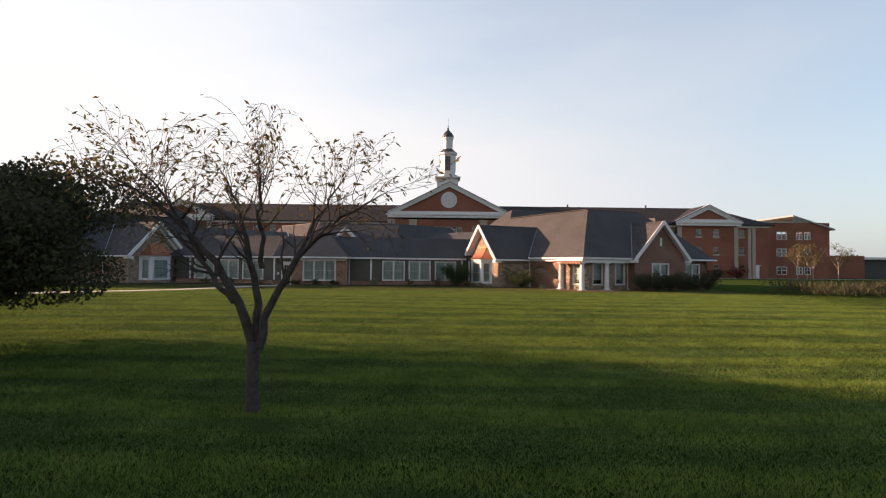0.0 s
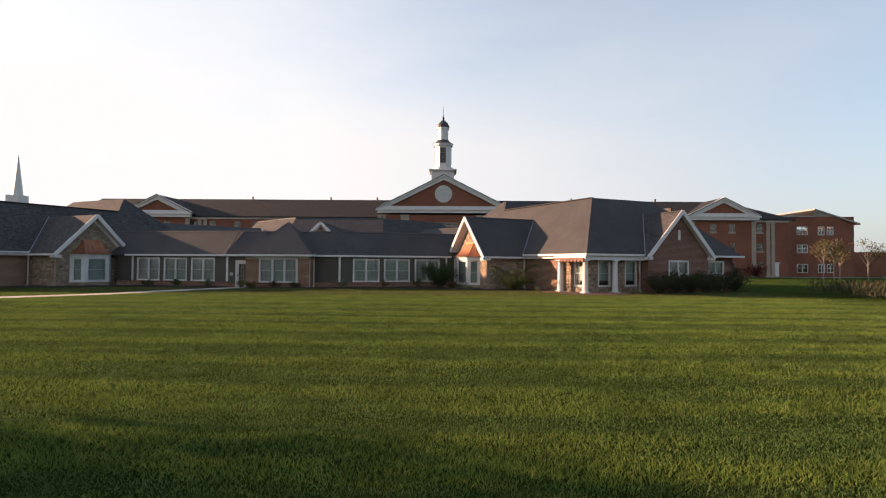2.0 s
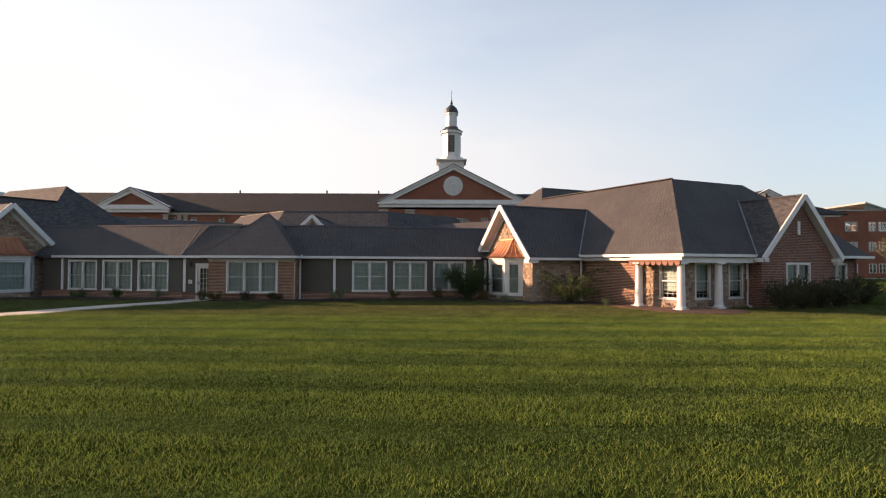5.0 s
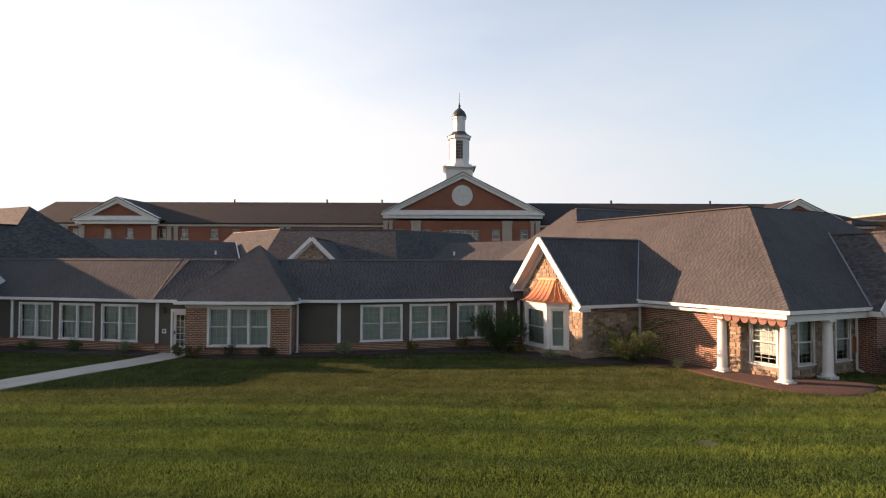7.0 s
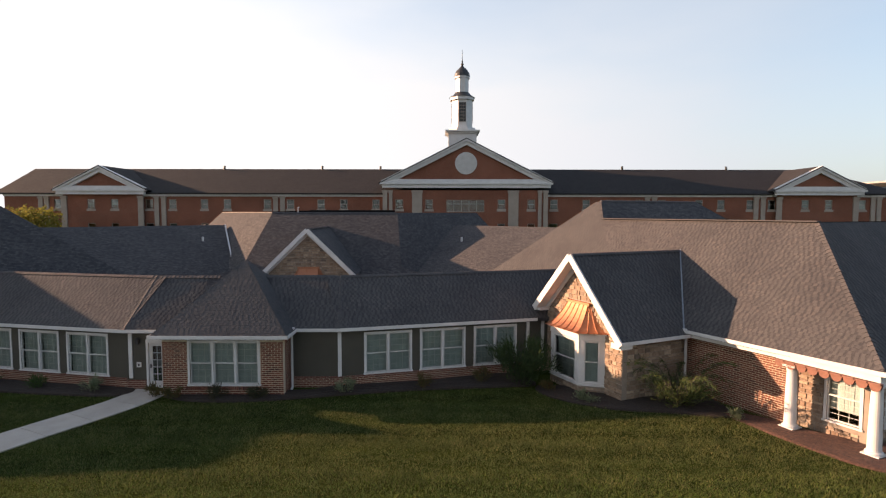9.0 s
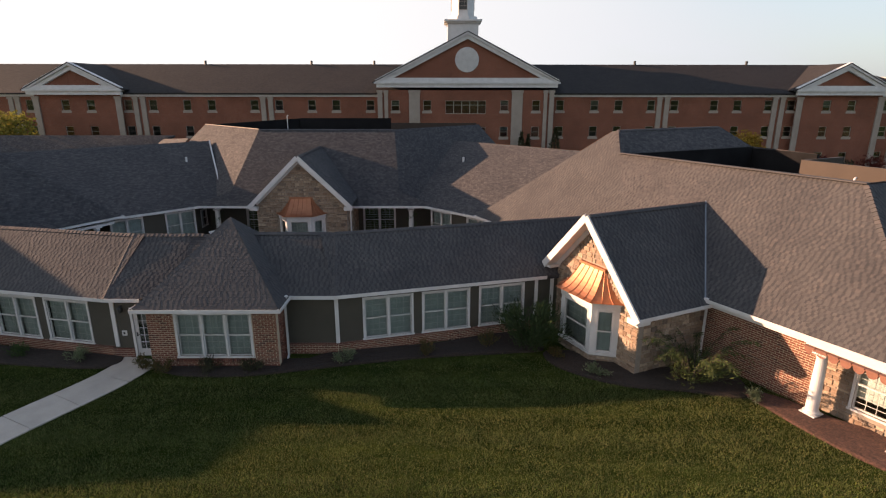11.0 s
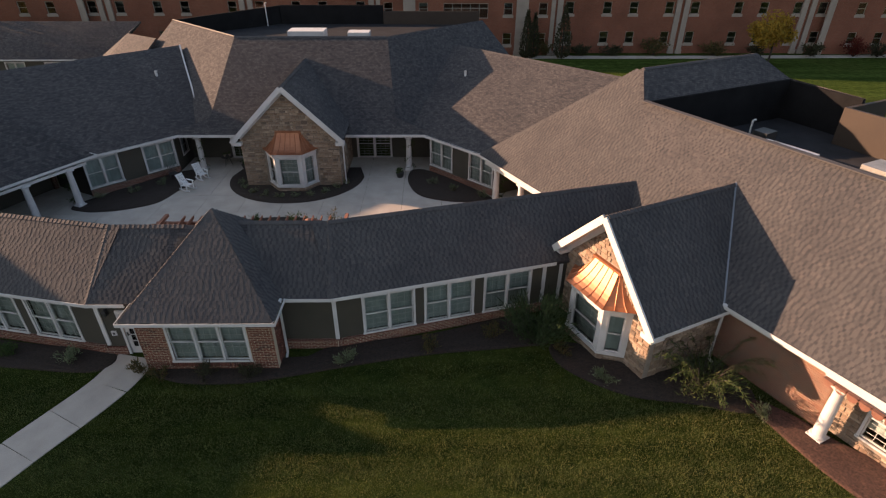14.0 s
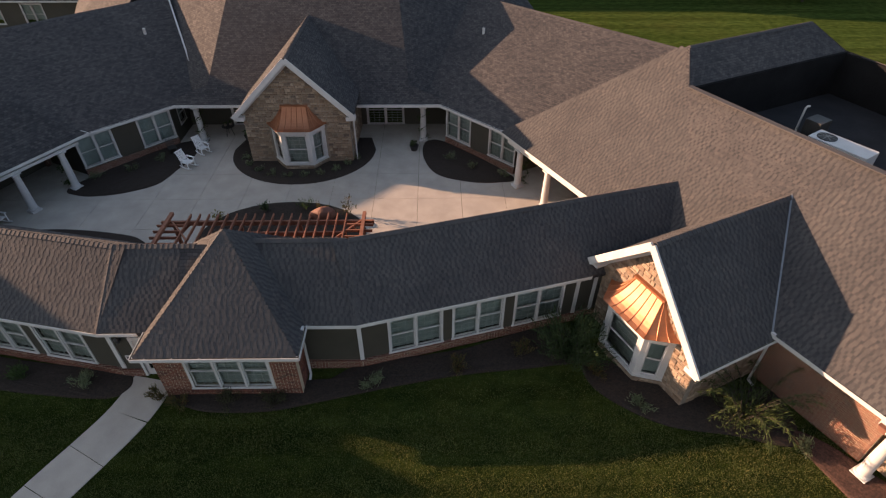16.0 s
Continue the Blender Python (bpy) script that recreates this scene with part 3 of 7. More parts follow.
def stones(m, length, z0, z1, parent, holes=(), peak=None, singles=0):
    """Random ashlar veneer in front of a wall face. peak: the width and height of a gable above z1."""
    verts, faces, made = [], [], 0
    z = z0
    top = z1 + (peak[1] if peak else 0)
    while z < top - 0.05:
        h = min(rng.choice((0.09, 0.12, 0.16, 0.21)), top - z)
        lo, hi = 0.0, length
        if peak and z + h / 2 > z1:
            k = (z + h - z1) / peak[1]
            ax = peak[2] if len(peak) > 2 else length / 2
            lo, hi = ax * k, length - (length - ax) * k
            if hi - lo < 0.1:
                break
        x = lo
        while x < hi - 0.02:
            w = min(rng.uniform(0.16, 0.48) * (1.0 if h < 0.2 else 0.9), hi - x)
            if hi - (x + w) < 0.12:
                w = hi - x
            spans = [(x, x + w)]
            for a, b, c, d in holes:
                if z + h > c + 0.02 and z < d - 0.02:
                    cut = []
                    for s0, s1 in spans:
                        if s1 <= a or s0 >= b:
                            cut.append((s0, s1))
                        else:
                            cut += [q for q in ((s0, a), (b, s1)) if q[1] - q[0] > 0.03]
                    spans = cut
            for s0, s1 in spans:
                g, pr = 0.011, rng.uniform(0.02, 0.055)
                vs = [m @ Vector(p) for p in ((s0 + g, 0.004, z + g), (s1 - g, 0.004, z + g), (s1 - g, 0.004, z + h - g), (s0 + g, 0.004, z + h - g),
                      (s0 + g + 0.012, -pr, z + g + 0.012), (s1 - g - 0.012, -pr, z + g + 0.012), (s1 - g - 0.012, -pr * 0.8, z + h - g - 0.012), (s0 + g + 0.012, -pr * 0.8, z + h - g - 0.012))]
                fs = ((4, 5, 6, 7), (0, 1, 5, 4), (1, 2, 6, 5), (2, 3, 7, 6), (3, 0, 4, 7))
                if m.determinant() < 0:
                    fs = tuple(f[::-1] for f in fs)
                if made < singles:
                    STONE_BOXES.append((vs, fs, parent))
                    made += 1
                else:
                    k = len(verts)
                    verts.extend(vs), faces.extend(tuple(i + k for i in f) for f in fs)
            x += w
        z += h
    if verts:
        ob = raw("stone_veneer", verts, faces, STONE.m, parent)
        ob["kind"] = "stuff"


BRICK_BOXES = []
_bt = [(0, (0.095, 0.038, 0.029)), (0.25, (0.16, 0.061, 0.041)), (0.5, (0.128, 0.048, 0.034)), (0.75, (0.19, 0.08, 0.053)), (1, (0.066, 0.031, 0.026))]
BRICK = Mat("single_brick", 0.88, 0, 0.25)
BRICK.color(BRICK.mix(1.0, BRICK.ramp(BRICK.island(), _bt), BRICK.ramp(BRICK.noise(25, 3), [(0.3, (0.8, 0.8, 0.8)), (0.7, (1.15, 1.15, 1.15))]), "MULTIPLY")).bump(BRICK.noise(60, 3), 0.4, 0.005)
BRICK_ONE = Mat("single_brick_piece", 0.88, 0, 0.25)
BRICK_ONE.color(BRICK_ONE.mix(1.0, BRICK_ONE.ramp(BRICK_ONE.pick(), _bt), BRICK_ONE.ramp(BRICK_ONE.noise(25, 3), [(0.3, (0.8, 0.8, 0.8)), (0.7, (1.15, 1.15, 1.15))]), "MULTIPLY")).bump(BRICK_ONE.noise(60, 3), 0.4, 0.005)


def bricks(m, length, z0, z1, parent, holes=(), singles=0, w=0.26, h=0.088, gap=0.02, pr=0.012):
    """Running bond laid in front of a mortar wall, cut at the openings."""
    verts, faces, row, made = [], [], 0, 0
    fs = ((4, 5, 6, 7), (0, 1, 5, 4), (1, 2, 6, 5), (2, 3, 7, 6), (3, 0, 4, 7))
    if m.determinant() < 0:
        fs = tuple(f[::-1] for f in fs)
    z = z0
    while z + h <= z1 + 0.01:
        x = -w / 2 * (row % 2)
        while x < length:
            spans = [(max(x, 0), min(x + w, length))]
            for a, b, c, d in holes:
                if z + h > c + 0.01 and z < d - 0.01:
                    cut = []
                    for s0, s1 in spans:
                        cut += [(s0, s1)] if s1 <= a or s0 >= b else [q for q in ((s0, a), (b, s1)) if q[1] - q[0] > 0.03]
                    spans = cut
            for s0, s1 in spans:
                if s1 - s0 < 0.03:
                    continue
                p_, g_ = pr * rng.uniform(0.7, 1.2), gap / 2
                vs = [m @ Vector(v) for v in ((s0 + g_, 0.003, z + g_), (s1 - g_, 0.003, z + g_), (s1 - g_, 0.003, z + h - g_), (s0 + g_, 0.003, z + h - g_),
                      (s0 + g_ + 0.002, -p_, z + g_ + 0.002), (s1 - g_ - 0.002, -p_, z + g_ + 0.002), (s1 - g_ - 0.002, -p_, z + h - g_ - 0.002), (s0 + g_ + 0.002, -p_, z + h - g_ - 0.002))]
                if made < singles:
                    BRICK_BOXES.append((vs, fs, parent))
                    made += 1
                else:
                    k = len(verts)
                    verts.extend(vs), faces.extend(tuple(i + k for i in f) for f in fs)
            x += w
        z += h
        row += 1
    if verts:
        raw("brickwork", verts, faces, BRICK.m, parent)["kind"] = "stuff"


def bay(m, front=1.0, half=1.72, deep=0.85, grid=False):
    """A canted bay window with white posts, a stone plinth and a flared standing-seam copper roof. m: middle of the wall's face, x along it, y inwards."""
    plan = [(-half, 0), (-front, -deep), (front, -deep), (half, 0)]
    def ring(k, z):
        return [m @ Vector((x * k, y * k, z)) for x, y in plan]
    bm = bmesh.new()
    prism(bm, [(x * 1.0, y * 1.0) for x, y in plan], 0, 0.36)
    base = part("bay_plinth", bm, M_MORTAR, home, "stone plinth of the bay", m=m)
    for p, q in zip(plan, plan[1:]):
        mm, ln = along(p, q)
        stones(m @ mm, ln, 0, 0.34, base)
    bm = bmesh.new()
    prism(bm, [(x * 1.03, y * 1.03 - 0.02) for x, y in plan], 0.36, 0.44)
    prism(bm, [(x * 1.02, y * 1.02 - 0.01) for x, y in plan], 2.38, 2.62)
    prism(bm, [(x * 1.07, y * 1.07 - 0.05) for x, y in plan], 2.62, 2.70)
    for (x0, y0), (x1, y1) in zip(plan, plan[1:]):
        mm, ln = along((x0, y0), (x1, y1))
        for s in (0, ln):
            sg = 1 if s == 0 else -1
            box(bm, *sorted((s, s + sg * 0.2)), 0, 0.1, 0.44, 2.38, mm)
    body = part("bay_frame", bm, M_WHITE, home, "white painted bay window frame", m=m)
    for (x0, y0), (x1, y1), cols in zip(plan, plan[1:], (2, 3, 2)):
        mm, ln = along((x0, y0), (x1, y1))
        window(home, m @ mm @ Matrix.Translation((ln / 2, 0.02, 0.5)), ln - 0.5, 1.8, 1, cols if grid or cols == 3 else 1, 3 if grid or cols == 3 else 1, 1.0, 0.06)
    # the copper roof: a flared sheet, lofted from the eaves to its top
    bm = bmesh.new()
    eave = [(-half - 0.24, 0), (-front - 0.14, -deep - 0.25), (front + 0.14, -deep - 0.25), (half + 0.24, 0)]
    top = [(-0.78, 0), (-0.70, -0.12), (0.70, -0.12), (0.78, 0)]
    rings, steps = [], 7
    for i in range(steps + 1):
        k = i / steps
        z = 2.70 + 1.1 * k ** 1.45
        rings.append([bm.verts.new((a[0] + (b[0] - a[0]) * k ** 0.82, a[1] + (b[1] - a[1]) * k ** 0.82, z)) for a, b in zip(eave, top)])
    for r, s in zip(rings, rings[1:]):
        for j in range(3):
            bm.faces.new((r[j], r[j + 1], s[j + 1], s[j]))
    bm.faces.new(rings[-1])
    sheet = part("copper_roof", bm, M_COPPER, home, "flared standing-seam copper roof", m=m, fix=False)
    for j, seams in ((0, 3), (1, 5), (2, 3)):
        for s in range(seams + 1):
            f = s / seams
            pts = []
            for i in range(steps + 1):
                k = i / steps
                z = 2.71 + 1.1 * k ** 1.45
                e = [(a[0] + (b[0] - a[0]) * k ** 0.82, a[1] + (b[1] - a[1]) * k ** 0.82) for a, b in zip(eave, top)]
                pts.append((e[j][0] + (e[j + 1][0] - e[j][0]) * f, e[j][1] + (e[j + 1][1] - e[j][1]) * f, z + 0.01))
            bm = bmesh.new()
            tube(bm, pts, [0.016] * len(pts), 4)
            part("standing_seam", bm, M_COPPER, sheet, m=m)
    bm = bmesh.new()
    box(bm, -0.8, 0.8, -0.16, 0.0, 3.78, 3.88)
    part("copper_cap", bm, M_COPPER, sheet, m=m)


def column(m, x, y, top=2.42, vine=False):
    bm = bmesh.new()
    prism(bm, [(x - 0.27, y - 0.27), (x + 0.27, y - 0.27), (x + 0.27, y + 0.27), (x - 0.27, y + 0.27)], 0, 0.14)
    prof = [(0.26, 0.14), (0.27, 0.17), (0.26, 0.21), (0.215, 0.24), (0.205, 0.3), (0.2, 0.9), (0.185, 1.6), (0.165, top - 0.22), (0.185, top - 0.2), (0.185, top - 0.17), (0.17, top - 0.15), (0.21, top - 0.09), (0.215, top - 0.07)]
    turned(bm, x, y, prof)
    prism(bm, [(x - 0.23, y - 0.23), (x + 0.23, y - 0.23), (x + 0.23, y + 0.23), (x - 0.23, y + 0.23)], top - 0.07, top)
    return part("column", bm, M_WHITE, home, "white round porch column on a square plinth", m=m)


def simple_wall(p, q, z0, z1, material, m, holes=(), thick=0.25, label="", name="wall"):
    mm, ln = along(p, q)
    mm = m @ mm
    return part(name, wall_bm(ln, z0, z1, thick, holes), material, home, label, m=mm), mm, ln


def downpipe(m, x, y, z=2.6):
    bm = bmesh.new()
    box(bm, x - 0.04, x + 0.04, y - 0.035, y + 0.035, 0.12, z)
    bar(bm, (x, y, 0.15), (x, y - 0.25, 0.05), 0.08, 0.07)
    box(bm, x - 0.12, x + 0.12, y - 0.1, y + 0.08, z, z + 0.22)
    return part("downpipe", bm, M_WHITE, home, "white downpipe with a collector head", m=m)


# front corridor: one straight middle, then a bend on each side
TANC = math.tan(radians(40.0))
HALFC = 2.5
RIDGEC = EAVE + HALFC * TANC
CORR = {1: ((-6.95, 53.05), 15.6, 15.25), -1: ((-7.75, 52.75), 12.0, 15.3)}
CENTRE_EAVE = 52.92
for side, M in SIDES:
    (bx, by), ang, ln = CORR[side]
    d, nin = Vector((math.cos(radians(ang)), math.sin(radians(ang)), 0)), Vector((-math.sin(radians(ang)), math.cos(radians(ang)), 0))
    b0 = Vector((bx, by, EAVE))
    c0 = Vector((AX, by, EAVE))
    hb = Vector((-math.tan(radians(ang / 2)) * HALFC, HALFC, HALFC * TANC))
    r1, r0 = b0 + hb, c0 + Vector((0, HALFC, HALFC * TANC))
    e2 = b0 + d * ln
    r2 = e2 + nin * HALFC + Vector((0, 0, HALFC * TANC))
    k1, k0, k2 = b0 + Vector((hb.x * 2, hb.y * 2, 0)), c0 + Vector((0, 2 * HALFC, 0)), e2 + nin * 2 * HALFC
    sheet = roof("corridor_roof", [(c0, b0, r1, r0), (b0, e2, r2, r1), (k0, r0, r1, k1), (k1, r1, r2, k2)], m=M)
    gutter([c0 + Vector((2.9, 0, 0)), b0, b0 + d * (9.6)], M)
    slope = Vector((0, math.cos(radians(40)), math.sin(radians(40))))
    slope2 = Vector((nin.x * slope.y, nin.y * slope.y, slope.z))
    L = HALFC / math.cos(radians(40))
    hipx = hb.x / L
    tr = lambda v, w=0: (M @ v.to_4d().to_3d()) if not w else (M.to_3x3() @ v)
    up = Vector((0, 0, 0.004))
    list(shingles((tr(c0 + up), tr(d * 0 + Vector((1, 0, 0)), 1), tr(slope, 1)), lambda v, a=bx - AX, h=hipx: None if v > L else (1.5, a + h * v), parent=sheet))
    list(shingles((tr(b0 + up), tr(d, 1), tr(slope2, 1)), lambda v, a=ln, h=hipx: None if v > L else (h * v * math.cos(radians(ang)), a), parent=sheet))
    caps([tr(p) for p in (r0 + Vector((1.0, 0, 0)), r1, r2)], sheet)
    caps([tr(b0), tr(r1)], sheet, 0.14, 0.04, 0.17)
    # its wall: brick plinth, olive panels between white posts, paired windows
    w1 = Vector((bx, by + 0.22, 0))
    end = w1 + d * 10.6
    wins = [2.22, 4.84, 7.5] if side > 0 else [2.12, 4.78, 7.44]
    hole = [(c - 1.03, c + 1.03, 0.56, 2.36) for c in wins]
    _, wm_, wl_ = simple_wall(w1, end, 0.5, 2.6, M_SIDING, M, hole, 0.2)
    pw_, pm_, pl_ = simple_wall(w1 - nin * 0.05, end - nin * 0.05, 0, 0.42, M_BMORTAR, M, (), 0.25, "red brick plinth")
    bricks(pm_, pl_, 0.0, 0.42, pw_, h=0.084)
    bm = bmesh.new()
    box(bm, 0, 10.6, -0.1, 0.15, 0.42, 0.5)
    part("brick_ledge", bm, M_BRICK, home, "rowlock brick ledge", m=M @ along(w1, end)[0])
    for c in wins:
        window(home, wm_ @ Matrix.Translation((c, 0, 0.56)), 2.06, 1.8, 2, 3, 3, 1.0)
    posts = [0.0, 9.2, 10.0] if side > 0 else [9.0]
    for c in posts:
        bm = bmesh.new()
        box(bm, c - 0.08, c + 0.08, -0.05, 0.08, 0.5, 2.6)
        part("white_post", bm, M_WHITE, home, m=wm_)
    p0 = (AX + 2.3, by + 0.22)
    hole = [(0.14, 1.08, 0.0, 2.12)] if side < 0 else []
    _, cm_, cl_ = simple_wall(p0, (bx, by + 0.22), 0.5 if side > 0 else 0.0, 2.6, M_SIDING, M, hole, 0.2)
    if side > 0:
        pw_, pm_, pl_ = simple_wall((p0[0], by + 0.17), (bx, by + 0.17), 0, 0.42, M_BMORTAR, M, (), 0.25, "red brick plinth")
        bricks(pm_, pl_, 0.0, 0.42, pw_, h=0.084)
        bm = bmesh.new()
        box(bm, 0, cl_, -0.1, 0.15, 0.42, 0.5)
        part("brick_ledge", bm, M_BRICK, home, m=cm_)
    else:
        bm = bmesh.new()
        box(bm, 1.18, cl_, -0.06, 0.0, 0, 0.42)
        part("wall_base", bm, M_BRICK, home, m=cm_)
    # courtyard side of the corridor
    simple_wall((AX, by + 2 * HALFC - 0.4), (k1.x, k1.y - 0.4), 0, 2.6, M_BRICK, M)
    simple_wall((k1.x, k1.y - 0.4), k2 - nin * 0.4, 0, 2.6, M_BRICK, M)

# the hipped brick box in the middle
BX0, BX1, BY = -14.6, -8.86, 51.55
apex = Vector((-11.76, 55.15, 5.62))
cor = [Vector((BX0, BY, EAVE)), Vector((BX1, BY, EAVE)), Vector((BX1, 57.95, EAVE)), Vector((BX0, 57.95, EAVE))]
boxroof = roof("box_roof", [(cor[i], cor[(i + 1) % 4], apex) for i in range(4)], label="hipped shingle roof")
gutter([cor[3], cor[0], cor[1], cor[2]])
caps([cor[0] + Vector((0.15, 0.15, 0.1)), apex], boxroof)
caps([cor[1] + Vector((-0.15, 0.15, 0.07)), apex - Vector((0, 0, 0.03))], boxroof, 0.15, 0.11)
BOX_PLANES = []
for i in (0, 1, 3):
    p, q = cor[i], cor[(i + 1) % 4]
    t = (q - p).normalized()
    foot = p + t * (apex - p).dot(t)
    v = (apex - foot).normalized()
    hgt, f0, f1 = (apex - foot).length, (foot - p).length, (q - p).length
    BOX_PLANES.append(((p + Vector((0, 0, 0.004)), t, v), lambda y, h=hgt, a=f0, b=f1: None if y > h - 0.1 else (a * y / h, b - (b - a) * y / h)))
for k in (1, 2):
    list(shingles(*BOX_PLANES[k], parent=boxroof))
hole = [(1.18, 4.1, 0.54, 2.36)]
bw, bm_, bl_ = simple_wall((-14.3, 51.97), (-9.12, 51.97), 0, 2.6, M_BMORTAR, Matrix.Identity(4), hole, label="red brick wall")
bricks(bm_, bl_, 0, 2.45, bw, [(1.07, 4.21, 0.45, 2.46)], 300)
window(home, bm_ @ Matrix.Translation((2.64, 0, 0.54)), 2.92, 1.82, 3, 3, 3, 1.0)
bm = bmesh.new()
box(bm, 1.02, 4.26, -0.05, 0.02, 0.30, 0.44)
sill = part("brick_sill", bm, M_BMORTAR, home, "rowlock brick sill", m=bm_)
for i in range(36):
    bm = bmesh.new()
    box(bm, 1.03 + i * 0.09, 1.096 + i * 0.09, -0.09, -0.048, 0.31, 0.455)
    part("brick", bm, BRICK_ONE.m, sill, m=bm_)
for p, q in (((-9.12, 52.22), (-9.12, 53.6)), ((-14.3, 53.6), (-14.3, 52.22))):
    sw, sm, sl = simple_wall(p, q, 0, 2.6, M_BMORTAR, Matrix.Identity(4), label="red brick wall")
    bricks(sm, sl, 0, 2.55, sw)
bm = bmesh.new()
box(bm, -14.34, -9.08, 51.93, 52.1, 2.36 + 0.1, 2.6)
part("frieze_board", bm, M_WHITE, home)
downpipe(Matrix.Identity(4), -8.98, 52.85)

# wings on both sides: hipped blocks turned outwards, each with two stone or brick gables
TANR = 0.94
WEAVE = 2.85                       # the wings' eaves lie a little higher
def rl(x, y, z=WEAVE):
    return Vector((x, y, z))
for side, M in SIDES:
    W = M @ FR
    wide = 16.3
    TOP = 7.5 if side > 0 else 7.15
    run = (TOP - WEAVE) / TANR
    hi = 8.72
    back = 17.9
    yb = -7.1 + run
    def ex(y):                 # the long eave leans a little off the wing's axis
        return 0.38 - 0.065 * (min(y, 4) + 7.1) - 0.05 * max(y - 4, 0)
    hipx, topx, peakx = ex(yb) + (TOP - WEAVE) / 0.949, ex(10.3) + (TOP - WEAVE) / 0.971, 5.3
    left = [rl(ex(-7.1), -7.1), rl(hipx, yb, TOP), rl(topx, 10.3, TOP), rl(ex(4), 4)]
    left_back = [rl(ex(4), 4), rl(topx, 10.3, TOP), rl(peakx, 11.9, hi), rl(ex(back), back)]
    front = [rl(ex(-7.1), -7.1), rl(wide, -7.1), rl(wide - run, yb, TOP), rl(hipx, yb, TOP)]
    pz = WEAVE + 2.9 * TANR
    right = [rl(wide, -7.1), rl(wide, 6), rl(13.8, 6, pz), rl(13.8, -4.2, pz)]
    inner = [rl(topx, 10.3, TOP), rl(15.2, 10.3, TOP), rl(14.0, 11.9, hi), rl(peakx, 11.9, hi)]
    rear = [rl(ex(back), back), rl(peakx, 11.9, hi), rl(14.0, 11.9, hi), rl(20, back)]
    wing = roof("wing_roof", [left, left_back, front, right, inner, rear, [rl(wide, 6), rl(20, back), rl(14.0, 11.9, hi), rl(15.3, 10.3, TOP)], [rl(15.4, 6, TOP - 0.1), rl(wide, 6), rl(15.3, 10.3, TOP)], [rl(wide, -7.1), rl(13.8, -4.2, pz), rl(wide - run, yb, TOP)]], m=W, label="large hipped tan shingle roof")
    gutter([rl(2.5, back), rl(ex(back), back), rl(ex(4), 4), rl(ex(-7.1), -7.1), rl(wide, -7.1), rl(wide, 6)], W)
    # roof well with its black lining and brown panelled far wall
    bm = bmesh.new()
    prism(bm, [(hipx - 0.1, yb), (13.8, yb), (13.8, 6.0), (15.3, 6.0), (15.3, 10.4), (topx - 0.1, 10.4)], 5.0, 5.2)
    part("roof_well_floor", bm, M_ROOFFLOOR, home, "black flat roof membrane", m=W)
    for poly, z1 in (([(hipx, yb), (hipx + 0.15, yb), (topx + 0.15, 10.3), (topx, 10.3)], TOP + 0.03), ([(hipx + 0.15, yb), (wide - run, yb), (wide - run, yb + 0.15), (hipx + 0.15, yb + 0.15)], TOP + 0.03),
                     ([(topx + 0.15, 10.15), (15.2, 10.15), (15.2, 10.3), (topx + 0.15, 10.3)], TOP - 0.02), ([(15.2, 6.0), (15.35, 6.0), (15.35, 10.3), (15.2, 10.3)], TOP - 0.1)):
        bm = bmesh.new()
        prism(bm, poly, 5.2, z1)
        part("roof_well_wall", bm, M_MEMBRANE, home, "black lined parapet wall", m=W)
    for x0, x1, y0, y1, z1 in ((13.96, 17.5, 5.8, 6.0, TOP - 0.35), (13.78, 13.96, yb + 0.15, 6.0, TOP - 0.35)):
        bm = bmesh.new()
        box(bm, x0, x1, y0, y1, 5.2, z1)
        part("parapet_panel", bm, M_BROWNPANEL, home, "brown panelled parapet", m=W)
    bm = bmesh.new()
    bar(bm, (hipx, yb, TOP + 0.05), (topx, 10.3, TOP + 0.05), 0.3, 0.05)
    part("parapet_cap", bm, M_SHINGLE, home, m=W)
    # left gable, facing along -x of the wing
    gy, gh, gx, gz, gp = 3.37, 3.3, -3.84, 6.03, 1.02
    ge = gz - gh * gp
    hl = 2.68                  # its left slope stops short at the corridor
    gel = gz - hl * gp
    stop = (gz - WEAVE) / TANR + 0.4
    groof = roof("gable_roof", [[rl(gx, gy - gh, ge), rl(1.2, gy - gh, ge), rl(stop, gy, gz), rl(gx, gy, gz)], [rl(gx, gy, gz), rl(stop, gy, gz), rl(1.2, gy + hl, gel), rl(gx, gy + hl, gel)]], m=W, label="steep gable roof of tan shingles")
    rake(rl(gx - 0.03, gy - gh - 0.05, ge - 0.03), rl(gx - 0.03, gy, gz + 0.02), W), rake(rl(gx - 0.03, gy + hl + 0.05, gel - 0.03), rl(gx - 0.03, gy, gz + 0.02), W)
    gutter([rl(gx + 0.03, gy - gh, ge), rl(0, gy - gh, ge)], W)
    hw, hwl, fx = 2.87, 2.37, -3.3
    def gable_wall(p, q, zt, zp, m, thick=0.25, apex=None):
        mm, ln = along(p, q)
        bm = wall_bm(ln, 0, zt, thick)
        ax = apex or ln / 2
        a = [bm.verts.new(v) for v in ((0, 0, zt), (ln, 0, zt), (ax, 0, zp))]
        b = [bm.verts.new(v) for v in ((0, thick, zt), (ln, thick, zt), (ax, thick, zp))]
        bm.faces.new(a), bm.faces.new(b[::-1])
        for i in range(3):
            bm.faces.new((a[i], b[i], b[(i + 1) % 3], a[(i + 1) % 3]))
        return part("gable_wall", bm, M_MORTAR, home, "rough buff stone gable wall", m=m @ mm), m @ mm, ln
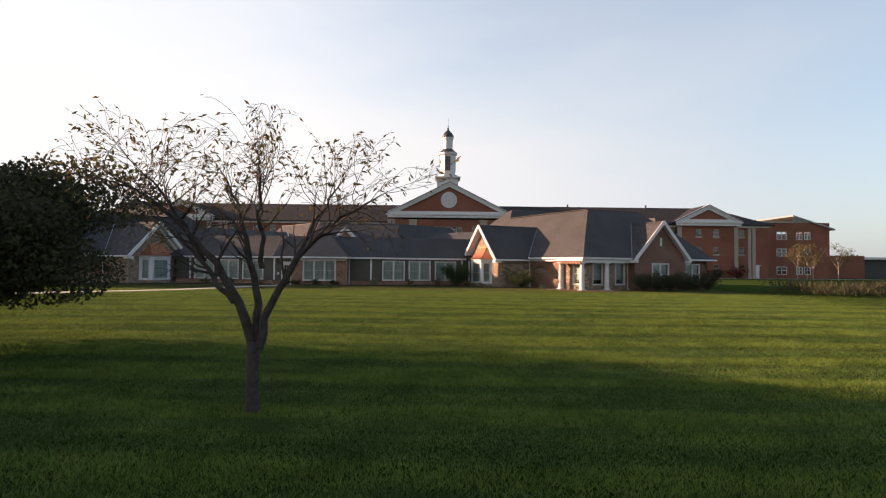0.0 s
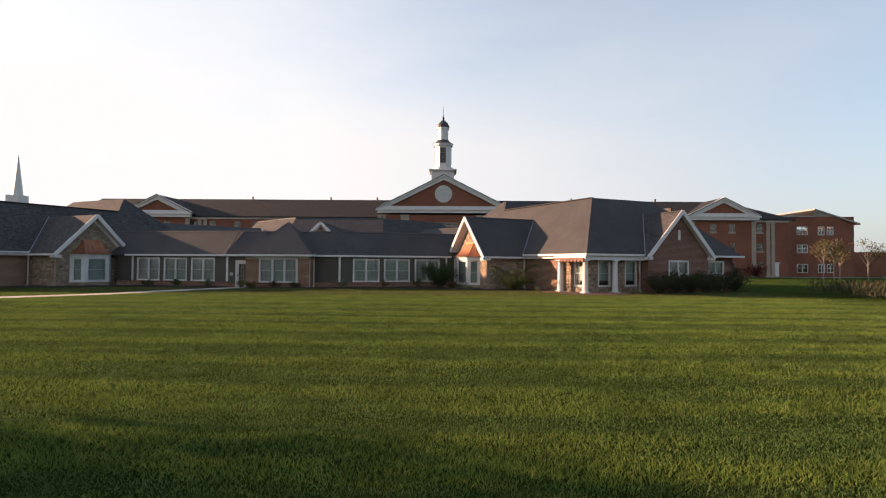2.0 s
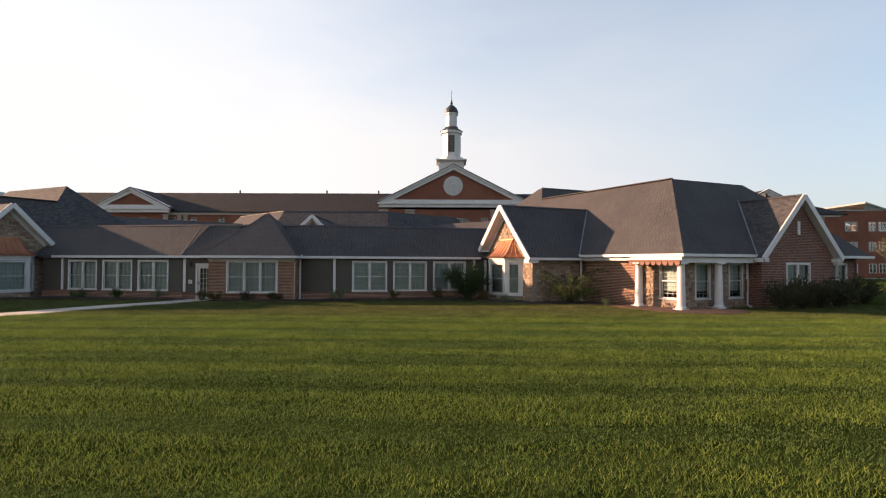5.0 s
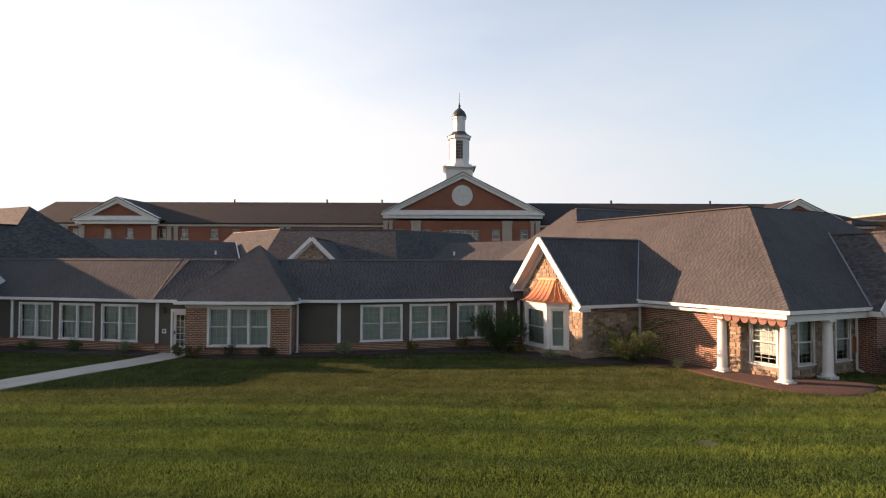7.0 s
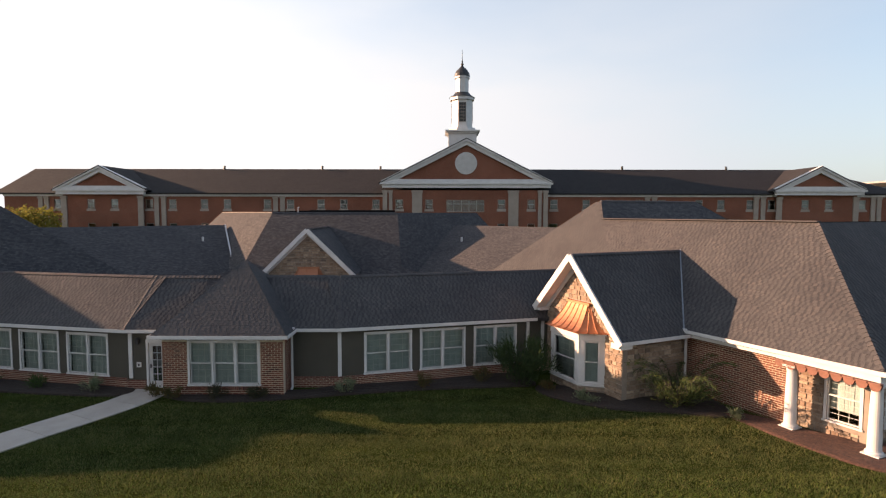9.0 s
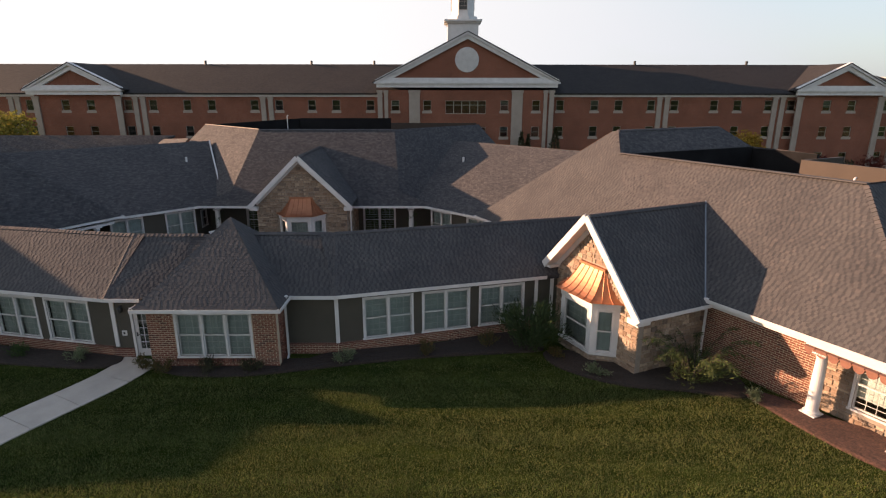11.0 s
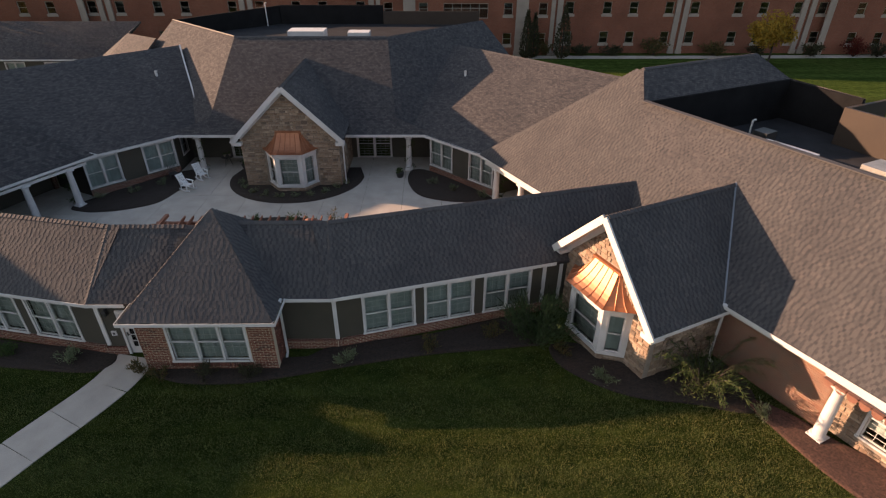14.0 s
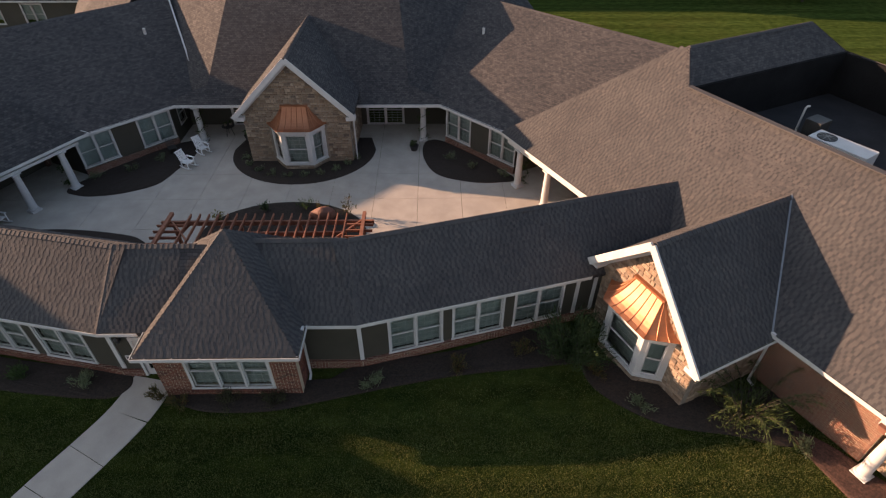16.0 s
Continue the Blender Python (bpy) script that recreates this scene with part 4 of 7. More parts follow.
    gw, gm, gl = gable_wall((fx, gy + hwl), (fx, gy - hw), 3.0, 5.8, W, apex=hwl)
    bc = hwl + 0.1
    holes = [(bc - 1.72, bc + 1.72, 0, 2.72), (bc - 0.78, bc + 0.78, 2.7, 3.85)]
    stones(gm, gl, 0, 2.95, gw, holes, (gl, 2.75, hwl), 300 if side > 0 else 0)
    for p, q in (((fx + 0.25, gy - hw), (0.45, gy - hw)), ((0, gy + hwl), (fx + 0.25, gy + hwl))):
        sw, sm, sl = simple_wall(p, q, 0, 2.6, M_MORTAR, W, label="rough buff stone wall")
        stones(sm, sl, 0, 2.5, sw)
    bay(gm @ Matrix.Translation((bc, 0, 0)))
    for s in (-1, 1):          # boxed eave returns
        bm = bmesh.new()
        hs_, ws_, es_ = (gh, hw, ge) if s < 0 else (hl, hwl, gel)
        prism(bm, [(gx, gy + s * (ws_ - 0.12)), (gx, gy + s * (hs_ + 0.02)), (fx + 0.1, gy + s * (hs_ + 0.02)), (fx + 0.1, gy + s * (ws_ - 0.12))], es_ - (0.3 if s < 0 else 0.2), es_ - 0.08)
        bar(bm, (gx + 0.24, gy + s * hs_ * 0.98, es_ - 0.2), (gx + 0.24, gy, gz - 0.21), 0.46, 0.05)
        bar(bm, (fx - 0.05, gy + s * ws_ * 1.02, es_ + (0.02 if s < 0 else -0.1)), (fx - 0.05, gy, gz - 0.38), 0.06, 0.26)
        part("eave_return", bm, M_WHITE, home, m=W)
    bm = bmesh.new()           # metal valley where the gable meets the wing's slope
    gb = gy - (gz - WEAVE) / gp
    bar(bm, (ex(gb), gb, WEAVE + 0.04), (ex(gy) + (gz - WEAVE) / 0.951, gy, gz + 0.04), 0.06, 0.02, (-0.5, -0.5, 0.7))
    part("valley_flashing", bm, M_FLASHING, home, "grey metal valley flashing", m=W)
    downpipe(W, -0.02, 0.2, 2.68)
    # brick front wall of the wing, a columned porch at its corner
    bw, m1, l1 = simple_wall((0.42, 0.5), (0.68, -3.9), 0, 2.74, M_BMORTAR, W, label="red brick wall")
    bricks(m1, l1, 0, 2.55, bw, (), 300 if side > 0 else 0)
    sw, m2, l2 = simple_wall((0.95, -3.9), (1.09, -6.1), 0, 2.74, M_MORTAR, W, [(1.15, 2.2, 0.56, 2.36)], label="rough buff stone wall")
    stones(m2, l2, 0, 2.5, sw, [(1.05, 2.3, 0.44, 2.46)])
    window(home, m2 @ Matrix.Translation((1.675, 0, 0.56)), 1.05, 1.8, 1, 3, 4, 0.8)
    simple_wall((0.93, -3.9), (1.2, -3.9), 0, 2.74, M_BRICK, W)
    sw, m3, l3 = simple_wall((1.09, -6.35), (6.1, -6.35), 0, 2.74, M_MORTAR, W, [(1.0, 1.95, 0.56, 2.36), (3.5, 4.45, 0.56, 2.36)], label="rough buff stone wall")
    stones(m3, l3, 0, 2.5, sw, [(0.9, 2.05, 0.46, 2.46), (3.4, 4.55, 0.46, 2.46)])
    for c in (1.475, 3.975):
        window(home, m3 @ Matrix.Translation((c, 0, 0.56)), 0.95, 1.8, 1, 3, 4, 0.8)
    for cx, cy in ((0.27, -4.25), (0.45, -6.88), (3.1, -6.88)):
        column(W, cx, cy)
    bm = bmesh.new()
    bar(bm, (0.31, -3.7, 2.58), (0.52, -7.0, 2.58), 0.3, 0.32)
    bar(bm, (0.36, -6.85, 2.58), (6.4, -6.85, 2.58), 0.3, 0.32)
    part("porch_beam", bm, M_WHITE, home, m=W)
    bm = bmesh.new()
    bar(bm, (0.22, 0.3, 2.64), (0.48, -3.75, 2.64), 0.4, 0.22)
    part("frieze_board", bm, M_WHITE, home, "white frieze board under the gutter", m=W)
    # front gable with a slit vent
    fy, fcx, fh, fz = -7.55, 9.05, 3.38, 6.22
    fe = fz - fh * 1.02
    froof = roof("gable_roof", [[rl(fcx - fh, fy, fe), rl(fcx, fy, fz), rl(fcx, -3.2, fz), rl(fcx - fh, -6.0, fe)], [rl(fcx, fy, fz), rl(fcx + fh, fy, fe), rl(fcx + fh, -6.0, fe), rl(fcx, -3.2, fz)]], m=W, label="steep gable roof of tan shingles")
    rake(rl(fcx - fh - 0.05, fy - 0.03, fe - 0.03), rl(fcx, fy - 0.03, fz + 0.02), W), rake(rl(fcx + fh + 0.05, fy - 0.03, fe - 0.03), rl(fcx, fy - 0.03, fz + 0.02), W)
    for s in (-1, 1):
        bm = bmesh.new()
        bar(bm, (fcx + s * (fz - WEAVE) / 1.02, -7.1, WEAVE + 0.04), (fcx, -7.1 + (fz - WEAVE) / TANR, fz + 0.04), 0.06, 0.02, (s * 0.5, -0.5, 0.7))
        part("valley_flashing", bm, M_FLASHING, home, "grey metal valley flashing", m=W)
    mm, ln = along((5.95, -7.2), (12.15, -7.2))
    for x0 in (5.95, 11.9):
        bm = bmesh.new()
        box(bm, x0, x0 + 0.25, -6.94, -6.1, 0, 2.8)
        part("wall_return", bm, M_BRICK, home, m=W)
    bm = wall_bm(ln, 0, 2.8, 0.25, [(2.1, 4.0, 0.56, 2.36)])
    a = [bm.verts.new(v) for v in ((0, 0, 2.8), (ln, 0, 2.8), (ln / 2, 0, 5.95))]
    b = [bm.verts.new(v) for v in ((0, 0.25, 2.8), (ln, 0.25, 2.8), (ln / 2, 0.25, 5.95))]
    bm.faces.new(a), bm.faces.new(b[::-1])
    for i in range(3):
        bm.faces.new((a[i], b[i], b[(i + 1) % 3], a[(i + 1) % 3]))
    part("gable_wall", bm, M_BRICK, home, "red brick gable wall", m=W @ mm)
    window(home, W @ mm @ Matrix.Translation((3.05, 0, 0.56)), 1.9, 1.8, 2, 3, 3, 1.0)
    bm = bmesh.new()
    box(bm, ln / 2 - 0.1, ln / 2 + 0.1, -0.05, 0.02, 4.0, 4.75)
    part("slit_vent", bm, M_WHITE, home, "narrow white gable vent", m=W @ mm)
    for s in (-1, 1):
        bm = bmesh.new()
        box(bm, *sorted((fcx + s * 2.95, fcx + s * 3.45)), fy, -6.95, fe - 0.3, fe - 0.08)
        bar(bm, (fcx + s * fh * 0.98, fy + 0.19, fe - 0.2), (fcx, fy + 0.19, fz - 0.21), 0.37, 0.05, (0, 0, 1))
        part("eave_return", bm, M_WHITE, home, m=W)
    downpipe(W, 5.8, -6.5, 2.7)
    _, m4, l4 = simple_wall((12.1, -6.4), (15.9, -6.4), 0, 2.76, M_BRICK, W, [(1.0, 2.7, 0.56, 2.36)], label="red brick wall")
    window(home, m4 @ Matrix.Translation((1.85, 0, 0.56)), 1.7, 1.8, 2, 3, 3, 1.0)
    simple_wall((15.9, -6.4), (15.9, 6.0), 0, 2.76, M_BRICK, W)
    simple_wall((16.3, 6.0), (16.3, 17.4), 0, 5.0, M_BRICK, W)
    simple_wall((16.3, 17.4), (3.0, 17.4), 0, 2.76, M_BRICK, W)
    # courtyard porch of the wing
    simple_wall((3.2, 17.5), (3.2, 14.2), 0, 2.9, M_SIDING, W)
    simple_wall((3.2, 14.2), (3.2, 6.5), 0, 4.6, M_SIDING, W)
    for cy in (16.2, 13.65, 10.7):
        column(W, ex(cy) + 0.22, cy)
    bm = bmesh.new()
    bar(bm, (ex(17.3) + 0.22, 17.3, 2.5), (ex(7.0) + 0.22, 7.0, 2.5), 0.28, 0.18)
    part("porch_beam", bm, M_WHITE, home, m=W)
    if side > 0:
        # tabs on the planes that pass nearest
        n3 = W.to_3x3()
        for lean, tk, o_, fold in ((-0.065, 0.951, rl(ex(-7.1), -7.1, WEAVE + 0.004), 0), (-0.05, 0.973, rl(ex(4), 4, WEAVE + 0.004), 1)):
            along_eave = Vector((lean, 1, 0)).normalized()
            slope = Vector((along_eave.y, -along_eave.x, tk)).normalized()
            flat = math.hypot(slope.x, slope.y)
            sl, sl2 = (TOP - WEAVE) / slope.z, (hi - WEAVE) / slope.z
            def left_course(v):
                h = v * flat
                if fold == 0:
                    return None if v > sl - 0.05 else (h * 1.0, 11.1 + 6.25 * v / sl)
                if v > sl2 - 0.1:
                    return None
                k = (v - sl) / (sl2 - sl)
                return (6.25 * v / sl if v <= sl else 6.25 + 1.6 * k, 13.9 - h)
            list(shingles((W @ o_, n3 @ along_eave, n3 @ slope), left_course, parent=wing))
        fsl = Vector((0, 1, TANR)).normalized()
        list(shingles((W @ rl(0, -7.1, WEAVE + 0.004), n3 @ Vector((1, 0, 0)), n3 @ fsl), lambda v: None if v > run / fsl.y else (0.38 + v * fsl.y * 0.94, wide - v * fsl.y), parent=wing))
        for s in (-1, 1):
            gs = Vector((0, -s, gp)).normalized()
            hs_, es_ = (gh, ge) if s < 0 else (hl, gel)
            gl_ = (Vector((0, hs_, hs_ * gp))).length
            list(shingles((W @ rl(gx, gy + s * hs_, es_ + 0.004), n3 @ Vector((1, 0, 0)), n3 @ gs), lambda v: None if v > gl_ - 0.05 else (0.0, -gx + 0.1 + v * 0.74), parent=groof))
        caps([W @ p for p in (rl(ex(back) + 0.1, back - 0.1, WEAVE + 0.1), rl(peakx, 11.9, hi))], wing, 0.12)
        caps([W @ p for p in (rl(peakx, 11.9, hi), rl(14.0, 11.9, hi))], wing)
        caps([W @ p for p in (rl(ex(-7.1) + 0.1, -7.0, WEAVE + 0.1), rl(hipx, yb, TOP))], wing)
        caps([W @ p for p in (rl(gx + 0.12, gy, gz), rl(stop - 0.55, gy, gz))], groof)
        caps([W @ p for p in (rl(fcx, fy + 0.12, fz), rl(fcx, -3.6, fz))], froof)

# the back range round the courtyard
CX0, CX1, CY, CZ = -17.7, -6.4, 78.65, 7.9
core = roof("back_roof", [
    [(-18.6, 71.85, EAVE), (-5.5, 71.85, EAVE), (CX1, CY, CZ), (CX0, CY, CZ)],
    [(-18.6, 71.85, EAVE), (CX0, CY, CZ), (-25.3, 86.25, CZ), (-30.0, 83.25, EAVE)],
    [(-5.5, 71.85, EAVE), (5.9, 83.25, EAVE), (1.2, 86.25, CZ), (CX1, CY, CZ)]], label="hipped tan shingle roof")
roof("back_roof_edge", [[(-21.3, 71.85, EAVE), (-18.6, 71.85, EAVE), (-18.45, 73.0, 3.6)], [(-5.5, 71.85, EAVE), (-2.8, 71.85, EAVE), (-5.65, 73.0, 3.6)]])
caps([(CX0, CY, CZ), (CX1, CY, CZ)], core)
bm = bmesh.new()
prism(bm, [(CX0, CY + 0.05), (CX1, CY + 0.05), (1.2, 86.25), (1.2, 94), (-25.3, 94), (-25.3, 86.25)], 6.3, 6.5)
part("flat_roof", bm, M_ROOFFLOOR, home, "black flat roof membrane behind the ridge")
bm = bmesh.new()
box(bm, -17.8, -7.9, 93, 93.2, 6.5, 8.2)
ret = [(-25.2, 86.4, 7.85), (-17.8, 93.2, 8.15)]
lo = [bm.verts.new((x, y, 6.5)) for x, y, z in ret]
hi_ = [bm.verts.new(v) for v in ret]
lo2, hi2 = [bm.verts.new((v.co.x - 0.15, v.co.y + 0.15, v.co.z)) for v in lo], [bm.verts.new((v.co.x - 0.15, v.co.y + 0.15, v.co.z)) for v in hi_]
for q in ((lo[0], lo[1], hi_[1], hi_[0]), (lo2[1], lo2[0], hi2[0], hi2[1]), (hi_[0], hi_[1], hi2[1], hi2[0]), (lo[1], lo2[1], hi2[1], hi_[1]), (lo2[0], lo[0], hi_[0], hi2[0])):
    bm.faces.new(q)
part("roof_screen", bm, M_MEMBRANE, home, "black roof screen wall")
bm = bmesh.new()
box(bm, -7.88, 1.4, 92.8, 93, 6.0, 7.7)
part("parapet_panel", bm, M_BROWNPANEL, home, "brown panelled parapet")
bm = bmesh.new()
bar(bm, (CX0, CY, CZ + 0.02), (-25.3, 86.25, CZ + 0.02), 0.1, 0.05)
part("parapet_cap", bm, M_STUCCO, home, "white parapet cap")
roof("back_roof_wing", [[(-26.3, 84.5, 6.7), (-31.1, 89.4, 6.25), (-34.2, 86.4, EAVE), (-29.6, 81.8, EAVE)], [(-31.1, 89.4, 6.25), (-33.8, 97.8, 6.0), (-37.6, 94.6, 2.8), (-34.2, 86.4, EAVE)]])
roof("rear_wing_roof", [[(-62, 94.4, 2.8), (-37.3, 94.6, 2.8), (-33.8, 97.8, 6.0), (-62, 97.8, 6.0)]])
gutter([(-62, 94.4, 2.8), (-37.4, 94.6, 2.8)])
_, rm_, rl_ = simple_wall((-62, 94.8), (-37.5, 94.9), 0, 2.7, M_SIDING, Matrix.Identity(4), [(c - 0.95, c + 0.95, 0.6, 2.4) for c in (10.6, 15.5, 19.6)])
for c in (10.6, 15.5, 19.6):
    window(home, rm_ @ Matrix.Translation((c, 0, 0.6)), 1.9, 1.8, 2, 1, 1, 0.8)
gutter([(-20.8, 71.8, EAVE), (-3.6, 71.8, EAVE)])
TB = math.tan(radians(24.0))
FB = Matrix.Translation((-3.6, 71.75, 0)) @ Matrix.Rotation(radians(-45.0), 4, "Z")
for side, M in SIDES:
    B = M @ FB
    rz = EAVE + 8.9 * TB
    broof = roof("side_range_roof", [[(-1.2, 0, EAVE), (5.75, 0, EAVE), (11.5, 5, EAVE + 5 * TB), (10.6, 8.9, rz), (-5.0 if side < 0 else -6.6, 8.9, rz), *(((-2.1, 0.5, EAVE + 0.5 * TB),) if side < 0 else ((-2.9, 1.6, EAVE + 1.6 * TB),))], [(-5.0, 8.9, rz), (10.6, 8.9, rz), (10.6, 16, EAVE + 0.4), (-5, 16, EAVE + 0.4)]], m=B, label="low-pitched shingle roof")
    gutter([(-0.05, 0, EAVE), (5.75, 0, EAVE)], B)
    caps([B @ Vector(p) for p in ((-5, 8.9, rz), (10.6, 8.9, rz))], broof)
    if side < 0:
        bm = bmesh.new()
        bar(bm, (-5.12, 9.0, rz - 0.05), (-2.1, 0.45, EAVE + 0.45 * TB + 0.1), 0.1, 0.22)
        part("rake_board", bm, M_WHITE, home, m=B)
        bm = bmesh.new()
        ends = [(-5.0, 8.9, rz - 0.17), (-2.08, 0.55, EAVE + 0.55 * TB - 0.17)]
        vs = [[bm.verts.new((x + o, y, z)) for x, y, z in ends + [(ends[1][0], ends[1][1], 2.5), (ends[0][0], ends[0][1], 2.5)]] for o in (0.03, 0.2)]
        bm.faces.new(vs[0]), bm.faces.new(vs[1][::-1])
        for q in range(4):
            bm.faces.new((vs[0][q], vs[1][q], vs[1][(q + 1) % 4], vs[0][(q + 1) % 4]))
        part("gable_end", bm, M_SIDING, home, m=B)
    bm = bmesh.new()
    tube(bm, [(-1.8, 6.0, 5.2), (-1.8, 6.0, 5.75)], [0.09, 0.09], 10)
    part("vent_pipe", bm, M_WHITE, home, "short white vent pipe", m=B)
    mm = Matrix.Translation((0.1, 0.35, 0))
    hole = [(0.15, 2.1, 0.6, 2.4), (3.75, 5.65, 0.6, 2.4)]
    bm = wall_bm(5.75, 0.45, 2.8, 0.2, hole)
    part("wall", bm, M_SIDING, home, "olive panelled wall", m=B @ mm)
    bm = wall_bm(5.75, 0, 0.45, 0.25)
    part("wall_base", bm, M_BRICK, home, m=B @ Matrix.Translation((0.1, 0.3, 0)))
    lit = (3, 3) if side > 0 else (1, 1)
    window(home, B @ mm @ Matrix.Translation((1.125, 0, 0.6)), 1.95, 1.8, 2, *lit, 1.0)
    window(home, B @ mm @ Matrix.Translation((4.7, 0, 0.6)), 1.9, 1.8, 2, *lit, 1.0)
    bm = wall_bm(16.5, 0, 2.9, 0.25)
    part("wall", bm, M_BRICK, home, m=B @ Matrix.Translation((-5.0, 15.6, 0)))
    simple_wall(FB @ Vector((5.85, 0.6, 0)), FR @ Vector((3.2, 17.6, 0)), 0, 2.86, M_SIDING, M)
    # porch back wall beside the central gable
    _, dm, dl = simple_wall((-9.2, 74.6), (-3.2, 74.6), 0, 2.6, M_SIDING, M, [(0.6, 3.0, 0.05, 2.1)])
    window(home, dm @ Matrix.Translation((1.8, 0, 0.05)), 2.4, 2.05, 2, 3, 5, 0, 0.1, "french_door")
    _, em, el = simple_wall((-3.2, 74.6), (-3.2, 72.0), 0, 2.6, M_SIDING, M, [(0.7, 1.6, 0.9, 2.1)])
    window(home, em @ Matrix.Translation((1.15, 0, 0.9)), 0.9, 1.2, 1, 1, 1, 1.0)
    column(M, -4.75, 72.3)
# central stone gable with its own bay
gx0, gx1, gcx, gfy, gpz, gez = -15.8, -8.78, -12.28, 69.1, 6.7, 3.28
cg = roof("gable_roof", [[(gx0, gfy, gez), (gcx, gfy, gpz), (gcx, 77.4, gpz), (gx0, 73.2, gez)], [(gcx, gfy, gpz), (gx1, gfy, gez), (gx1, 73.2, gez), (gcx, 77.4, gpz)]], label="steep gable roof of tan shingles")
rake((gx0 - 0.05, gfy - 0.03, gez - 0.04), (gcx, gfy - 0.03, gpz + 0.02)), rake((gx1 + 0.05, gfy - 0.03, gez - 0.04), (gcx, gfy - 0.03, gpz + 0.02))
caps([(gcx, gfy + 0.15, gpz), (gcx, 77.0, gpz)], cg)
gw, gm, gl = gable_wall((-15.4, 69.45), (-9.1, 69.45), 3.42, 6.5, Matrix.Identity(4))
stones(gm, gl, 0, 3.36, gw, [(gl / 2 - 1.72, gl / 2 + 1.72, 0, 2.72), (gl / 2 - 0.78, gl / 2 + 0.78, 2.7, 3.85)], (gl, 3.0))
for p, q in (((-9.1, 69.7), (-9.1, 74.6)), ((-15.4, 74.6), (-15.4, 69.7))):
    sw, sm, sl = simple_wall(p, q, 0, 3.1, M_MORTAR, Matrix.Identity(4), label="rough buff stone wall")
    stones(sm, sl, 0, 3.0, sw)
bay(gm @ Matrix.Translation((gl / 2 + 0.0, 0, 0)), front=0.85, half=1.6, deep=0.95, grid=True)
for s, x in ((-1, -15.4), (1, -9.1)):
    bm = bmesh.new()
    box(bm, *sorted((x - s * 0.15, x + s * 0.4)), gfy, 69.5, gez - 0.32, gez - 0.08)
    bar(bm, (x + s * 0.38, gfy + 0.17, gez - 0.2), (gcx, gfy + 0.17, gpz - 0.21), 0.34, 0.05)
    bar(bm, (x, 69.4, gez + 0.08), (gcx, 69.4, gpz - 0.36), 0.06, 0.2)
    part("eave_return", bm, M_WHITE, home)
downpipe(Matrix.Identity(4), -8.9, 69.8, 3.0)

# ---- the three-storey hall behind ----
hall = empty("brick_hall", (0.95, 115, 0), "long three-storey orange brick hall with white pediments and a cupola", "building")
HC, HY, HE, HR = 1.0, 111.5, 10.8, 15.0
def hpart(name, bm, mat, label="", m=None, parent=None):
    return part(name, bm, mat, parent or hall, label, m)
BAYS = {-1: [13.35, 18.15, 21.55, 26.15, 29.6, 35.6, 39.05, 43.8, 47.3, 61.0], 1: [13.35, 18.2, 21.6, 26.2, 29.5, 35.1, 38.4, 42.8, 46.0, 59.6]}
OUTER = {-1: 53.9, 1: 52.4}
ROWZ = (8.42, 4.85, 1.28)
holes = [(HC + s * b + 68 - 0.56, HC + s * b + 68 + 0.56, z, z + 1.45) for s in (-1, 1) for b in BAYS[s] for z in ROWZ]
mm, ln = along((-68, HY), (66, HY))
hpart("wall_front", wall_bm(ln, 0, 10.4, 0.3, holes), M_HALLBRICK, "orange brick wall", mm)
bm = bmesh.new()
box(bm, -68, 66, HY - 0.25, HY + 0.1, 10.3, 10.55), box(bm, -68.5, 66.5, HY - 0.5, HY + 0.1, 10.55, 10.8)
hpart("cornice", bm, M_WHITE, "white painted cornice")
for poly in ([(-69, HY - 0.6, HE), (67, HY - 0.6, HE), (58, 119.5, HR), (-69, 119.5, HR)], [(67, HY - 0.6, HE), (67, 128, HE), (58, 119.5, HR)], [(-69, 119.5, HR), (58, 119.5, HR), (67, 128, HE), (-69, 128, HE)]):
    bm = bmesh.new()
    slab(bm, poly, 0.2)
    hpart("roof", bm, M_HALLROOF, "dark brown shingle roof")
for x0, y0 in ((65.7, HY + 0.3), (-68, 127.2)):
    bm = bmesh.new()
    box(bm, x0, 66 if x0 > 0 else 65.69, y0, 127.5, 0, 10.6)
    hpart("wall_end", bm, M_HALLBRICK)


for z in (0.15, 3.7, 7.3):
    bm = bmesh.new()
    box(bm, -67.6, 65.6, HY + 0.31, 127.1, z - 0.12, z)
    hpart("storey_floor", bm, M_INSIDE)
bm = bmesh.new()
box(bm, -68, -67.7, HY + 0.31, 127.1, 0, 10.6)
hpart("wall_end", bm, M_HALLBRICK)
bm = bmesh.new()
box(bm, -67.6, 65.6, HY + 5.0, HY + 5.2, 0.16, 10.3)
hpart("corridor_wall", bm, M_INSIDE)
g_blind = random.Random(3)


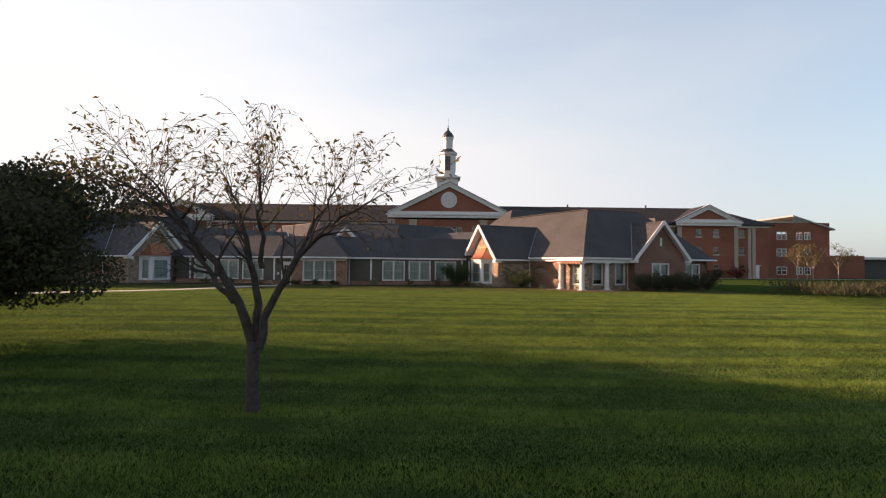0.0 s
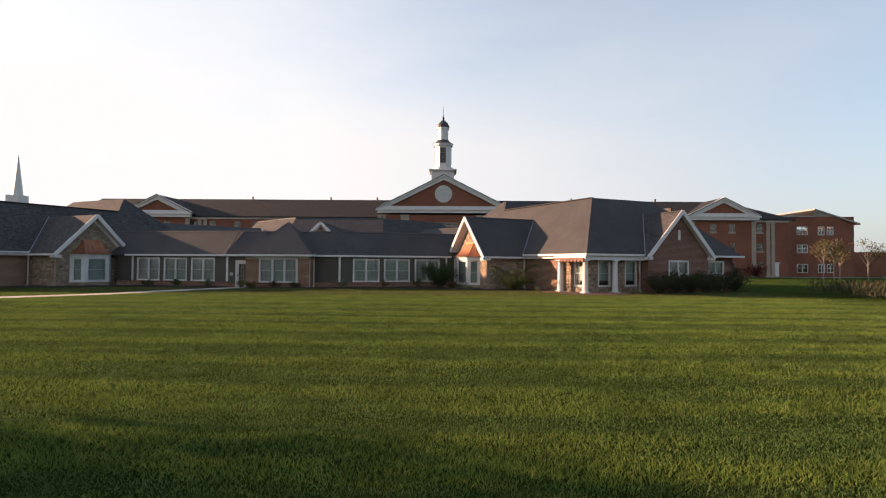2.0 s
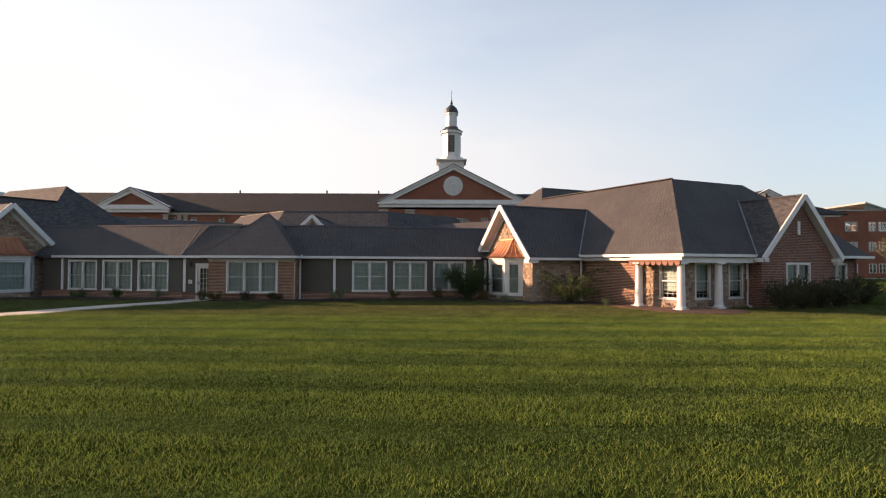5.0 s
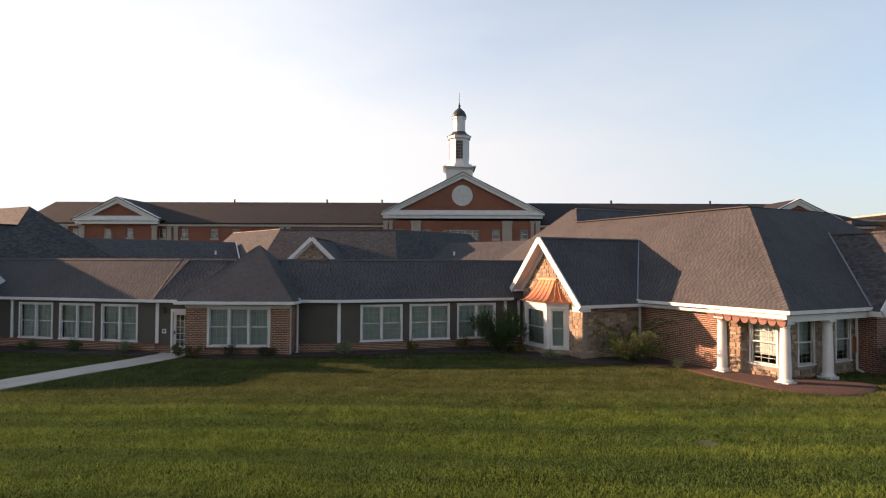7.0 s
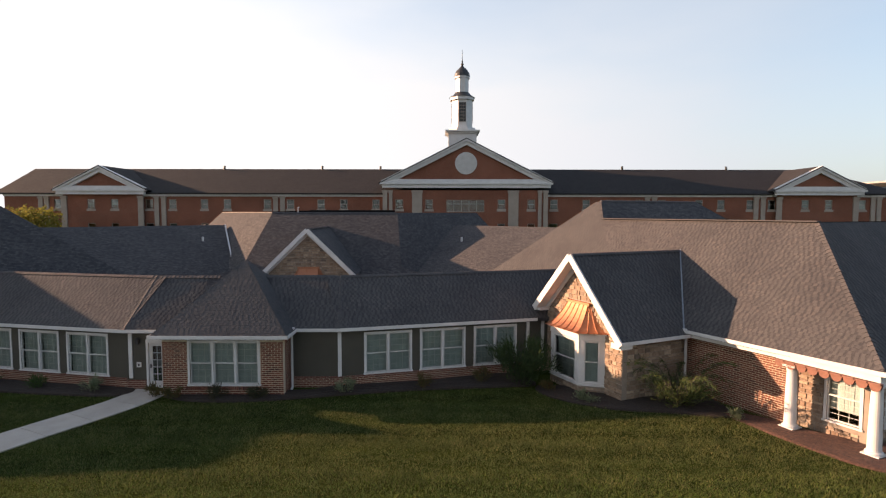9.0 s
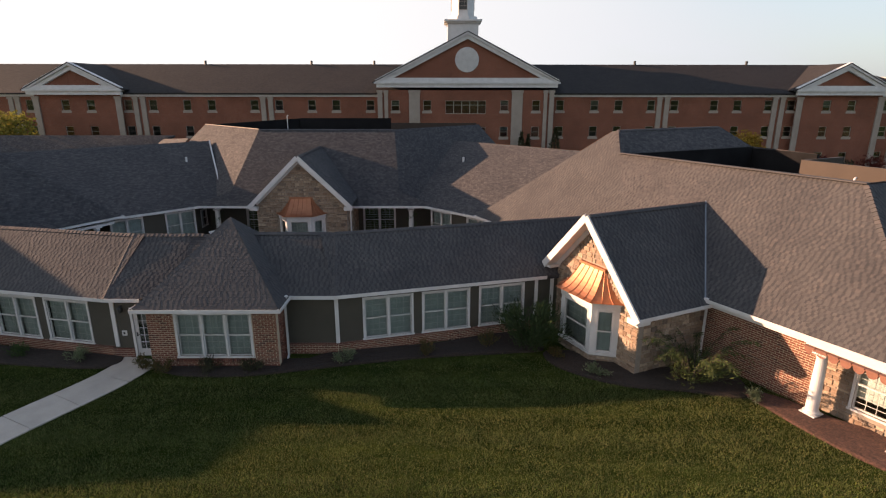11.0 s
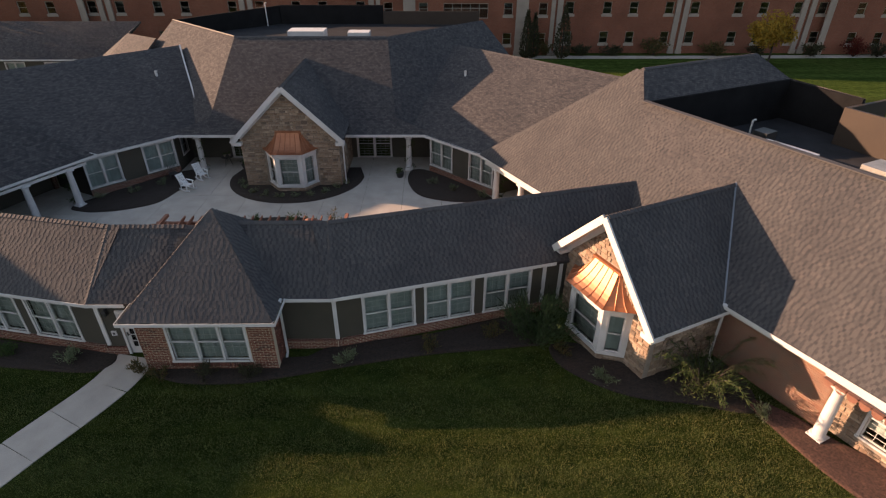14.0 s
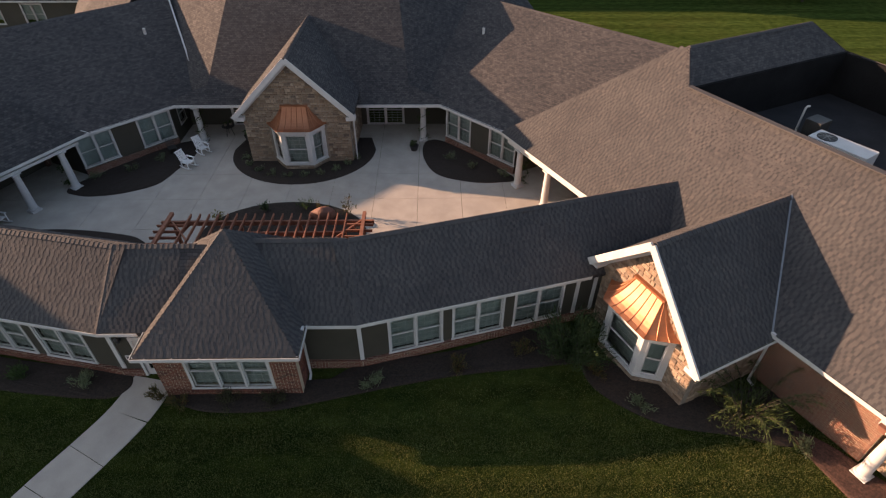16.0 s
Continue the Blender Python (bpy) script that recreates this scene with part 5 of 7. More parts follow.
def small_window(x, y, z, w=1.12, h=1.45):
    bm = wall_bm(w, 0, h, 0.08, [(0.07, w - 0.07, 0.07, h / 2 - 0.03), (0.07, w - 0.07, h / 2 + 0.03, h - 0.07)])
    win = part("window", bm, M_STUCCO, hall, m=Matrix.Translation((x - w / 2, y + 0.08, z)))
    bm = bmesh.new()
    box(bm, x - w / 2 - 0.12, x + w / 2 + 0.12, y - 0.05, y + 0.1, z - 0.32, z)
    part("window_sill", bm, M_STUCCO, win, "pale stone apron under the window")
    bm = bmesh.new()
    box(bm, x - w / 2, x + w / 2, y + 0.12, y + 0.125, z, z + h)
    part("pane", bm, M_GLASS, win).visible_shadow = False
    if g_blind.random() < 0.2:
        bm = bmesh.new()
        box(bm, x - w / 2 - 0.2, x + w / 2 + 0.2, y + 0.5, y + 0.52, z + h * g_blind.uniform(0.3, 0.75), z + h + 0.1)
        part("blind", bm, M_INSIDE, win)


def pilaster(x, y, w, z1=10.35, deep=0.2):
    bm = bmesh.new()
    box(bm, x - w / 2, x + w / 2, y - deep, y, 0, z1)
    box(bm, x - w / 2 - 0.08, x + w / 2 + 0.08, y - deep - 0.08, y, z1 - 0.35, z1)
    box(bm, x - w / 2 - 0.08, x + w / 2 + 0.08, y - deep - 0.08, y, 0, 0.5)
    part("pilaster", bm, M_STUCCO, hall, "pale rendered pilaster")


for s in (-1, 1):
    for b in BAYS[s]:
        for z in ROWZ:
            small_window(HC + s * b, HY, z)
    for b in (27.3, 28.35, OUTER[s] - 8.8, OUTER[s] - 7.75, OUTER[s] + 8.7, OUTER[s] + 9.6):
        pilaster(HC + s * b, HY, 0.66)


def pediment(cx, half, y, z0, z1, depth, name="pediment", circle=False, w0=0.0):
    bm = bmesh.new()
    vs = [(cx - half, z0), (cx + half, z0), (cx, z1)]
    f = [bm.verts.new((x, y + 0.5, z)) for x, z in vs]
    b = [bm.verts.new((x, y + 0.8, z)) for x, z in vs]
    bm.faces.new(f), bm.faces.new(b[::-1])
    for i in range(3):
        bm.faces.new((f[i], b[i], b[(i + 1) % 3], f[(i + 1) % 3]))
    ped = part(name, bm, M_HALLBRICK, hall, "brick pediment framed in white")
    for s in (-1, 1):
        for o, ya, za, zb, w_, h_ in ((0.5, 0.2, -0.05, 0.48, 0.7, 0.4), (0.1, 0.35, -0.28, 0.02, 0.5, 0.62)):
            bm = bmesh.new()
            bar(bm, (cx + s * (half + o), y + ya, z0 + za), (cx - s * 0.1, y + ya, z1 + zb), w_ + 0.01 * s, h_)
            part("raking_cornice", bm, M_WHITE, ped, "white raking cornice")
    for o, ya, yb_, za, zb in ((0.7, -0.2, 0.5, -0.35, -0.05), (0.4, 0.02, 0.55, -0.85, -0.35), (0, 0.02, 0.5, -0.05, 0.42)):
        bm = bmesh.new()
        box(bm, cx - half - o, cx + half + o, y + ya, y + yb_, z0 + za, z0 + zb)
        part("entablature", bm, M_WHITE, ped)
    t = 0.62
    for s in (-1, 1):
        bm = bmesh.new()
        slab(bm, [(cx + s * (half + 0.9), y - 0.2, z0 - 0.15), (cx, y - 0.2, z1 + t), (cx, y + depth, z1 + t), (cx + s * (half + 0.9), y + depth, z0 - 0.15)], 0.12)
        part("pediment_roof", bm, M_HALLROOF, ped)
    return ped


# middle front
CYF = 110.3
ch = [(HC + s * b + 11.5 - HC - 0.56, HC + s * b + 11.5 - HC + 0.56, z, z + 1.45) for s in (-1, 1) for b in (5.35, 9.75) for z in ROWZ]
cw = [(8.7, 14.3, z - 0.4, z + 1.4) for z in ROWZ[:2]]
mm, ln = along((HC - 11.5, CYF), (HC + 11.5, CYF))
hpart("wall_middle", wall_bm(ln, 0, 11.2, 0.3, ch + cw), M_HALLBRICK, "orange brick wall", mm)
for s in (-1, 1):
    bm = bmesh.new()
    box(bm, HC + s * 11.35 - 0.15, HC + s * 11.35 + 0.15, CYF + 0.3, HY + 0.2, 0, 11.2)
    hpart("wall_return", bm, M_HALLBRICK)
for s in (-1, 1):
    for b in (5.35, 9.75):
        for z in ROWZ:
            small_window(HC + s * b, CYF, z)
    pilaster(HC + s * 7.1, CYF, 1.5, 11.2)
    pilaster(HC + s * 11.0, CYF, 0.5, 11.2), pilaster(HC + s * 11.85, CYF, 0.66, 11.2)
for z in ROWZ[:2]:
    x0, x1 = HC - 2.8, HC + 2.8
    bm = wall_bm(5.6, z - 0.4, z + 1.4, 0.1, [(1.12 * i + 0.05, 1.12 * i + 1.07, a, b) for i in range(5) for a, b in ((z - 0.32, z + 0.75), (z + 0.83, z + 1.32))])
    win = part("wide_window", bm, M_STUCCO, hall, "wide multi-light landing window", m=Matrix.Translation((x0, CYF + 0.06, 0)))
    bm = bmesh.new()
    box(bm, x0, x1, CYF + 0.11, CYF + 0.115, z - 0.4, z + 1.4)
    part("pane", bm, M_GLASS, win).visible_shadow = False
ped = pediment(HC + 0.15, 12.0, 109.9, 12.4, 18.2, 16)
bm = bmesh.new()
bmesh.ops.create_cone(bm, cap_ends=True, segments=40, radius1=1.62, radius2=1.62, depth=0.16, matrix=Matrix.Translation((1.1, 110.36, 15.17)) @ Matrix.Rotation(radians(90), 4, "X"))
disc = part("round_vent", bm, M_WHITE, ped, "white round louvred vent")
for i in range(-6, 7):
    bm = bmesh.new()
    h = math.sqrt(max(0, 1.5 ** 2 - (i * 0.22) ** 2))
    box(bm, 1.1 - h, 1.1 + h, 110.2, 110.26, 15.17 + i * 0.22 - 0.06, 15.17 + i * 0.22 + 0.06)
    part("louvre", bm, M_WHITE, disc)
for sgn in (-1, 1):
    c = HC + sgn * OUTER[sgn]
    pediment(c, 6.1, 110.2, 11.4, 14.2, 9)
    pilaster(c - 5.7, HY - 0.6, 0.8), pilaster(c + 5.7, HY - 0.6, 0.8)
    mm, ln = along((c - 5.9, HY - 0.6), (c + 5.9, HY - 0.6))
    hs = [(5.9 + b - 0.56, 5.9 + b + 0.56, z, z + 1.45) for b in (-1.75, 1.75) for z in ROWZ]
    hpart("wall_bay", wall_bm(ln, 0, 11.1, 0.3, hs), M_HALLBRICK, "orange brick wall", mm)
    for b in (-1.75, 1.75):
        for z in ROWZ:
            small_window(c + b, HY - 0.6, z)

# cupola
KX, KY = 0.85, 121.0
def octagon(r, k=8, a0=22.5):
    return [(KX + r * math.cos(radians(a0 + i * 360 / k)), KY + r * math.sin(radians(a0 + i * 360 / k))) for i in range(k)]
cup = empty("cupola", (KX, KY, 17), "white octagonal wooden cupola with a dark bell roof")
cup.parent = hall
cup.matrix_parent_inverse = Matrix.Translation(-Vector(hall.location))
def square(r):
    return [(KX - r, KY - r), (KX + r, KY - r), (KX + r, KY + r), (KX - r, KY + r)]
for nm, plan, z0, z1 in (("base", square(2.28), 15, 20.75), ("base_cornice", square(2.5), 20.75, 20.98), ("base_cornice", square(2.78), 20.98, 21.25), ("plinth", octagon(2.3), 21.25, 21.8), ("belfry", octagon(1.8), 21.8, 26.3),
                         ("belfry_cornice", octagon(2.1), 26.3, 26.8), ("lantern", octagon(1.12), 27.3, 29.9), ("lantern_cornice", octagon(1.3), 29.9, 30.2)):
    bm = bmesh.new()
    prism(bm, plan, z0, z1)
    part(nm, bm, M_WHITE, cup)
for nm, prof in (("lantern_base", [(2.15, 26.8), (1.7, 27.05), (1.35, 27.35), (1.2, 27.6)]), ("bell_roof", [(1.3, 30.2), (1.22, 30.7), (0.95, 31.2), (0.6, 31.55), (0.3, 31.8), (0.14, 32.0)]),
                 ("finial", [(0.1, 31.95), (0.24, 32.15), (0.24, 32.3), (0.08, 32.5), (0.14, 32.65), (0.05, 32.9), (0.03, 34.6)])):
    bm = bmesh.new()
    turned(bm, KX, KY, prof, 16)
    part(nm, bm, M_DARKMETAL, cup, "dark metal")
for i in range(4):
    a = radians(-90 + i * 90)
    mm = Matrix.Translation((KX, KY, 22.7)) @ Matrix.Rotation(a + radians(90), 4, "Z") @ Matrix.Translation((0, -1.8 * math.cos(radians(22.5)) - 0.01, 0))
    bm = bmesh.new()
    box(bm, -0.56, 0.56, -0.02, 0.04, 0, 3.1)
    pn = part("louvre_opening", bm, M_DARKMETAL, cup, "dark multi-pane opening", m=mm)
    bm = wall_bm(1.18, -0.03, 3.13, 0.04, [(0.05 + 0.37 * i, 0.02 + 0.37 * (i + 1), 0.03 + 0.517 * j, 0.497 + 0.517 * j) for i in range(3) for j in range(6)])
    bm.transform(Matrix.Translation((-0.59, -0.06, 0)))
    part("glazing_bar", bm, M_STUCCO, cup, m=mm)

bm = bmesh.new()
box(bm, 62.9, 64.1, HY - 0.12, HY - 0.004, 0.1, 2.6), box(bm, 62.7, 64.3, HY - 0.2, HY - 0.004, 2.6, 2.75)
hpart("service_door", bm, M_WHITE, "white service door with a flat hood")

# right-hand block of the hall
rb = empty("brick_block", (74, 124, 0), "three-storey brick block beside the hall with a tilted metal roof", "building")
bm = wall_bm(15.5, 0, 12.0, 0.3, [(x, x + w, z, z + 1.6) for x, w in ((4.1, 2.2), (8.3, 1.35), (10.05, 1.35)) for z in (0.9, 4.8, 8.4)])
mm, _ = along((67.5, 118), (83, 118))
part("wall_front", bm, M_HALLBRICK, rb, m=mm)
bm = bmesh.new()
box(bm, 67.5, 67.8, 118.3, 133, 0, 12), box(bm, 82.7, 83, 118.3, 133, 0, 10.4), box(bm, 67.8, 83, 132.7, 133, 0, 10.4)
part("wall_side", bm, M_HALLBRICK, rb)
bm = bmesh.new()
slab(bm, [(67.4, 117.7, 12.15), (75, 117.7, 12.15), (75, 133, 12.15), (67.4, 133, 12.15)], 0.25)
slab(bm, [(75, 117.6, 13.6), (84, 117.6, 10.7), (84, 133, 10.7), (75, 133, 13.6)], 0.3)
slab(bm, [(75, 117.8, 13.4), (80, 117.8, 12.0), (80, 118.0, 12.0), (75, 118, 12.0)], 0.02)
part("roof", bm, M_GREYMETAL, rb, "tilted grey metal roof")
for x, w in ((4.1, 2.2), (8.3, 1.35), (10.05, 1.35)):
    for z in (0.9, 4.8, 8.4):
        a, b = 67.5 + x, 67.5 + x + w
        bm = wall_bm(w, z - 0.1, z + 1.6, 0.13, [(p, q, u, v) for p, q in ((0.1, w / 2 - 0.06), (w / 2 + 0.06, w - 0.1)) for u, v in ((z, z + 0.75), (z + 0.83, z + 1.5))])
        win = part("window", bm, M_WHITE, rb, m=Matrix.Translation((a, 117.97, 0)))
        bm = bmesh.new()
        box(bm, a, b, 118.08, 118.085, z, z + 1.6)
        part("pane", bm, M_GLASS, win).visible_shadow = False
lowb = empty("low_building", (98, 132, 0), "low flat-roofed brick building with a white eave", "building")
bm = bmesh.new()
box(bm, 83.02, 96.6, 126, 140, 0, 5.2)
part("wall", bm, M_HALLBRICK, lowb)
bm = bmesh.new()
box(bm, 96.62, 116, 130, 140, 0, 4.4)
part("wing", bm, M_DARKMETAL, lowb)
bm = bmesh.new()
box(bm, 96.62, 117, 128.6, 141, 4.4, 4.95)
part("roof", bm, M_WHITE, lowb)
steeple = empty("church_steeple", (-142.6, 190, 0), "far white church steeple with a slender spire", "steeple")
bm = bmesh.new()
box(bm, -145.6, -139.6, 187, 193, 0, 19), box(bm, -144.8, -140.4, 187.8, 192.2, 19, 24)
part("tower", bm, M_WHITE, steeple)
bm = bmesh.new()
bmesh.ops.create_cone(bm, cap_ends=True, segments=8, radius1=1.7, radius2=0.06, depth=14, matrix=Matrix.Translation((-142.6, 190, 31)))
part("spire", bm, M_WHITE, steeple)

# ---- walks, beds and paving ----
def ribbon(line, width, z, name, material, label, joint=1.5, thick=0.1):
    """A paved walk along points, in separate slabs with open joints."""
    e = empty(name, (line[0][0], line[0][1], 0), label, "walk", kind="structure")
    pts = [Vector((p[0], p[1], 0)) for p in line]
    dense = []
    for i in range(len(pts) - 1):
        a, b, c, d = pts[max(i - 1, 0)], pts[i], pts[i + 1], pts[min(i + 2, len(pts) - 1)]
        for j in range(12):
            t = j / 12
            dense.append(0.5 * ((2 * b) + (c - a) * t + (2 * a - 5 * b + 4 * c - d) * t * t + (3 * b - a - 3 * c + d) * t ** 3))
    dense.append(pts[-1])
    acc, cut = 0.0, [dense[0]]
    runs = []
    for p, q in zip(dense, dense[1:]):
        acc += (q - p).length
        cut.append(q)
        if acc > joint:
            runs.append(cut)
            cut, acc = [q], 0.0
    if len(cut) > 1:
        runs.append(cut)
    for run in runs:
        bm = bmesh.new()
        lo, hi = [], []
        for i, p in enumerate(run):
            d = (run[min(i + 1, len(run) - 1)] - run[max(i - 1, 0)]).normalized()
            n = Vector((-d.y, d.x, 0)) * width / 2
            q = p + d * (0.01 if i == 0 else (-0.01 if i == len(run) - 1 else 0))
            lo.append((q - n)), hi.append((q + n))
        prism(bm, [(v.x, v.y) for v in lo] + [(v.x, v.y) for v in hi[::-1]], -thick, z)
        part("slab", bm, material, e)
    return e


WALK = [(-15.1, 52.75), (-15.55, 50.9), (-17.0, 48.05), (-18.0, 45.9), (-18.95, 43.2), (-21.0, 40.2), (-24.5, 36.6), (-29, 33)]
ribbon(WALK, 1.75, 0.035, "garden_walk", M_CONCRETE, "pale concrete walk curving from the door over the lawn")
ribbon([(2, 109.0), (20, 108.9), (43, 109.2), (66, 110.2), (90, 112)], 1.6, 0.04, "hall_walk", M_CONCRETE, "pale concrete walk along the brick hall", 3.0)


BEDS = []


def bed(name, poly, material, label, z=0.09):
    """A mulch bed, a low mound with a soft edge and lumps."""
    BEDS.append(np.array(poly))
    bm = bmesh.new()
    cx, cy = sum(p[0] for p in poly) / len(poly), sum(p[1] for p in poly) / len(poly)
    rings = []
    for k, h in ((1.0, 0.005), (0.985, z * 0.7), (0.93, z), (0.75, z * 1.15), (0.5, z * 1.2), (0.25, z * 1.1)):
        rings.append([bm.verts.new((cx + (p[0] - cx) * k, cy + (p[1] - cy) * k, h + (0.02 * noise.noise((p[0] * 3 * k, p[1] * 3 * k, 1)) if k < 1 else 0))) for p in poly])
    n = len(poly)
    for r, s in zip(rings, rings[1:]):
        for j in range(n):
            bm.faces.new((r[j], r[(j + 1) % n], s[(j + 1) % n], s[j]))
    bm.faces.new(rings[-1])
    return tagged(part(name, bm, material, None, fix=True), label, "flower bed", kind="structure")


def smooth_loop(pts, per=8):
    out = []
    n = len(pts)
    for i in range(n):
        a, b, c, d = (Vector((*pts[(i + k) % n], 0)) for k in (-1, 0, 1, 2))
        for j in range(per):
            t = j / per
            p = 0.5 * ((2 * b) + (c - a) * t + (2 * a - 5 * b + 4 * c - d) * t * t + (3 * b - a - 3 * c + d) * t ** 3)
            out.append((p.x, p.y))
    return out


def mirrored(pts):
    return [(2 * AX - x, y) for x, y in pts][::-1]


bed("front_bed", smooth_loop([(-14.2, 52.2), (-13.0, 51.3), (-10.5, 51.2), (-8.5, 51.6), (-6.0, 52.2), (-3.0, 52.8), (0.5, 53.2), (2.0, 53.6), (1.2, 55.4), (-3, 54.1), (-7, 53.4), (-9.0, 52.4)]), M_MULCH, "dark bark mulch bed along the corridor wall")
bed("front_bed", smooth_loop([(-16.2, 53.0), (-16.4, 51.9), (-19.5, 52.1), (-23.0, 52.6), (-26.0, 52.5), (-26.0, 54.5), (-20, 53.6)]), M_MULCH, "dark bark mulch bed along the corridor wall")
bay_bed = smooth_loop([(2.0, 53.4), (2.2, 52.0), (4.2, 50.5), (6.6, 50.0), (8.9, 49.6), (8.9, 52.0), (5.5, 51.6), (3.6, 53.2)])
corner_bed = smooth_loop([(8.6, 50.3), (9.1, 48.8), (10.0, 46.6), (11.2, 45.0), (13.2, 44.4), (15.0, 46.2), (11.7, 47.6), (9.9, 49.6)])
for flip in (False, True):
    bed("wing_bed", mirrored(bay_bed) if flip else bay_bed, M_MULCH, "dark bark mulch bed round the stone bay")
    bed("wing_bed", mirrored(corner_bed) if flip else corner_bed, M_MULCH_RED, "reddish bark mulch bed round the wing corner")

# courtyard paving: a sheet of concrete fields with open joints
court = empty("courtyard_paving", (AX, 65, 0), "pale jointed concrete paving of the enclosed courtyard", "paving", kind="structure")
court_x = [-32, -29, -26, -23, -20, -17.5, -15, -12.5, -10, -7.5, -5, -2.5, 0, 2.5, 5, 8]
court_y = [56.5, 59.5, 62.5, 65.3, 68, 71, 74.7]
for x0, x1 in zip(court_x, court_x[1:]):
    for y0, y1 in zip(court_y, court_y[1:]):
        bm = bmesh.new()
        box(bm, x0 + 0.008, x1 - 0.008, y0 + 0.008, y1 - 0.008, -0.1, 0.03)
        part("slab", bm, M_CONCRETE, court)
bed("courtyard_bed", [(-12.4 + 4.6 * math.cos(a), 71.0 + 4.2 * math.sin(a)) for a in np.linspace(math.pi, 2 * math.pi, 28)] + [(-8.2, 72.6), (-16.6, 72.6)], M_MULCH, "dark mulch bed round the central bay", 0.1)
side_bed = smooth_loop([(-4.6, 72.0), (-4.75, 70.0), (-3.9, 67.9), (-2.0, 67.0), (-0.3, 66.9), (0.8, 67.4), (-1.2, 69.9), (-3.4, 72.0)])
bed("courtyard_bed", side_bed, M_MULCH, "dark mulch bed under the courtyard windows", 0.1)
left_bed = smooth_loop([(-4.6, 72.0), (-4.75, 70.0), (-4.3, 68.6), (-3.75, 67.0), (-2.6, 66.2), (-1.3, 65.75), (0.3, 65.7), (1.3, 66.6), (-1.2, 69.9), (-3.4, 72.0)])
bed("courtyard_bed", mirrored(left_bed), M_MULCH, "dark mulch bed under the courtyard windows", 0.1)
bed("courtyard_bed", [(-12.0 + 4.4 * math.cos(a), 61.9 + 3.1 * math.sin(a)) for a in np.linspace(0, 2 * math.pi, 36, endpoint=False)], M_MULCH, "oval dark mulch bed behind the pergola", 0.1)
bed("courtyard_bed", smooth_loop([(-27.6, 60.9), (-26.9, 62.2), (-24.0, 62.55), (-21.0, 62.2), (-19.2, 61.6), (-18.4, 60.2), (-22, 58.8), (-26.5, 59.6)]), M_MULCH, "dark mulch bed against the corridor", 0.1)
# a flat disc stands in for a brown patch of bare soil
bm = bmesh.new()
bmesh.ops.create_cone(bm, cap_ends=True, segments=24, radius1=0.26, radius2=0.24, depth=0.03, matrix=Matrix.Translation((5.4, 39.2, 0.0)))
tagged(part("drain_cover", bm, M_DARKMETAL), "round dark disc standing for a bare soil patch in the lawn", "drain cover")

# ---- leaves and plants ----
nrg = np.random.default_rng(5)


def leaf_mesh(name, at, size, material, parent, aspect=0.5, way=None, droop=0.0, label=""):
    """Many small folded leaves at the given places, one mesh of stuff."""
    at = np.asarray(at, float)
    n = len(at)
    d = nrg.normal(size=(n, 3)) if way is None else np.asarray(way, float) + nrg.normal(size=(n, 3)) * 0.45
    d[:, 2] -= droop
    d /= np.linalg.norm(d, axis=1)[:, None] + 1e-9
    o = nrg.normal(size=(n, 3))
    w = np.cross(d, o)
    w /= np.linalg.norm(w, axis=1)[:, None] + 1e-9
    s = (size * nrg.uniform(0.6, 1.3, n))[:, None]
    tip, l, r = at + d * s, at + d * s * 0.45 + w * s * aspect / 2, at + d * s * 0.45 - w * s * aspect / 2
    v = np.stack([at, r, tip, l], 1).reshape(-1, 3)
    f = [(4 * i, 4 * i + 1, 4 * i + 2, 4 * i + 3) for i in range(n)]
    return raw(name, v, f, material, parent, label)


def blob_points(n, c, r, lumps=7, shell=0.35, seed=1):
    """Places in an uneven crown made of overlapping lumps."""
    g = np.random.default_rng(seed)
    c, r = np.array(c, float), np.array(r, float)
    cen = g.normal(size=(lumps, 3))
    cen = c + cen / np.linalg.norm(cen, axis=1)[:, None] * r * g.uniform(0.3, 0.72, (lumps, 1))
    k = g.integers(0, lumps, n)
    p = g.normal(size=(n, 3))
    p = p / np.linalg.norm(p, axis=1)[:, None] * (g.uniform(0, 1, (n, 1)) ** shell)
    return cen[k] + p * r * g.uniform(0.38, 0.55, (lumps, 1))[k]


def branch(bm, p, d, length, r, depth, g, tips, bend=0.25, up=0.12, twig=0.006, split=(2, 4), ztop=3.75):
    """A limb that bends, tapers and forks."""
    pts, rad = [p.copy()], [r]
    k = max(3, int(length / 0.22))
    q, e = p.copy(), d.copy()
    for i in range(k):
        e = (e + Vector((g.gauss(0, bend), g.gauss(0, bend), g.gauss(0, bend) + up)) * (1.0 / k ** 0.5) * 0.6).normalized()
        if q.z > ztop:
            e = (e - Vector((0, 0, (q.z - ztop) * 0.55))).normalized()
        q = q + e * length / k
        pts.append(q.copy()), rad.append(max(twig, r * (1 - 0.55 * (i + 1) / k)))
    tube(bm, pts, rad, 7 if r > 0.05 else (5 if r > 0.015 else 3), r > 0.03)
    if depth == 0:
        tips.extend((pts[j].copy(), e.copy()) for j in range(max(1, len(pts) // 2), len(pts)))
        return
    for _ in range(g.randint(*split)):
        j = g.randint(max(1, len(pts) // 3), len(pts) - 1)
        a = g.uniform(0, 2 * math.pi)
        side = e.orthogonal().normalized()
        side.rotate(Matrix.Rotation(a, 3, e))
        branch(bm, pts[j], (e + side * g.uniform(0.55, 1.1)).normalized(), length * g.uniform(0.5, 0.78), rad[j] * 0.68, depth - 1, g, tips, bend, up, twig, split, ztop)
    branch(bm, pts[-1], e, length * 0.62, rad[-1], depth - 1, g, tips, bend, up, twig, split, ztop)


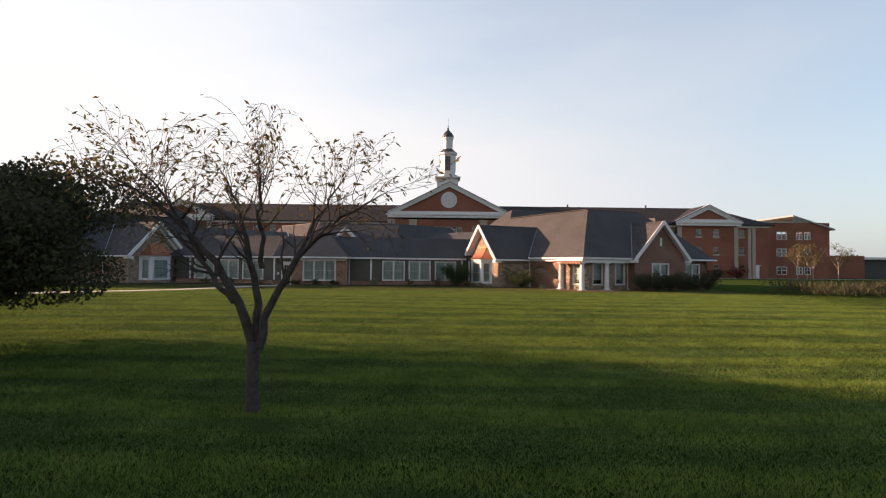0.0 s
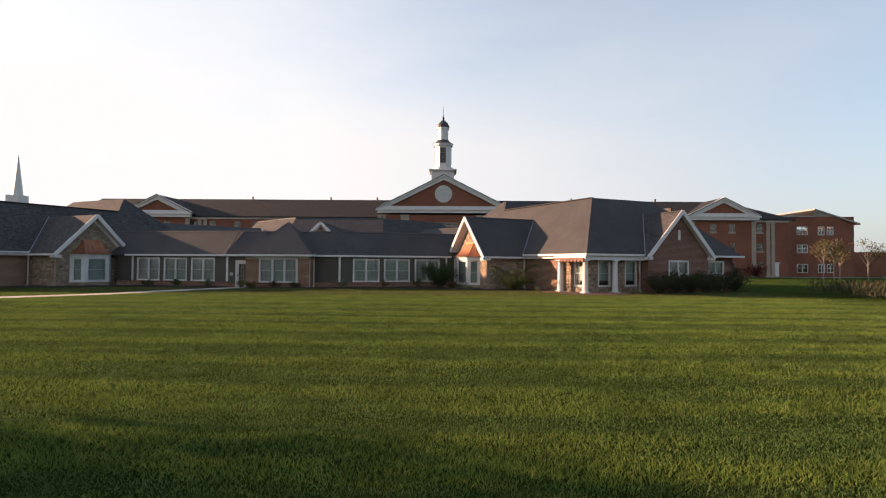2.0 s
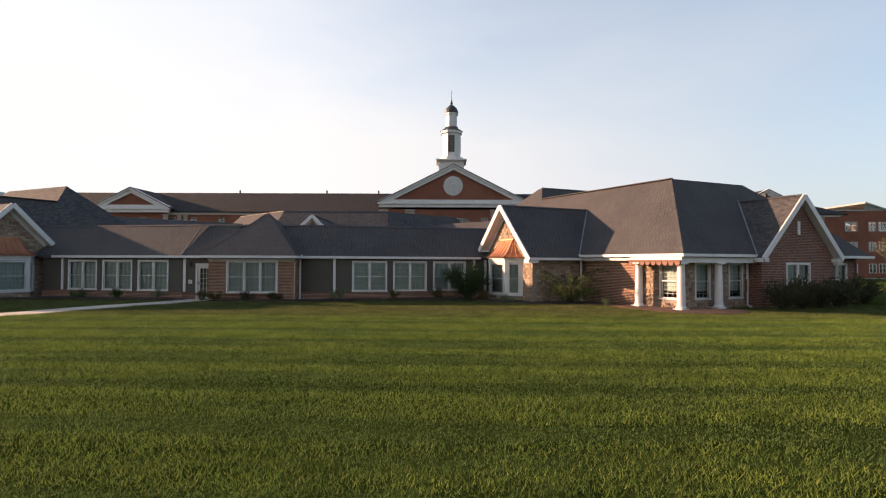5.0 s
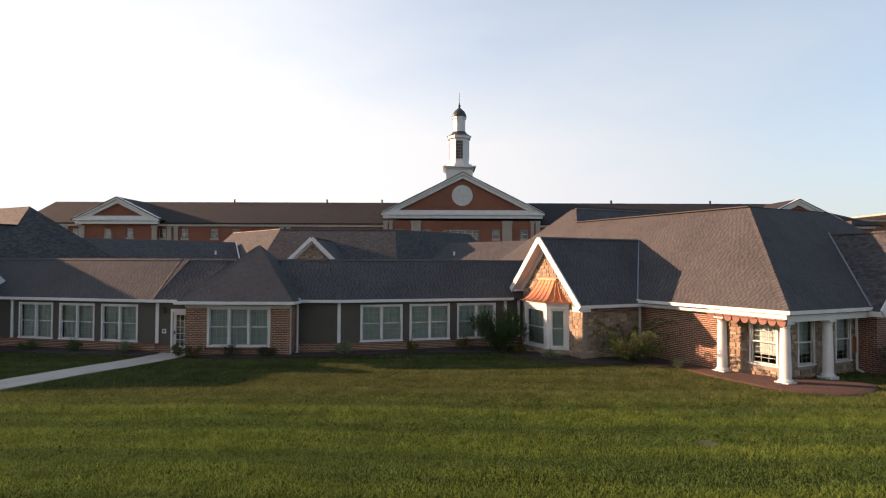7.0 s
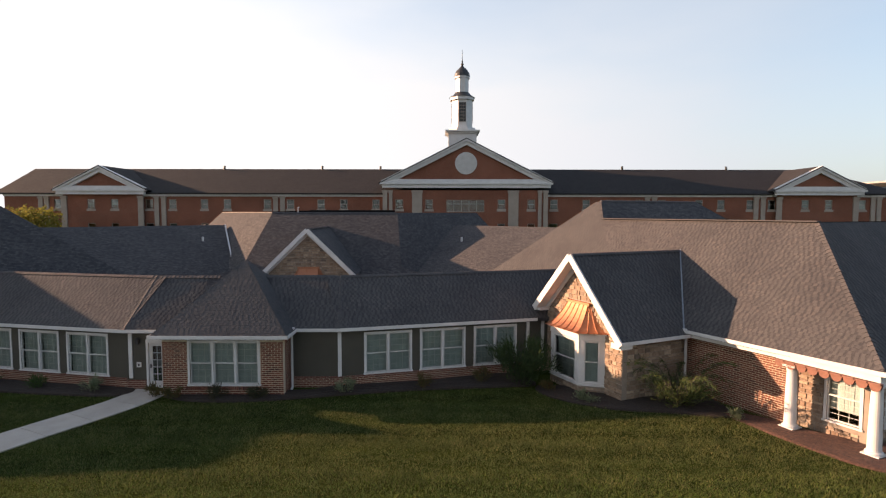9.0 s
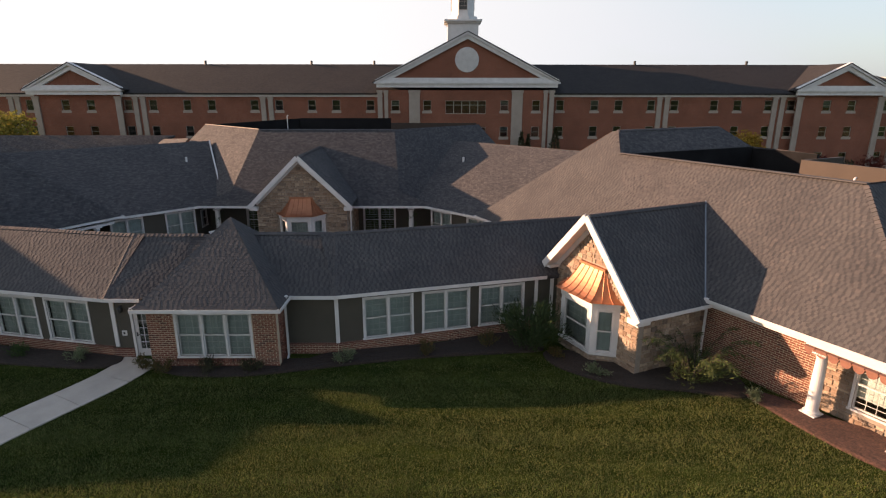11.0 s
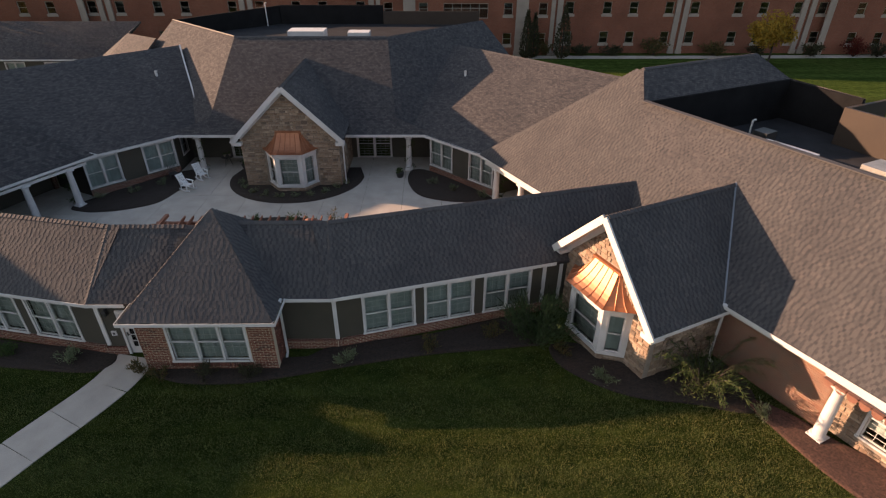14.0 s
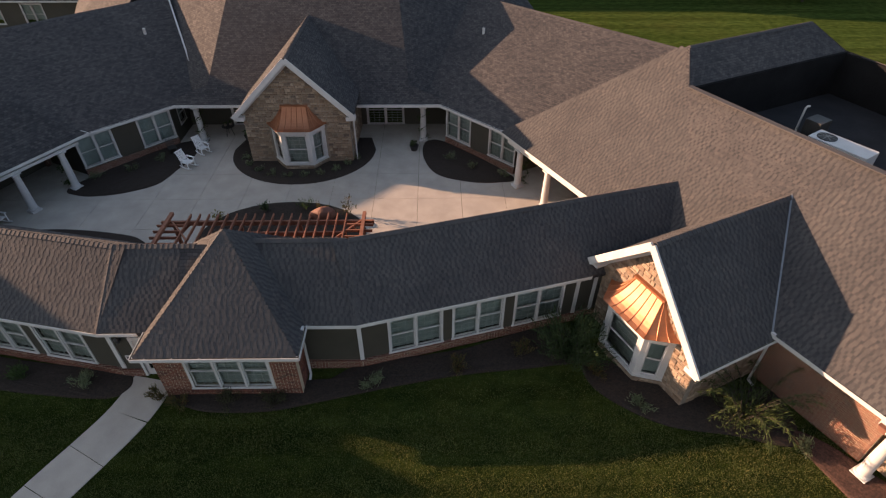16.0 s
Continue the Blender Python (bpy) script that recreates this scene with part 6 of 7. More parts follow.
# the thin, nearly bare tree on the lawn
g = random.Random(21)
base = Vector((-3.05, 8.95, 0))
tree = empty("lawn_tree", (-3.05, 8.95, -0.31), "small vase-shaped tree, nearly bare, with sparse late leaves", "tree")
bm = bmesh.new()
tube(bm, [base + Vector((0, 0, -0.36)), base + Vector((0.0, 0, -0.22)), base + Vector((-0.01, 0, 0.35)), base + Vector((0.0, 0, 0.82))], [0.15, 0.115, 0.1, 0.112], 12)
part("trunk", bm, M_BARK, tree, smooth=True)
tips = []
# each limb: start and end (out, back, height), and how far its middle bows up
for (x0, y0, z0), (x1, y1, z1), bow, r in (((0, 0, 0.72), (-2.4, -0.25, 3.55), 0.3, 0.08), ((-0.36, 0.05, 1.45), (-2.1, 0.8, 3.0), -0.1, 0.045), ((0.06, 0.05, 0.72), (-0.7, 0.35, 3.6), 0.3, 0.07),
                                            ((0.12, 0, 2.0), (0.2, -0.5, 3.7), 0.0, 0.04), ((0.1, -0.03, 0.72), (2.1, -0.3, 3.2), 0.42, 0.07), ((0.5, -0.05, 1.8), (1.3, 0.65, 3.55), 0.1, 0.042), ((-0.8, -0.05, 2.1), (-1.5, -0.7, 3.5), 0.1, 0.036)):
    bm = bmesh.new()
    a, e = base + Vector((x0, y0, z0)), base + Vector((x1, y1, z1))
    mid = (a + e) / 2 + Vector((-0.35 * (x1 - x0) * (1 if bow > 0.2 else 0.3), 0, bow))
    line, rad = [], []
    for k in range(15):
        t = k / 14
        line.append(a * (1 - t) ** 2 + mid * 2 * t * (1 - t) + e * t * t + Vector((g.gauss(0, 0.02), g.gauss(0, 0.02), g.gauss(0, 0.015))) * (1 if k else 0))
        rad.append(r * (1 - t) ** 0.8 + 0.006)
    tube(bm, line, rad, 8)
    for k in range(4, 15):
        if k > 4:
            d = (line[min(k + 1, 14)] - line[k - 1]).normalized()
            for _ in range(2 if k > 7 else 1):
                dd = (d * 0.9 + Vector((g.gauss(0, 0.55), g.gauss(0, 0.6), g.uniform(-0.25, 0.6)))).normalized()
                branch(bm, line[k], dd, g.uniform(0.4, 0.75), max(0.007, rad[k] * 0.5), 2, g, tips, 0.5, 0.02, 0.0034, (1, 3), 3.75)
    part("limb", bm, M_BARK, tree, fix=False)
g.shuffle(tips)
tp = sorted(tips, key=lambda t: -(t[0].z + 0.25 * (t[0] - base).length) + g.uniform(0, 1.6))
n = min(len(tp), 1700)
leaf_mesh("foliage", [t[0] + Vector((g.gauss(0, .03), g.gauss(0, .03), g.gauss(0, .03))) for t in tp[:n]], 0.105, M_LEAF_OLIVE, tree, 0.34, [t[1] for t in tp[:n]], 0.6)["kind"] = "stuff"


def leafy_tree(name, at, r, z0, z1, n, size, material, label, trunk_r=0.14, lumps=9, seed=1, bark=None, limbs=5, shell=0.35):
    x, y = at
    zg = float(lawn_z(y))
    t = empty(name, (x, y, zg), label, "tree")
    gg = random.Random(seed)
    zc = (z0 + z1) / 2
    bm = bmesh.new()
    tube(bm, [(x, y, zg - 0.05), (x, y, zg + 0.3), (x + 0.05, y, z0), (x, y + 0.05, zc)], [trunk_r * 1.3, trunk_r, trunk_r * 0.85, trunk_r * 0.5], 9)
    for i in range(limbs):
        a = i * 2.4 + gg.uniform(0, 0.6)
        s = Vector((x, y, z0 * 0.8 + (zc - z0 * 0.8) * gg.uniform(0.1, 0.8)))
        e = Vector((x + math.cos(a) * r * 0.7, y + math.sin(a) * r * 0.7, zc + gg.uniform(-0.1, 0.4) * (z1 - z0)))
        tube(bm, [s, s.lerp(e, 0.5) + Vector((0, 0, 0.1)), e], [trunk_r * 0.5, trunk_r * 0.3, trunk_r * 0.1], 6)
    part("trunk", bm, bark or M_BARK, t, fix=False)
    pts = blob_points(n, (x, y, zc), (r, r, (z1 - z0) / 2), lumps, shell, seed)
    ob = leaf_mesh("crown", pts, size, material, t, 0.6)
    ob["kind"] = "stuff"
    return t


leafy_tree("shade_tree", (-10.5, 12.8), 3.6, 1.15, 4.5, 65000, 0.115, M_LEAF_DARK, "dense dark tree with low-hanging foliage", 0.16, 16, 4)
# two more trees, out of view, added to cast the near lawn's shadow
leafy_tree("shade_tree", (-18.0, 12.5), 6.1, 0.9, 6.4, 60000, 0.22, M_LEAF_DARK, "dense dark tree with low-hanging foliage", 0.2, 16, 6)
leafy_tree("shade_tree", (-25.0, 9.0), 6.0, 1.0, 8.6, 30000, 0.26, M_LEAF_DARK, "dense dark tree with low-hanging foliage", 0.2, 16, 8)
leafy_tree("maple_tree", (37.8, 104.5), 3.0, 1.6, 6.6, 5000, 0.3, M_LEAF_YELLOW, "young maple in full yellow autumn leaf", 0.12, 10, 11)
leafy_tree("lime_tree", (-58.5, 101.0), 6.5, 2.0, 10.0, 6000, 0.42, M_LEAF_LIME, "broad yellow-green tree beside the brick hall", 0.25, 12, 12)
M_BIRCH = speckled("pale_birch_bark", (0.16, 0.13, 0.10), (0.36, 0.31, 0.26), 3, 0.8, 0.2, 25)
for i, (x, y, r, h) in enumerate(((61.4, 95.2, 2.6, 7.0), (63.3, 95.6, 2.4, 7.2), (65.6, 97.5, 2.6, 6.6), (69.0, 96.0, 3.0, 6.8))):
    leafy_tree("birch_tree", (x, y), r, 2.0, h, 620, 0.26, M_LEAF_OLIVE, "slender thin-leaved birch with a pale trunk", 0.08, 9, 30 + i, M_BIRCH, 9, 0.5)
for x, y, h, r in ((8.6, 108.3, 5.6, 0.75), (9.6, 108.6, 5.2, 0.65), (13.2, 108.2, 6.2, 1.0)):
    t = empty("conifer", (x, y, 0), "narrow dark columnar conifer by the brick hall", "conifer", "conifers by the hall")
    bm = bmesh.new()
    tube(bm, [(x, y, -0.05), (x, y, h * 0.7)], [0.1, 0.04], 7)
    part("trunk", bm, M_BARK, t)
    zz = nrg.uniform(0.02, 1, 1500) ** 1.3
    a = nrg.uniform(0, 2 * math.pi, 1500)
    rad = r * np.minimum(1, (1 - zz) * 1.6 + 0.03) * nrg.uniform(0.6, 1.05, 1500) * np.minimum(1, zz * 8 + 0.4)
    leaf_mesh("foliage", np.stack([x + rad * np.cos(a), y + rad * np.sin(a), zz * h], 1), 0.3, M_LEAF_DARK, t, 0.4, np.stack([np.cos(a) * 0.3, np.sin(a) * 0.3, np.ones(1500)], 1))["kind"] = "stuff"


def shrub(name, at, r, h, n, size, material, label, seed=1, category="shrub", arch=0.0, group="", aspect=0.5, z=0.05, whips=0):
    """A bush of many stems with leaves along them."""
    x, y = at
    t = empty(name, (x, y, z), label, category, group)
    gg = random.Random(seed)
    bm = bmesh.new()
    pts, way = [], []
    stems = max(7, int(16 * r))
    for i in range(stems):
        a, s = gg.uniform(0, 2 * math.pi), gg.uniform(0.25, 1.0)
        e = Vector((math.cos(a) * r * s, math.sin(a) * r * s, h * (1.05 - 0.45 * s) * gg.uniform(0.75, 1.1)))
        b = Vector((x + math.cos(a) * 0.06, y + math.sin(a) * 0.06, z - 0.02))
        mid = b + e * 0.55 + Vector((0, 0, h * (0.12 + arch)))
        end = b + e - Vector((0, 0, arch * h * 0.6))
        tube(bm, [b, mid, end], [0.014, 0.009, 0.003], 4, False)
        for _ in range(n // stems):
            k = gg.uniform(0.12, 1.0)
            p = b * (1 - k) ** 2 + mid * 2 * k * (1 - k) + end * k * k
            sp = 0.09 * r + 0.03
            pts.append(p + Vector((gg.gauss(0, sp), gg.gauss(0, sp), gg.gauss(0, sp)))), way.append((end - b).normalized() + Vector((0, 0, 0.2)))
    for i in range(whips):     # long bare shoots beyond the leafy mass
        a = 2.4 * i + gg.uniform(-0.3, 0.3)
        b = Vector((x, y, z))
        end = b + Vector((math.cos(a) * r * 1.45, math.sin(a) * r * 1.45, h * gg.uniform(0.5, 1.5)))
        mid = b + Vector((math.cos(a) * r * 0.6, math.sin(a) * r * 0.6, h * 1.5))
        line = [b * (1 - k) ** 2 + mid * 2 * k * (1 - k) + end * k * k for k in (0, 0.25, 0.5, 0.75, 1)]
        tube(bm, line, [0.014, 0.012, 0.01, 0.007, 0.003], 4, False)
        for _ in range(90):
            k = gg.uniform(0.35, 1.0)
            pts.append(b * (1 - k) ** 2 + mid * 2 * k * (1 - k) + end * k * k + Vector((gg.gauss(0, 0.03), gg.gauss(0, 0.03), gg.gauss(0, 0.03)))), way.append((end - mid).normalized())
    part("stem", bm, M_BARK, t, fix=False)["kind"] = "stuff"
    pts = [p if p.z > z else Vector((p.x, p.y, z + 0.03)) for p in pts]
    leaf_mesh("foliage", pts, size, material, t, aspect, way)["kind"] = "stuff"
    return t


shrub("feathery_shrub", (1.35, 53.4), 1.5, 2.5, 5600, 0.24, M_LEAF_DEEP, "dark feathery shrub in mulch by the bay window", 1, arch=0.1, aspect=0.14)
shrub("arching_shrub", (7.2, 50.6), 1.4, 1.45, 3000, 0.2, M_LEAF_SHRUB, "loose arching shrub with yellow-green leaves against brick", 2, arch=0.32, aspect=0.13, whips=15)
for x, y, r, h, m_, sd in ((-17.7, 52.35, 0.5, 0.6, M_LEAF_PALE, 3), (-20.25, 52.75, 0.5, 0.55, M_LEAF_GREEN, 4), (-6.5, 52.35, 0.45, 0.7, M_LEAF_PALE, 5), (-3.25, 53.05, 0.45, 0.6, M_LEAF_OLIVE, 6),
                           (-0.45, 53.75, 0.5, 0.65, M_LEAF_OLIVE, 7), (2.35, 52.75, 0.42, 0.4, M_LEAF_OLIVE, 8), (3.75, 51.3, 0.4, 0.42, M_LEAF_PALE, 9), (9.1, 49.35, 0.4, 0.35, M_LEAF_PALE, 10),
                           (-13.6, 51.5, 0.4, 0.5, M_LEAF_OLIVE, 12), (-11.9, 51.5, 0.5, 0.5, M_LEAF_DARK, 13), (-10.2, 51.5, 0.5, 0.45, M_LEAF_DARK, 14), (-23.0, 53.2, 0.5, 0.5, M_LEAF_GREEN, 15), (-14.6, 51.8, 0.3, 0.6, M_LEAF_OLIVE, 16)):
    shrub("bedding_plant", (x, y), r * 1.0, h * 1.1, 620, 0.13, m_, "low clump of strappy leaves in a mulch bed", sd, "plant", 0.15, "plants along the front beds", 0.22)
for i, a in enumerate(np.linspace(1.12 * math.pi, 1.88 * math.pi, 10)):
    shrub("clipped_shrub", (-12.4 + 3.75 * math.cos(a), 71.0 + 3.35 * math.sin(a)), 0.27, 0.36, 260, 0.07, M_LEAF_PALE, "small rounded pale green shrub in the bay bed", 50 + i, "shrub", 0.0, "shrubs round the central bay")
for x, y, h, m_, sd in ((-15.7, 63.1, 0.9, M_LEAF_LIME, 70), (-13.2, 64.0, 0.8, M_LEAF_GREEN, 71), (-11.2, 64.2, 0.7, M_LEAF_GREEN, 72), (-8.8, 63.6, 1.4, M_LEAF_OLIVE, 73), (-10.2, 63.9, 0.7, M_LEAF_OLIVE, 74)):
    shrub("courtyard_plant", (x, y), 0.4, h, 170, 0.13, m_, "upright leafy plant in the oval bed", sd, "plant", 0.05, "plants in the oval bed", 0.35)
for sx, sd in ((1, 80), (-1, 90)):
    f = (lambda x: x) if sx > 0 else (lambda x: 2 * AX - x)
    for k, (x, y) in enumerate(((-3.0, 69.6), (-1.6, 68.4), (0.1, 67.5))):
        shrub("bedding_plant", (f(x), y), 0.4, 0.5, 260, 0.1, M_LEAF_PALE, "low clump of strappy leaves in a mulch bed", sd + k, "plant", 0.1, "plants along the courtyard beds", 0.3)
for x, y, r, h, m_, sd in ((11.5, 110.0, 1.3, 1.6, M_LEAF_OLIVE, 100), (16.2, 109.9, 1.5, 1.2, M_LEAF_DARK, 101), (20.0, 110.0, 1.6, 1.1, M_LEAF_DARK, 102), (25.5, 109.9, 1.9, 2.3, M_LEAF_OLIVE, 103), (33.5, 110.0, 1.8, 1.6, M_LEAF_OLIVE, 104),
                           (39.0, 109.8, 1.4, 1.2, M_LEAF_DARK, 105), (46.0, 109.3, 1.6, 1.6, M_LEAF_DARK, 106), (51.5, 109.2, 1.7, 2.4, M_LEAF_RED, 107), (54.5, 109.0, 1.5, 1.8, M_LEAF_DARK, 109), (58.5, 109.0, 2.3, 2.6, M_LEAF_RED, 108)):
    shrub("foundation_shrub", (x, y), r, h, 900, 0.26, m_, "rounded dark red shrub by the brick hall" if m_ is M_LEAF_RED else "low dark shrub by the brick hall", sd, "shrub", 0.0, "shrubs along the hall")
for i, (x, y) in enumerate(((17.1, 46.9), (18.6, 47.6), (20.0, 48.3), (21.4, 49.0), (23.4, 51.2), (25.0, 51.9))):
    shrub("foundation_shrub", (x, y), 1.2, 1.6, 1500, 0.15, M_LEAF_DARK, "low dark shrub against the wing wall", 120 + i, "shrub", 0.05, "shrubs along the wing")
# tall reed bed on the lawn
pts, way = [], []
for _ in range(16000):
    x, y = g.uniform(28.5, 56), g.gauss(0, 2.6)
    px, py = x, 44.5 + y + (x - 30) * 0.06
    hh = g.uniform(0.05, 0.85)
    pts.append((px + g.gauss(0, 0.1), py, hh)), way.append((g.gauss(0, 0.3), g.gauss(0, 0.3), 1.0))
reed = empty("reed_bed", (33, 40.5, 0), "dark brown bed of tall dry grasses on the lawn", "tall grass", kind="stuff")
leaf_mesh("blades", pts, 0.42, M_LEAF_DARK, reed, 0.12, way)

# far belt of trees along the horizon
far = empty("tree_belt", (0, 420, 0), "far hazy belt of autumn trees", "woods", kind="stuff")
pts = []
for k in range(170):
    x = -620 + k * 8.0 + g.uniform(-3, 3)
    y = 400 + g.uniform(-40, 60)
    if -110 < x < 110 and y < 300:
        continue
    hgt = g.uniform(5, 11)
    p = blob_points(150, (x, y, hgt * 0.55), (6, 6, hgt * 0.5), 5, 0.4, k)
    pts.append(p)
leaf_mesh("crowns", np.concatenate(pts), 2.2, M_LEAF_OLIVE, far, 0.7)

# ---- things round the house ----
# glazed white door beside the brick box
dm = MIRROR @ along((AX + 2.3, 52.97), (-7.75, 52.97))[0]
door = empty("door_1", (-15.3, 53.0, 0), "white door with a many-paned glass light", "door", kind="structure")
bm = bmesh.new()
box(bm, 0.06, 0.16, -0.05, 0.12, 0.03, 2.2), box(bm, 1.06, 1.16, -0.05, 0.12, 0.03, 2.2), box(bm, 0.06, 1.16, -0.06, 0.12, 2.1, 2.25)
part("door_frame", bm, M_WHITE, door, m=dm)
bm = wall_bm(0.9, 0.04, 2.1, 0.05, [(0.14, 0.76, 0.35, 1.95)])
leafd = part("door_leaf", bm, M_WHITE, door, m=dm @ Matrix.Translation((0.16, 0.03, 0)))
bm = wall_bm(0.62, 0.35, 1.95, 0.022, [(0.206 * i + 0.012, 0.206 * i + 0.196, 0.35 + 0.32 * j + 0.012, 0.35 + 0.32 * j + 0.308) for i in range(3) for j in range(5)])
bm.transform(Matrix.Translation((0.14, 0.012, 0)))
part("glazing_bar", bm, M_WHITE, leafd, m=dm @ Matrix.Translation((0.16, 0.03, 0)))
bm = bmesh.new()
box(bm, 0.14, 0.76, 0.02, 0.025, 0.35, 1.95)
part("pane", bm, M_GLASS, leafd, m=dm @ Matrix.Translation((0.16, 0.03, 0))).visible_shadow = False
bm = bmesh.new()
box(bm, 0.80, 0.86, -0.02, 0.0, 0.95, 1.12), bar(bm, (0.83, -0.05, 1.05), (0.70, -0.05, 1.05), 0.02, 0.02), bar(bm, (0.83, 0, 1.05), (0.83, -0.05, 1.05), 0.02, 0.02)
part("door_handle", bm, M_DARKMETAL, leafd, "dark lever handle", m=dm @ Matrix.Translation((0.16, 0.03, 0)))
wmL = MIRROR @ along((AX + 2.3, 52.97), (-7.75, 52.97))[0]
lamp = empty("wall_lantern", tuple(wmL @ Vector((1.5, 0, 2.1))), "dark wall lantern beside the door", "wall lamp")
bm = bmesh.new()
box(bm, 1.44, 1.56, -0.03, 0, 2.05, 2.35), bar(bm, (1.5, -0.02, 2.3), (1.5, -0.12, 2.33), 0.03, 0.03)
part("bracket", bm, M_DARKMETAL, lamp, m=wmL)
bm = bmesh.new()
bmesh.ops.create_cone(bm, cap_ends=True, segments=6, radius1=0.06, radius2=0.09, depth=0.2, matrix=Matrix.Translation((1.5, -0.13, 2.16)))
bmesh.ops.create_cone(bm, cap_ends=True, segments=6, radius1=0.11, radius2=0.02, depth=0.08, matrix=Matrix.Translation((1.5, -0.13, 2.3)))
part("housing", bm, M_DARKMETAL, lamp, m=wmL)
reader = empty("entry_keypad", tuple(wmL @ Vector((1.5, 0, 1.1))), "small white entry panel with a dark key field", "keypad")
bm = bmesh.new()
box(bm, 1.4, 1.6, -0.04, 0, 1.0, 1.22)
part("plate", bm, M_WHITE, reader, m=wmL)
bm = bmesh.new()
box(bm, 1.46, 1.54, -0.052, -0.04, 1.06, 1.16)
part("key_field", bm, M_DARKMETAL, reader, m=wmL)
bm = bmesh.new()
box(bm, 1.78, 1.94, -0.05, 0.05, 0.5, 2.55)
part("white_post", bm, M_WHITE, home, m=wmL)

meter = FR @ Matrix.Translation((0.85, -6.35, 0))
fuse = empty("meter_box", tuple(meter @ Vector((5.1, 0, 1.2))), "dark red-brown service box on the stone wall", "service box")
bm = bmesh.new()
box(bm, 4.9, 5.3, -0.16, -0.03, 0.85, 1.55)
part("casing", bm, M_CEDAR, fuse, m=meter)
bm = bmesh.new()
box(bm, 4.94, 5.26, -0.175, -0.163, 0.9, 1.5)
part("lid", bm, M_CEDAR, fuse, m=meter)

# scalloped terracotta edge under the porch eaves
M_TERRA = speckled("terracotta_tile", (0.13, 0.055, 0.036), (0.20, 0.09, 0.06), 4, 0.7, 0.2, 40)
for side, M in SIDES:
    W = M @ FR
    val = empty("tile_valance", tuple(W @ Vector((0.3, -5.4, 2.3))), "row of brown scalloped tiles under the porch eave", "valance")
    for k in range(9):
        y0 = -3.75 - k * 0.385
        bm = bmesh.new()
        ring = [(0.04, y0, 2.55), (0.04, y0 - 0.365, 2.55), (0.04, y0 - 0.365, 2.46)] + [(0.04, y0 - 0.1825 - 0.17 * math.cos(math.pi * j / 6), 2.44 - 0.17 * math.sin(math.pi * j / 6)) for j in range(7)] + [(0.04, y0, 2.46)]
        f = [bm.verts.new(v) for v in ring]
        b = [bm.verts.new((v[0] + 0.1, v[1], v[2])) for v in ring]
        bm.faces.new(f), bm.faces.new(b[::-1])
        for i in range(11):
            bm.faces.new((f[i], b[i], b[(i + 1) % 11], f[(i + 1) % 11]))
        part("tile", bm, M_TERRA, val, m=W)
        bm = bmesh.new()
        bar(bm, (0.0, y0 - 0.01, 2.53), (0.0, y0 - 0.36, 2.53), 0.07, 0.05)
        part("tile_lip", bm, M_TERRA, val, m=W)

# pergola
perg = empty("pergola", (-11.9, 58.9, 0), "red-brown stained timber pergola in the courtyard", "pergola")
PX0, PX1, PY0, PY1 = -16.4, -7.35, 57.98, 60.0
for x in (PX0 + 0.1, -13.2, -10.4, PX1 - 0.1):
    for y in (PY0, PY1):
        bm = bmesh.new()
        box(bm, x - 0.07, x + 0.07, y - 0.07, y + 0.07, 0, 2.17)
        part("post", bm, M_CEDAR, perg)
for y in (PY0, PY1):
    bm = bmesh.new()
    box(bm, PX0 - 0.45, PX1 + 0.45, y - 0.06, y + 0.06, 2.17, 2.4)
    part("beam", bm, M_CEDAR, perg)
bm = bmesh.new()
box(bm, -13.3, PX1 - 0.75, 59.1, 59.2, 2.17, 2.39)
part("beam", bm, M_CEDAR, perg)
for i in range(18):
    x = PX0 + 0.85 + i * 0.432
    bm = bmesh.new()
    y0, y1 = 57.86, 60.4
    vs = [(y0, 2.47), (y0 + 0.15, 2.402), (y1 - 0.15, 2.402), (y1, 2.47), (y1, 2.55), (y0, 2.55)]
    a = [bm.verts.new((x - 0.025, y, z)) for y, z in vs]
    b = [bm.verts.new((x + 0.025, y, z)) for y, z in vs]
    bm.faces.new(a), bm.faces.new(b[::-1])
    for j in range(6):
        bm.faces.new((a[j], b[j], b[(j + 1) % 6], a[(j + 1) % 6]))
    part("rafter", bm, M_CEDAR, perg)
for x, s in ((PX0, 1), (PX1, -1)):
    for y in (PY0, PY1):
        bm = bmesh.new()
        bar(bm, (x + s * 0.1, y, 1.5), (x + s * 0.8, y, 2.17), 0.08, 0.08)
        part("brace", bm, M_CEDAR, perg)
    bm = bmesh.new()
    bar(bm, (x + s * 0.1, PY1 - 0.1, 2.46), (x + s * 1.25, PY0 + 0.5, 2.46), 0.08, 0.1)
    part("corner_brace", bm, M_CEDAR, perg)
    for y in (58.2, 58.65, 59.1, 59.55):
        bm = bmesh.new()
        box(bm, *sorted((x - s * 0.45, x + s * 0.8)), y - 0.03, y + 0.03, 2.402, 2.53)
        part("slat", bm, M_CEDAR, perg)
    bm = bmesh.new()
    box(bm, x - 0.08, x + 0.08, 57.86, 60.35, 2.535, 2.68)
    part("end_beam", bm, M_CEDAR, perg)
bm = bmesh.new()
bmesh.ops.create_icosphere(bm, subdivisions=3, radius=0.55, matrix=Matrix.Translation((-10.1, 63.4, 0.3)) @ Matrix.Diagonal((1.2, 0.8, 0.75, 1)))
for v in bm.verts:
    v.co += Vector((noise.noise(v.co * 2.1), noise.noise(v.co * 2.1 + Vector((5, 0, 0))), noise.noise(v.co * 2.1 + Vector((0, 7, 0))))) * 0.16
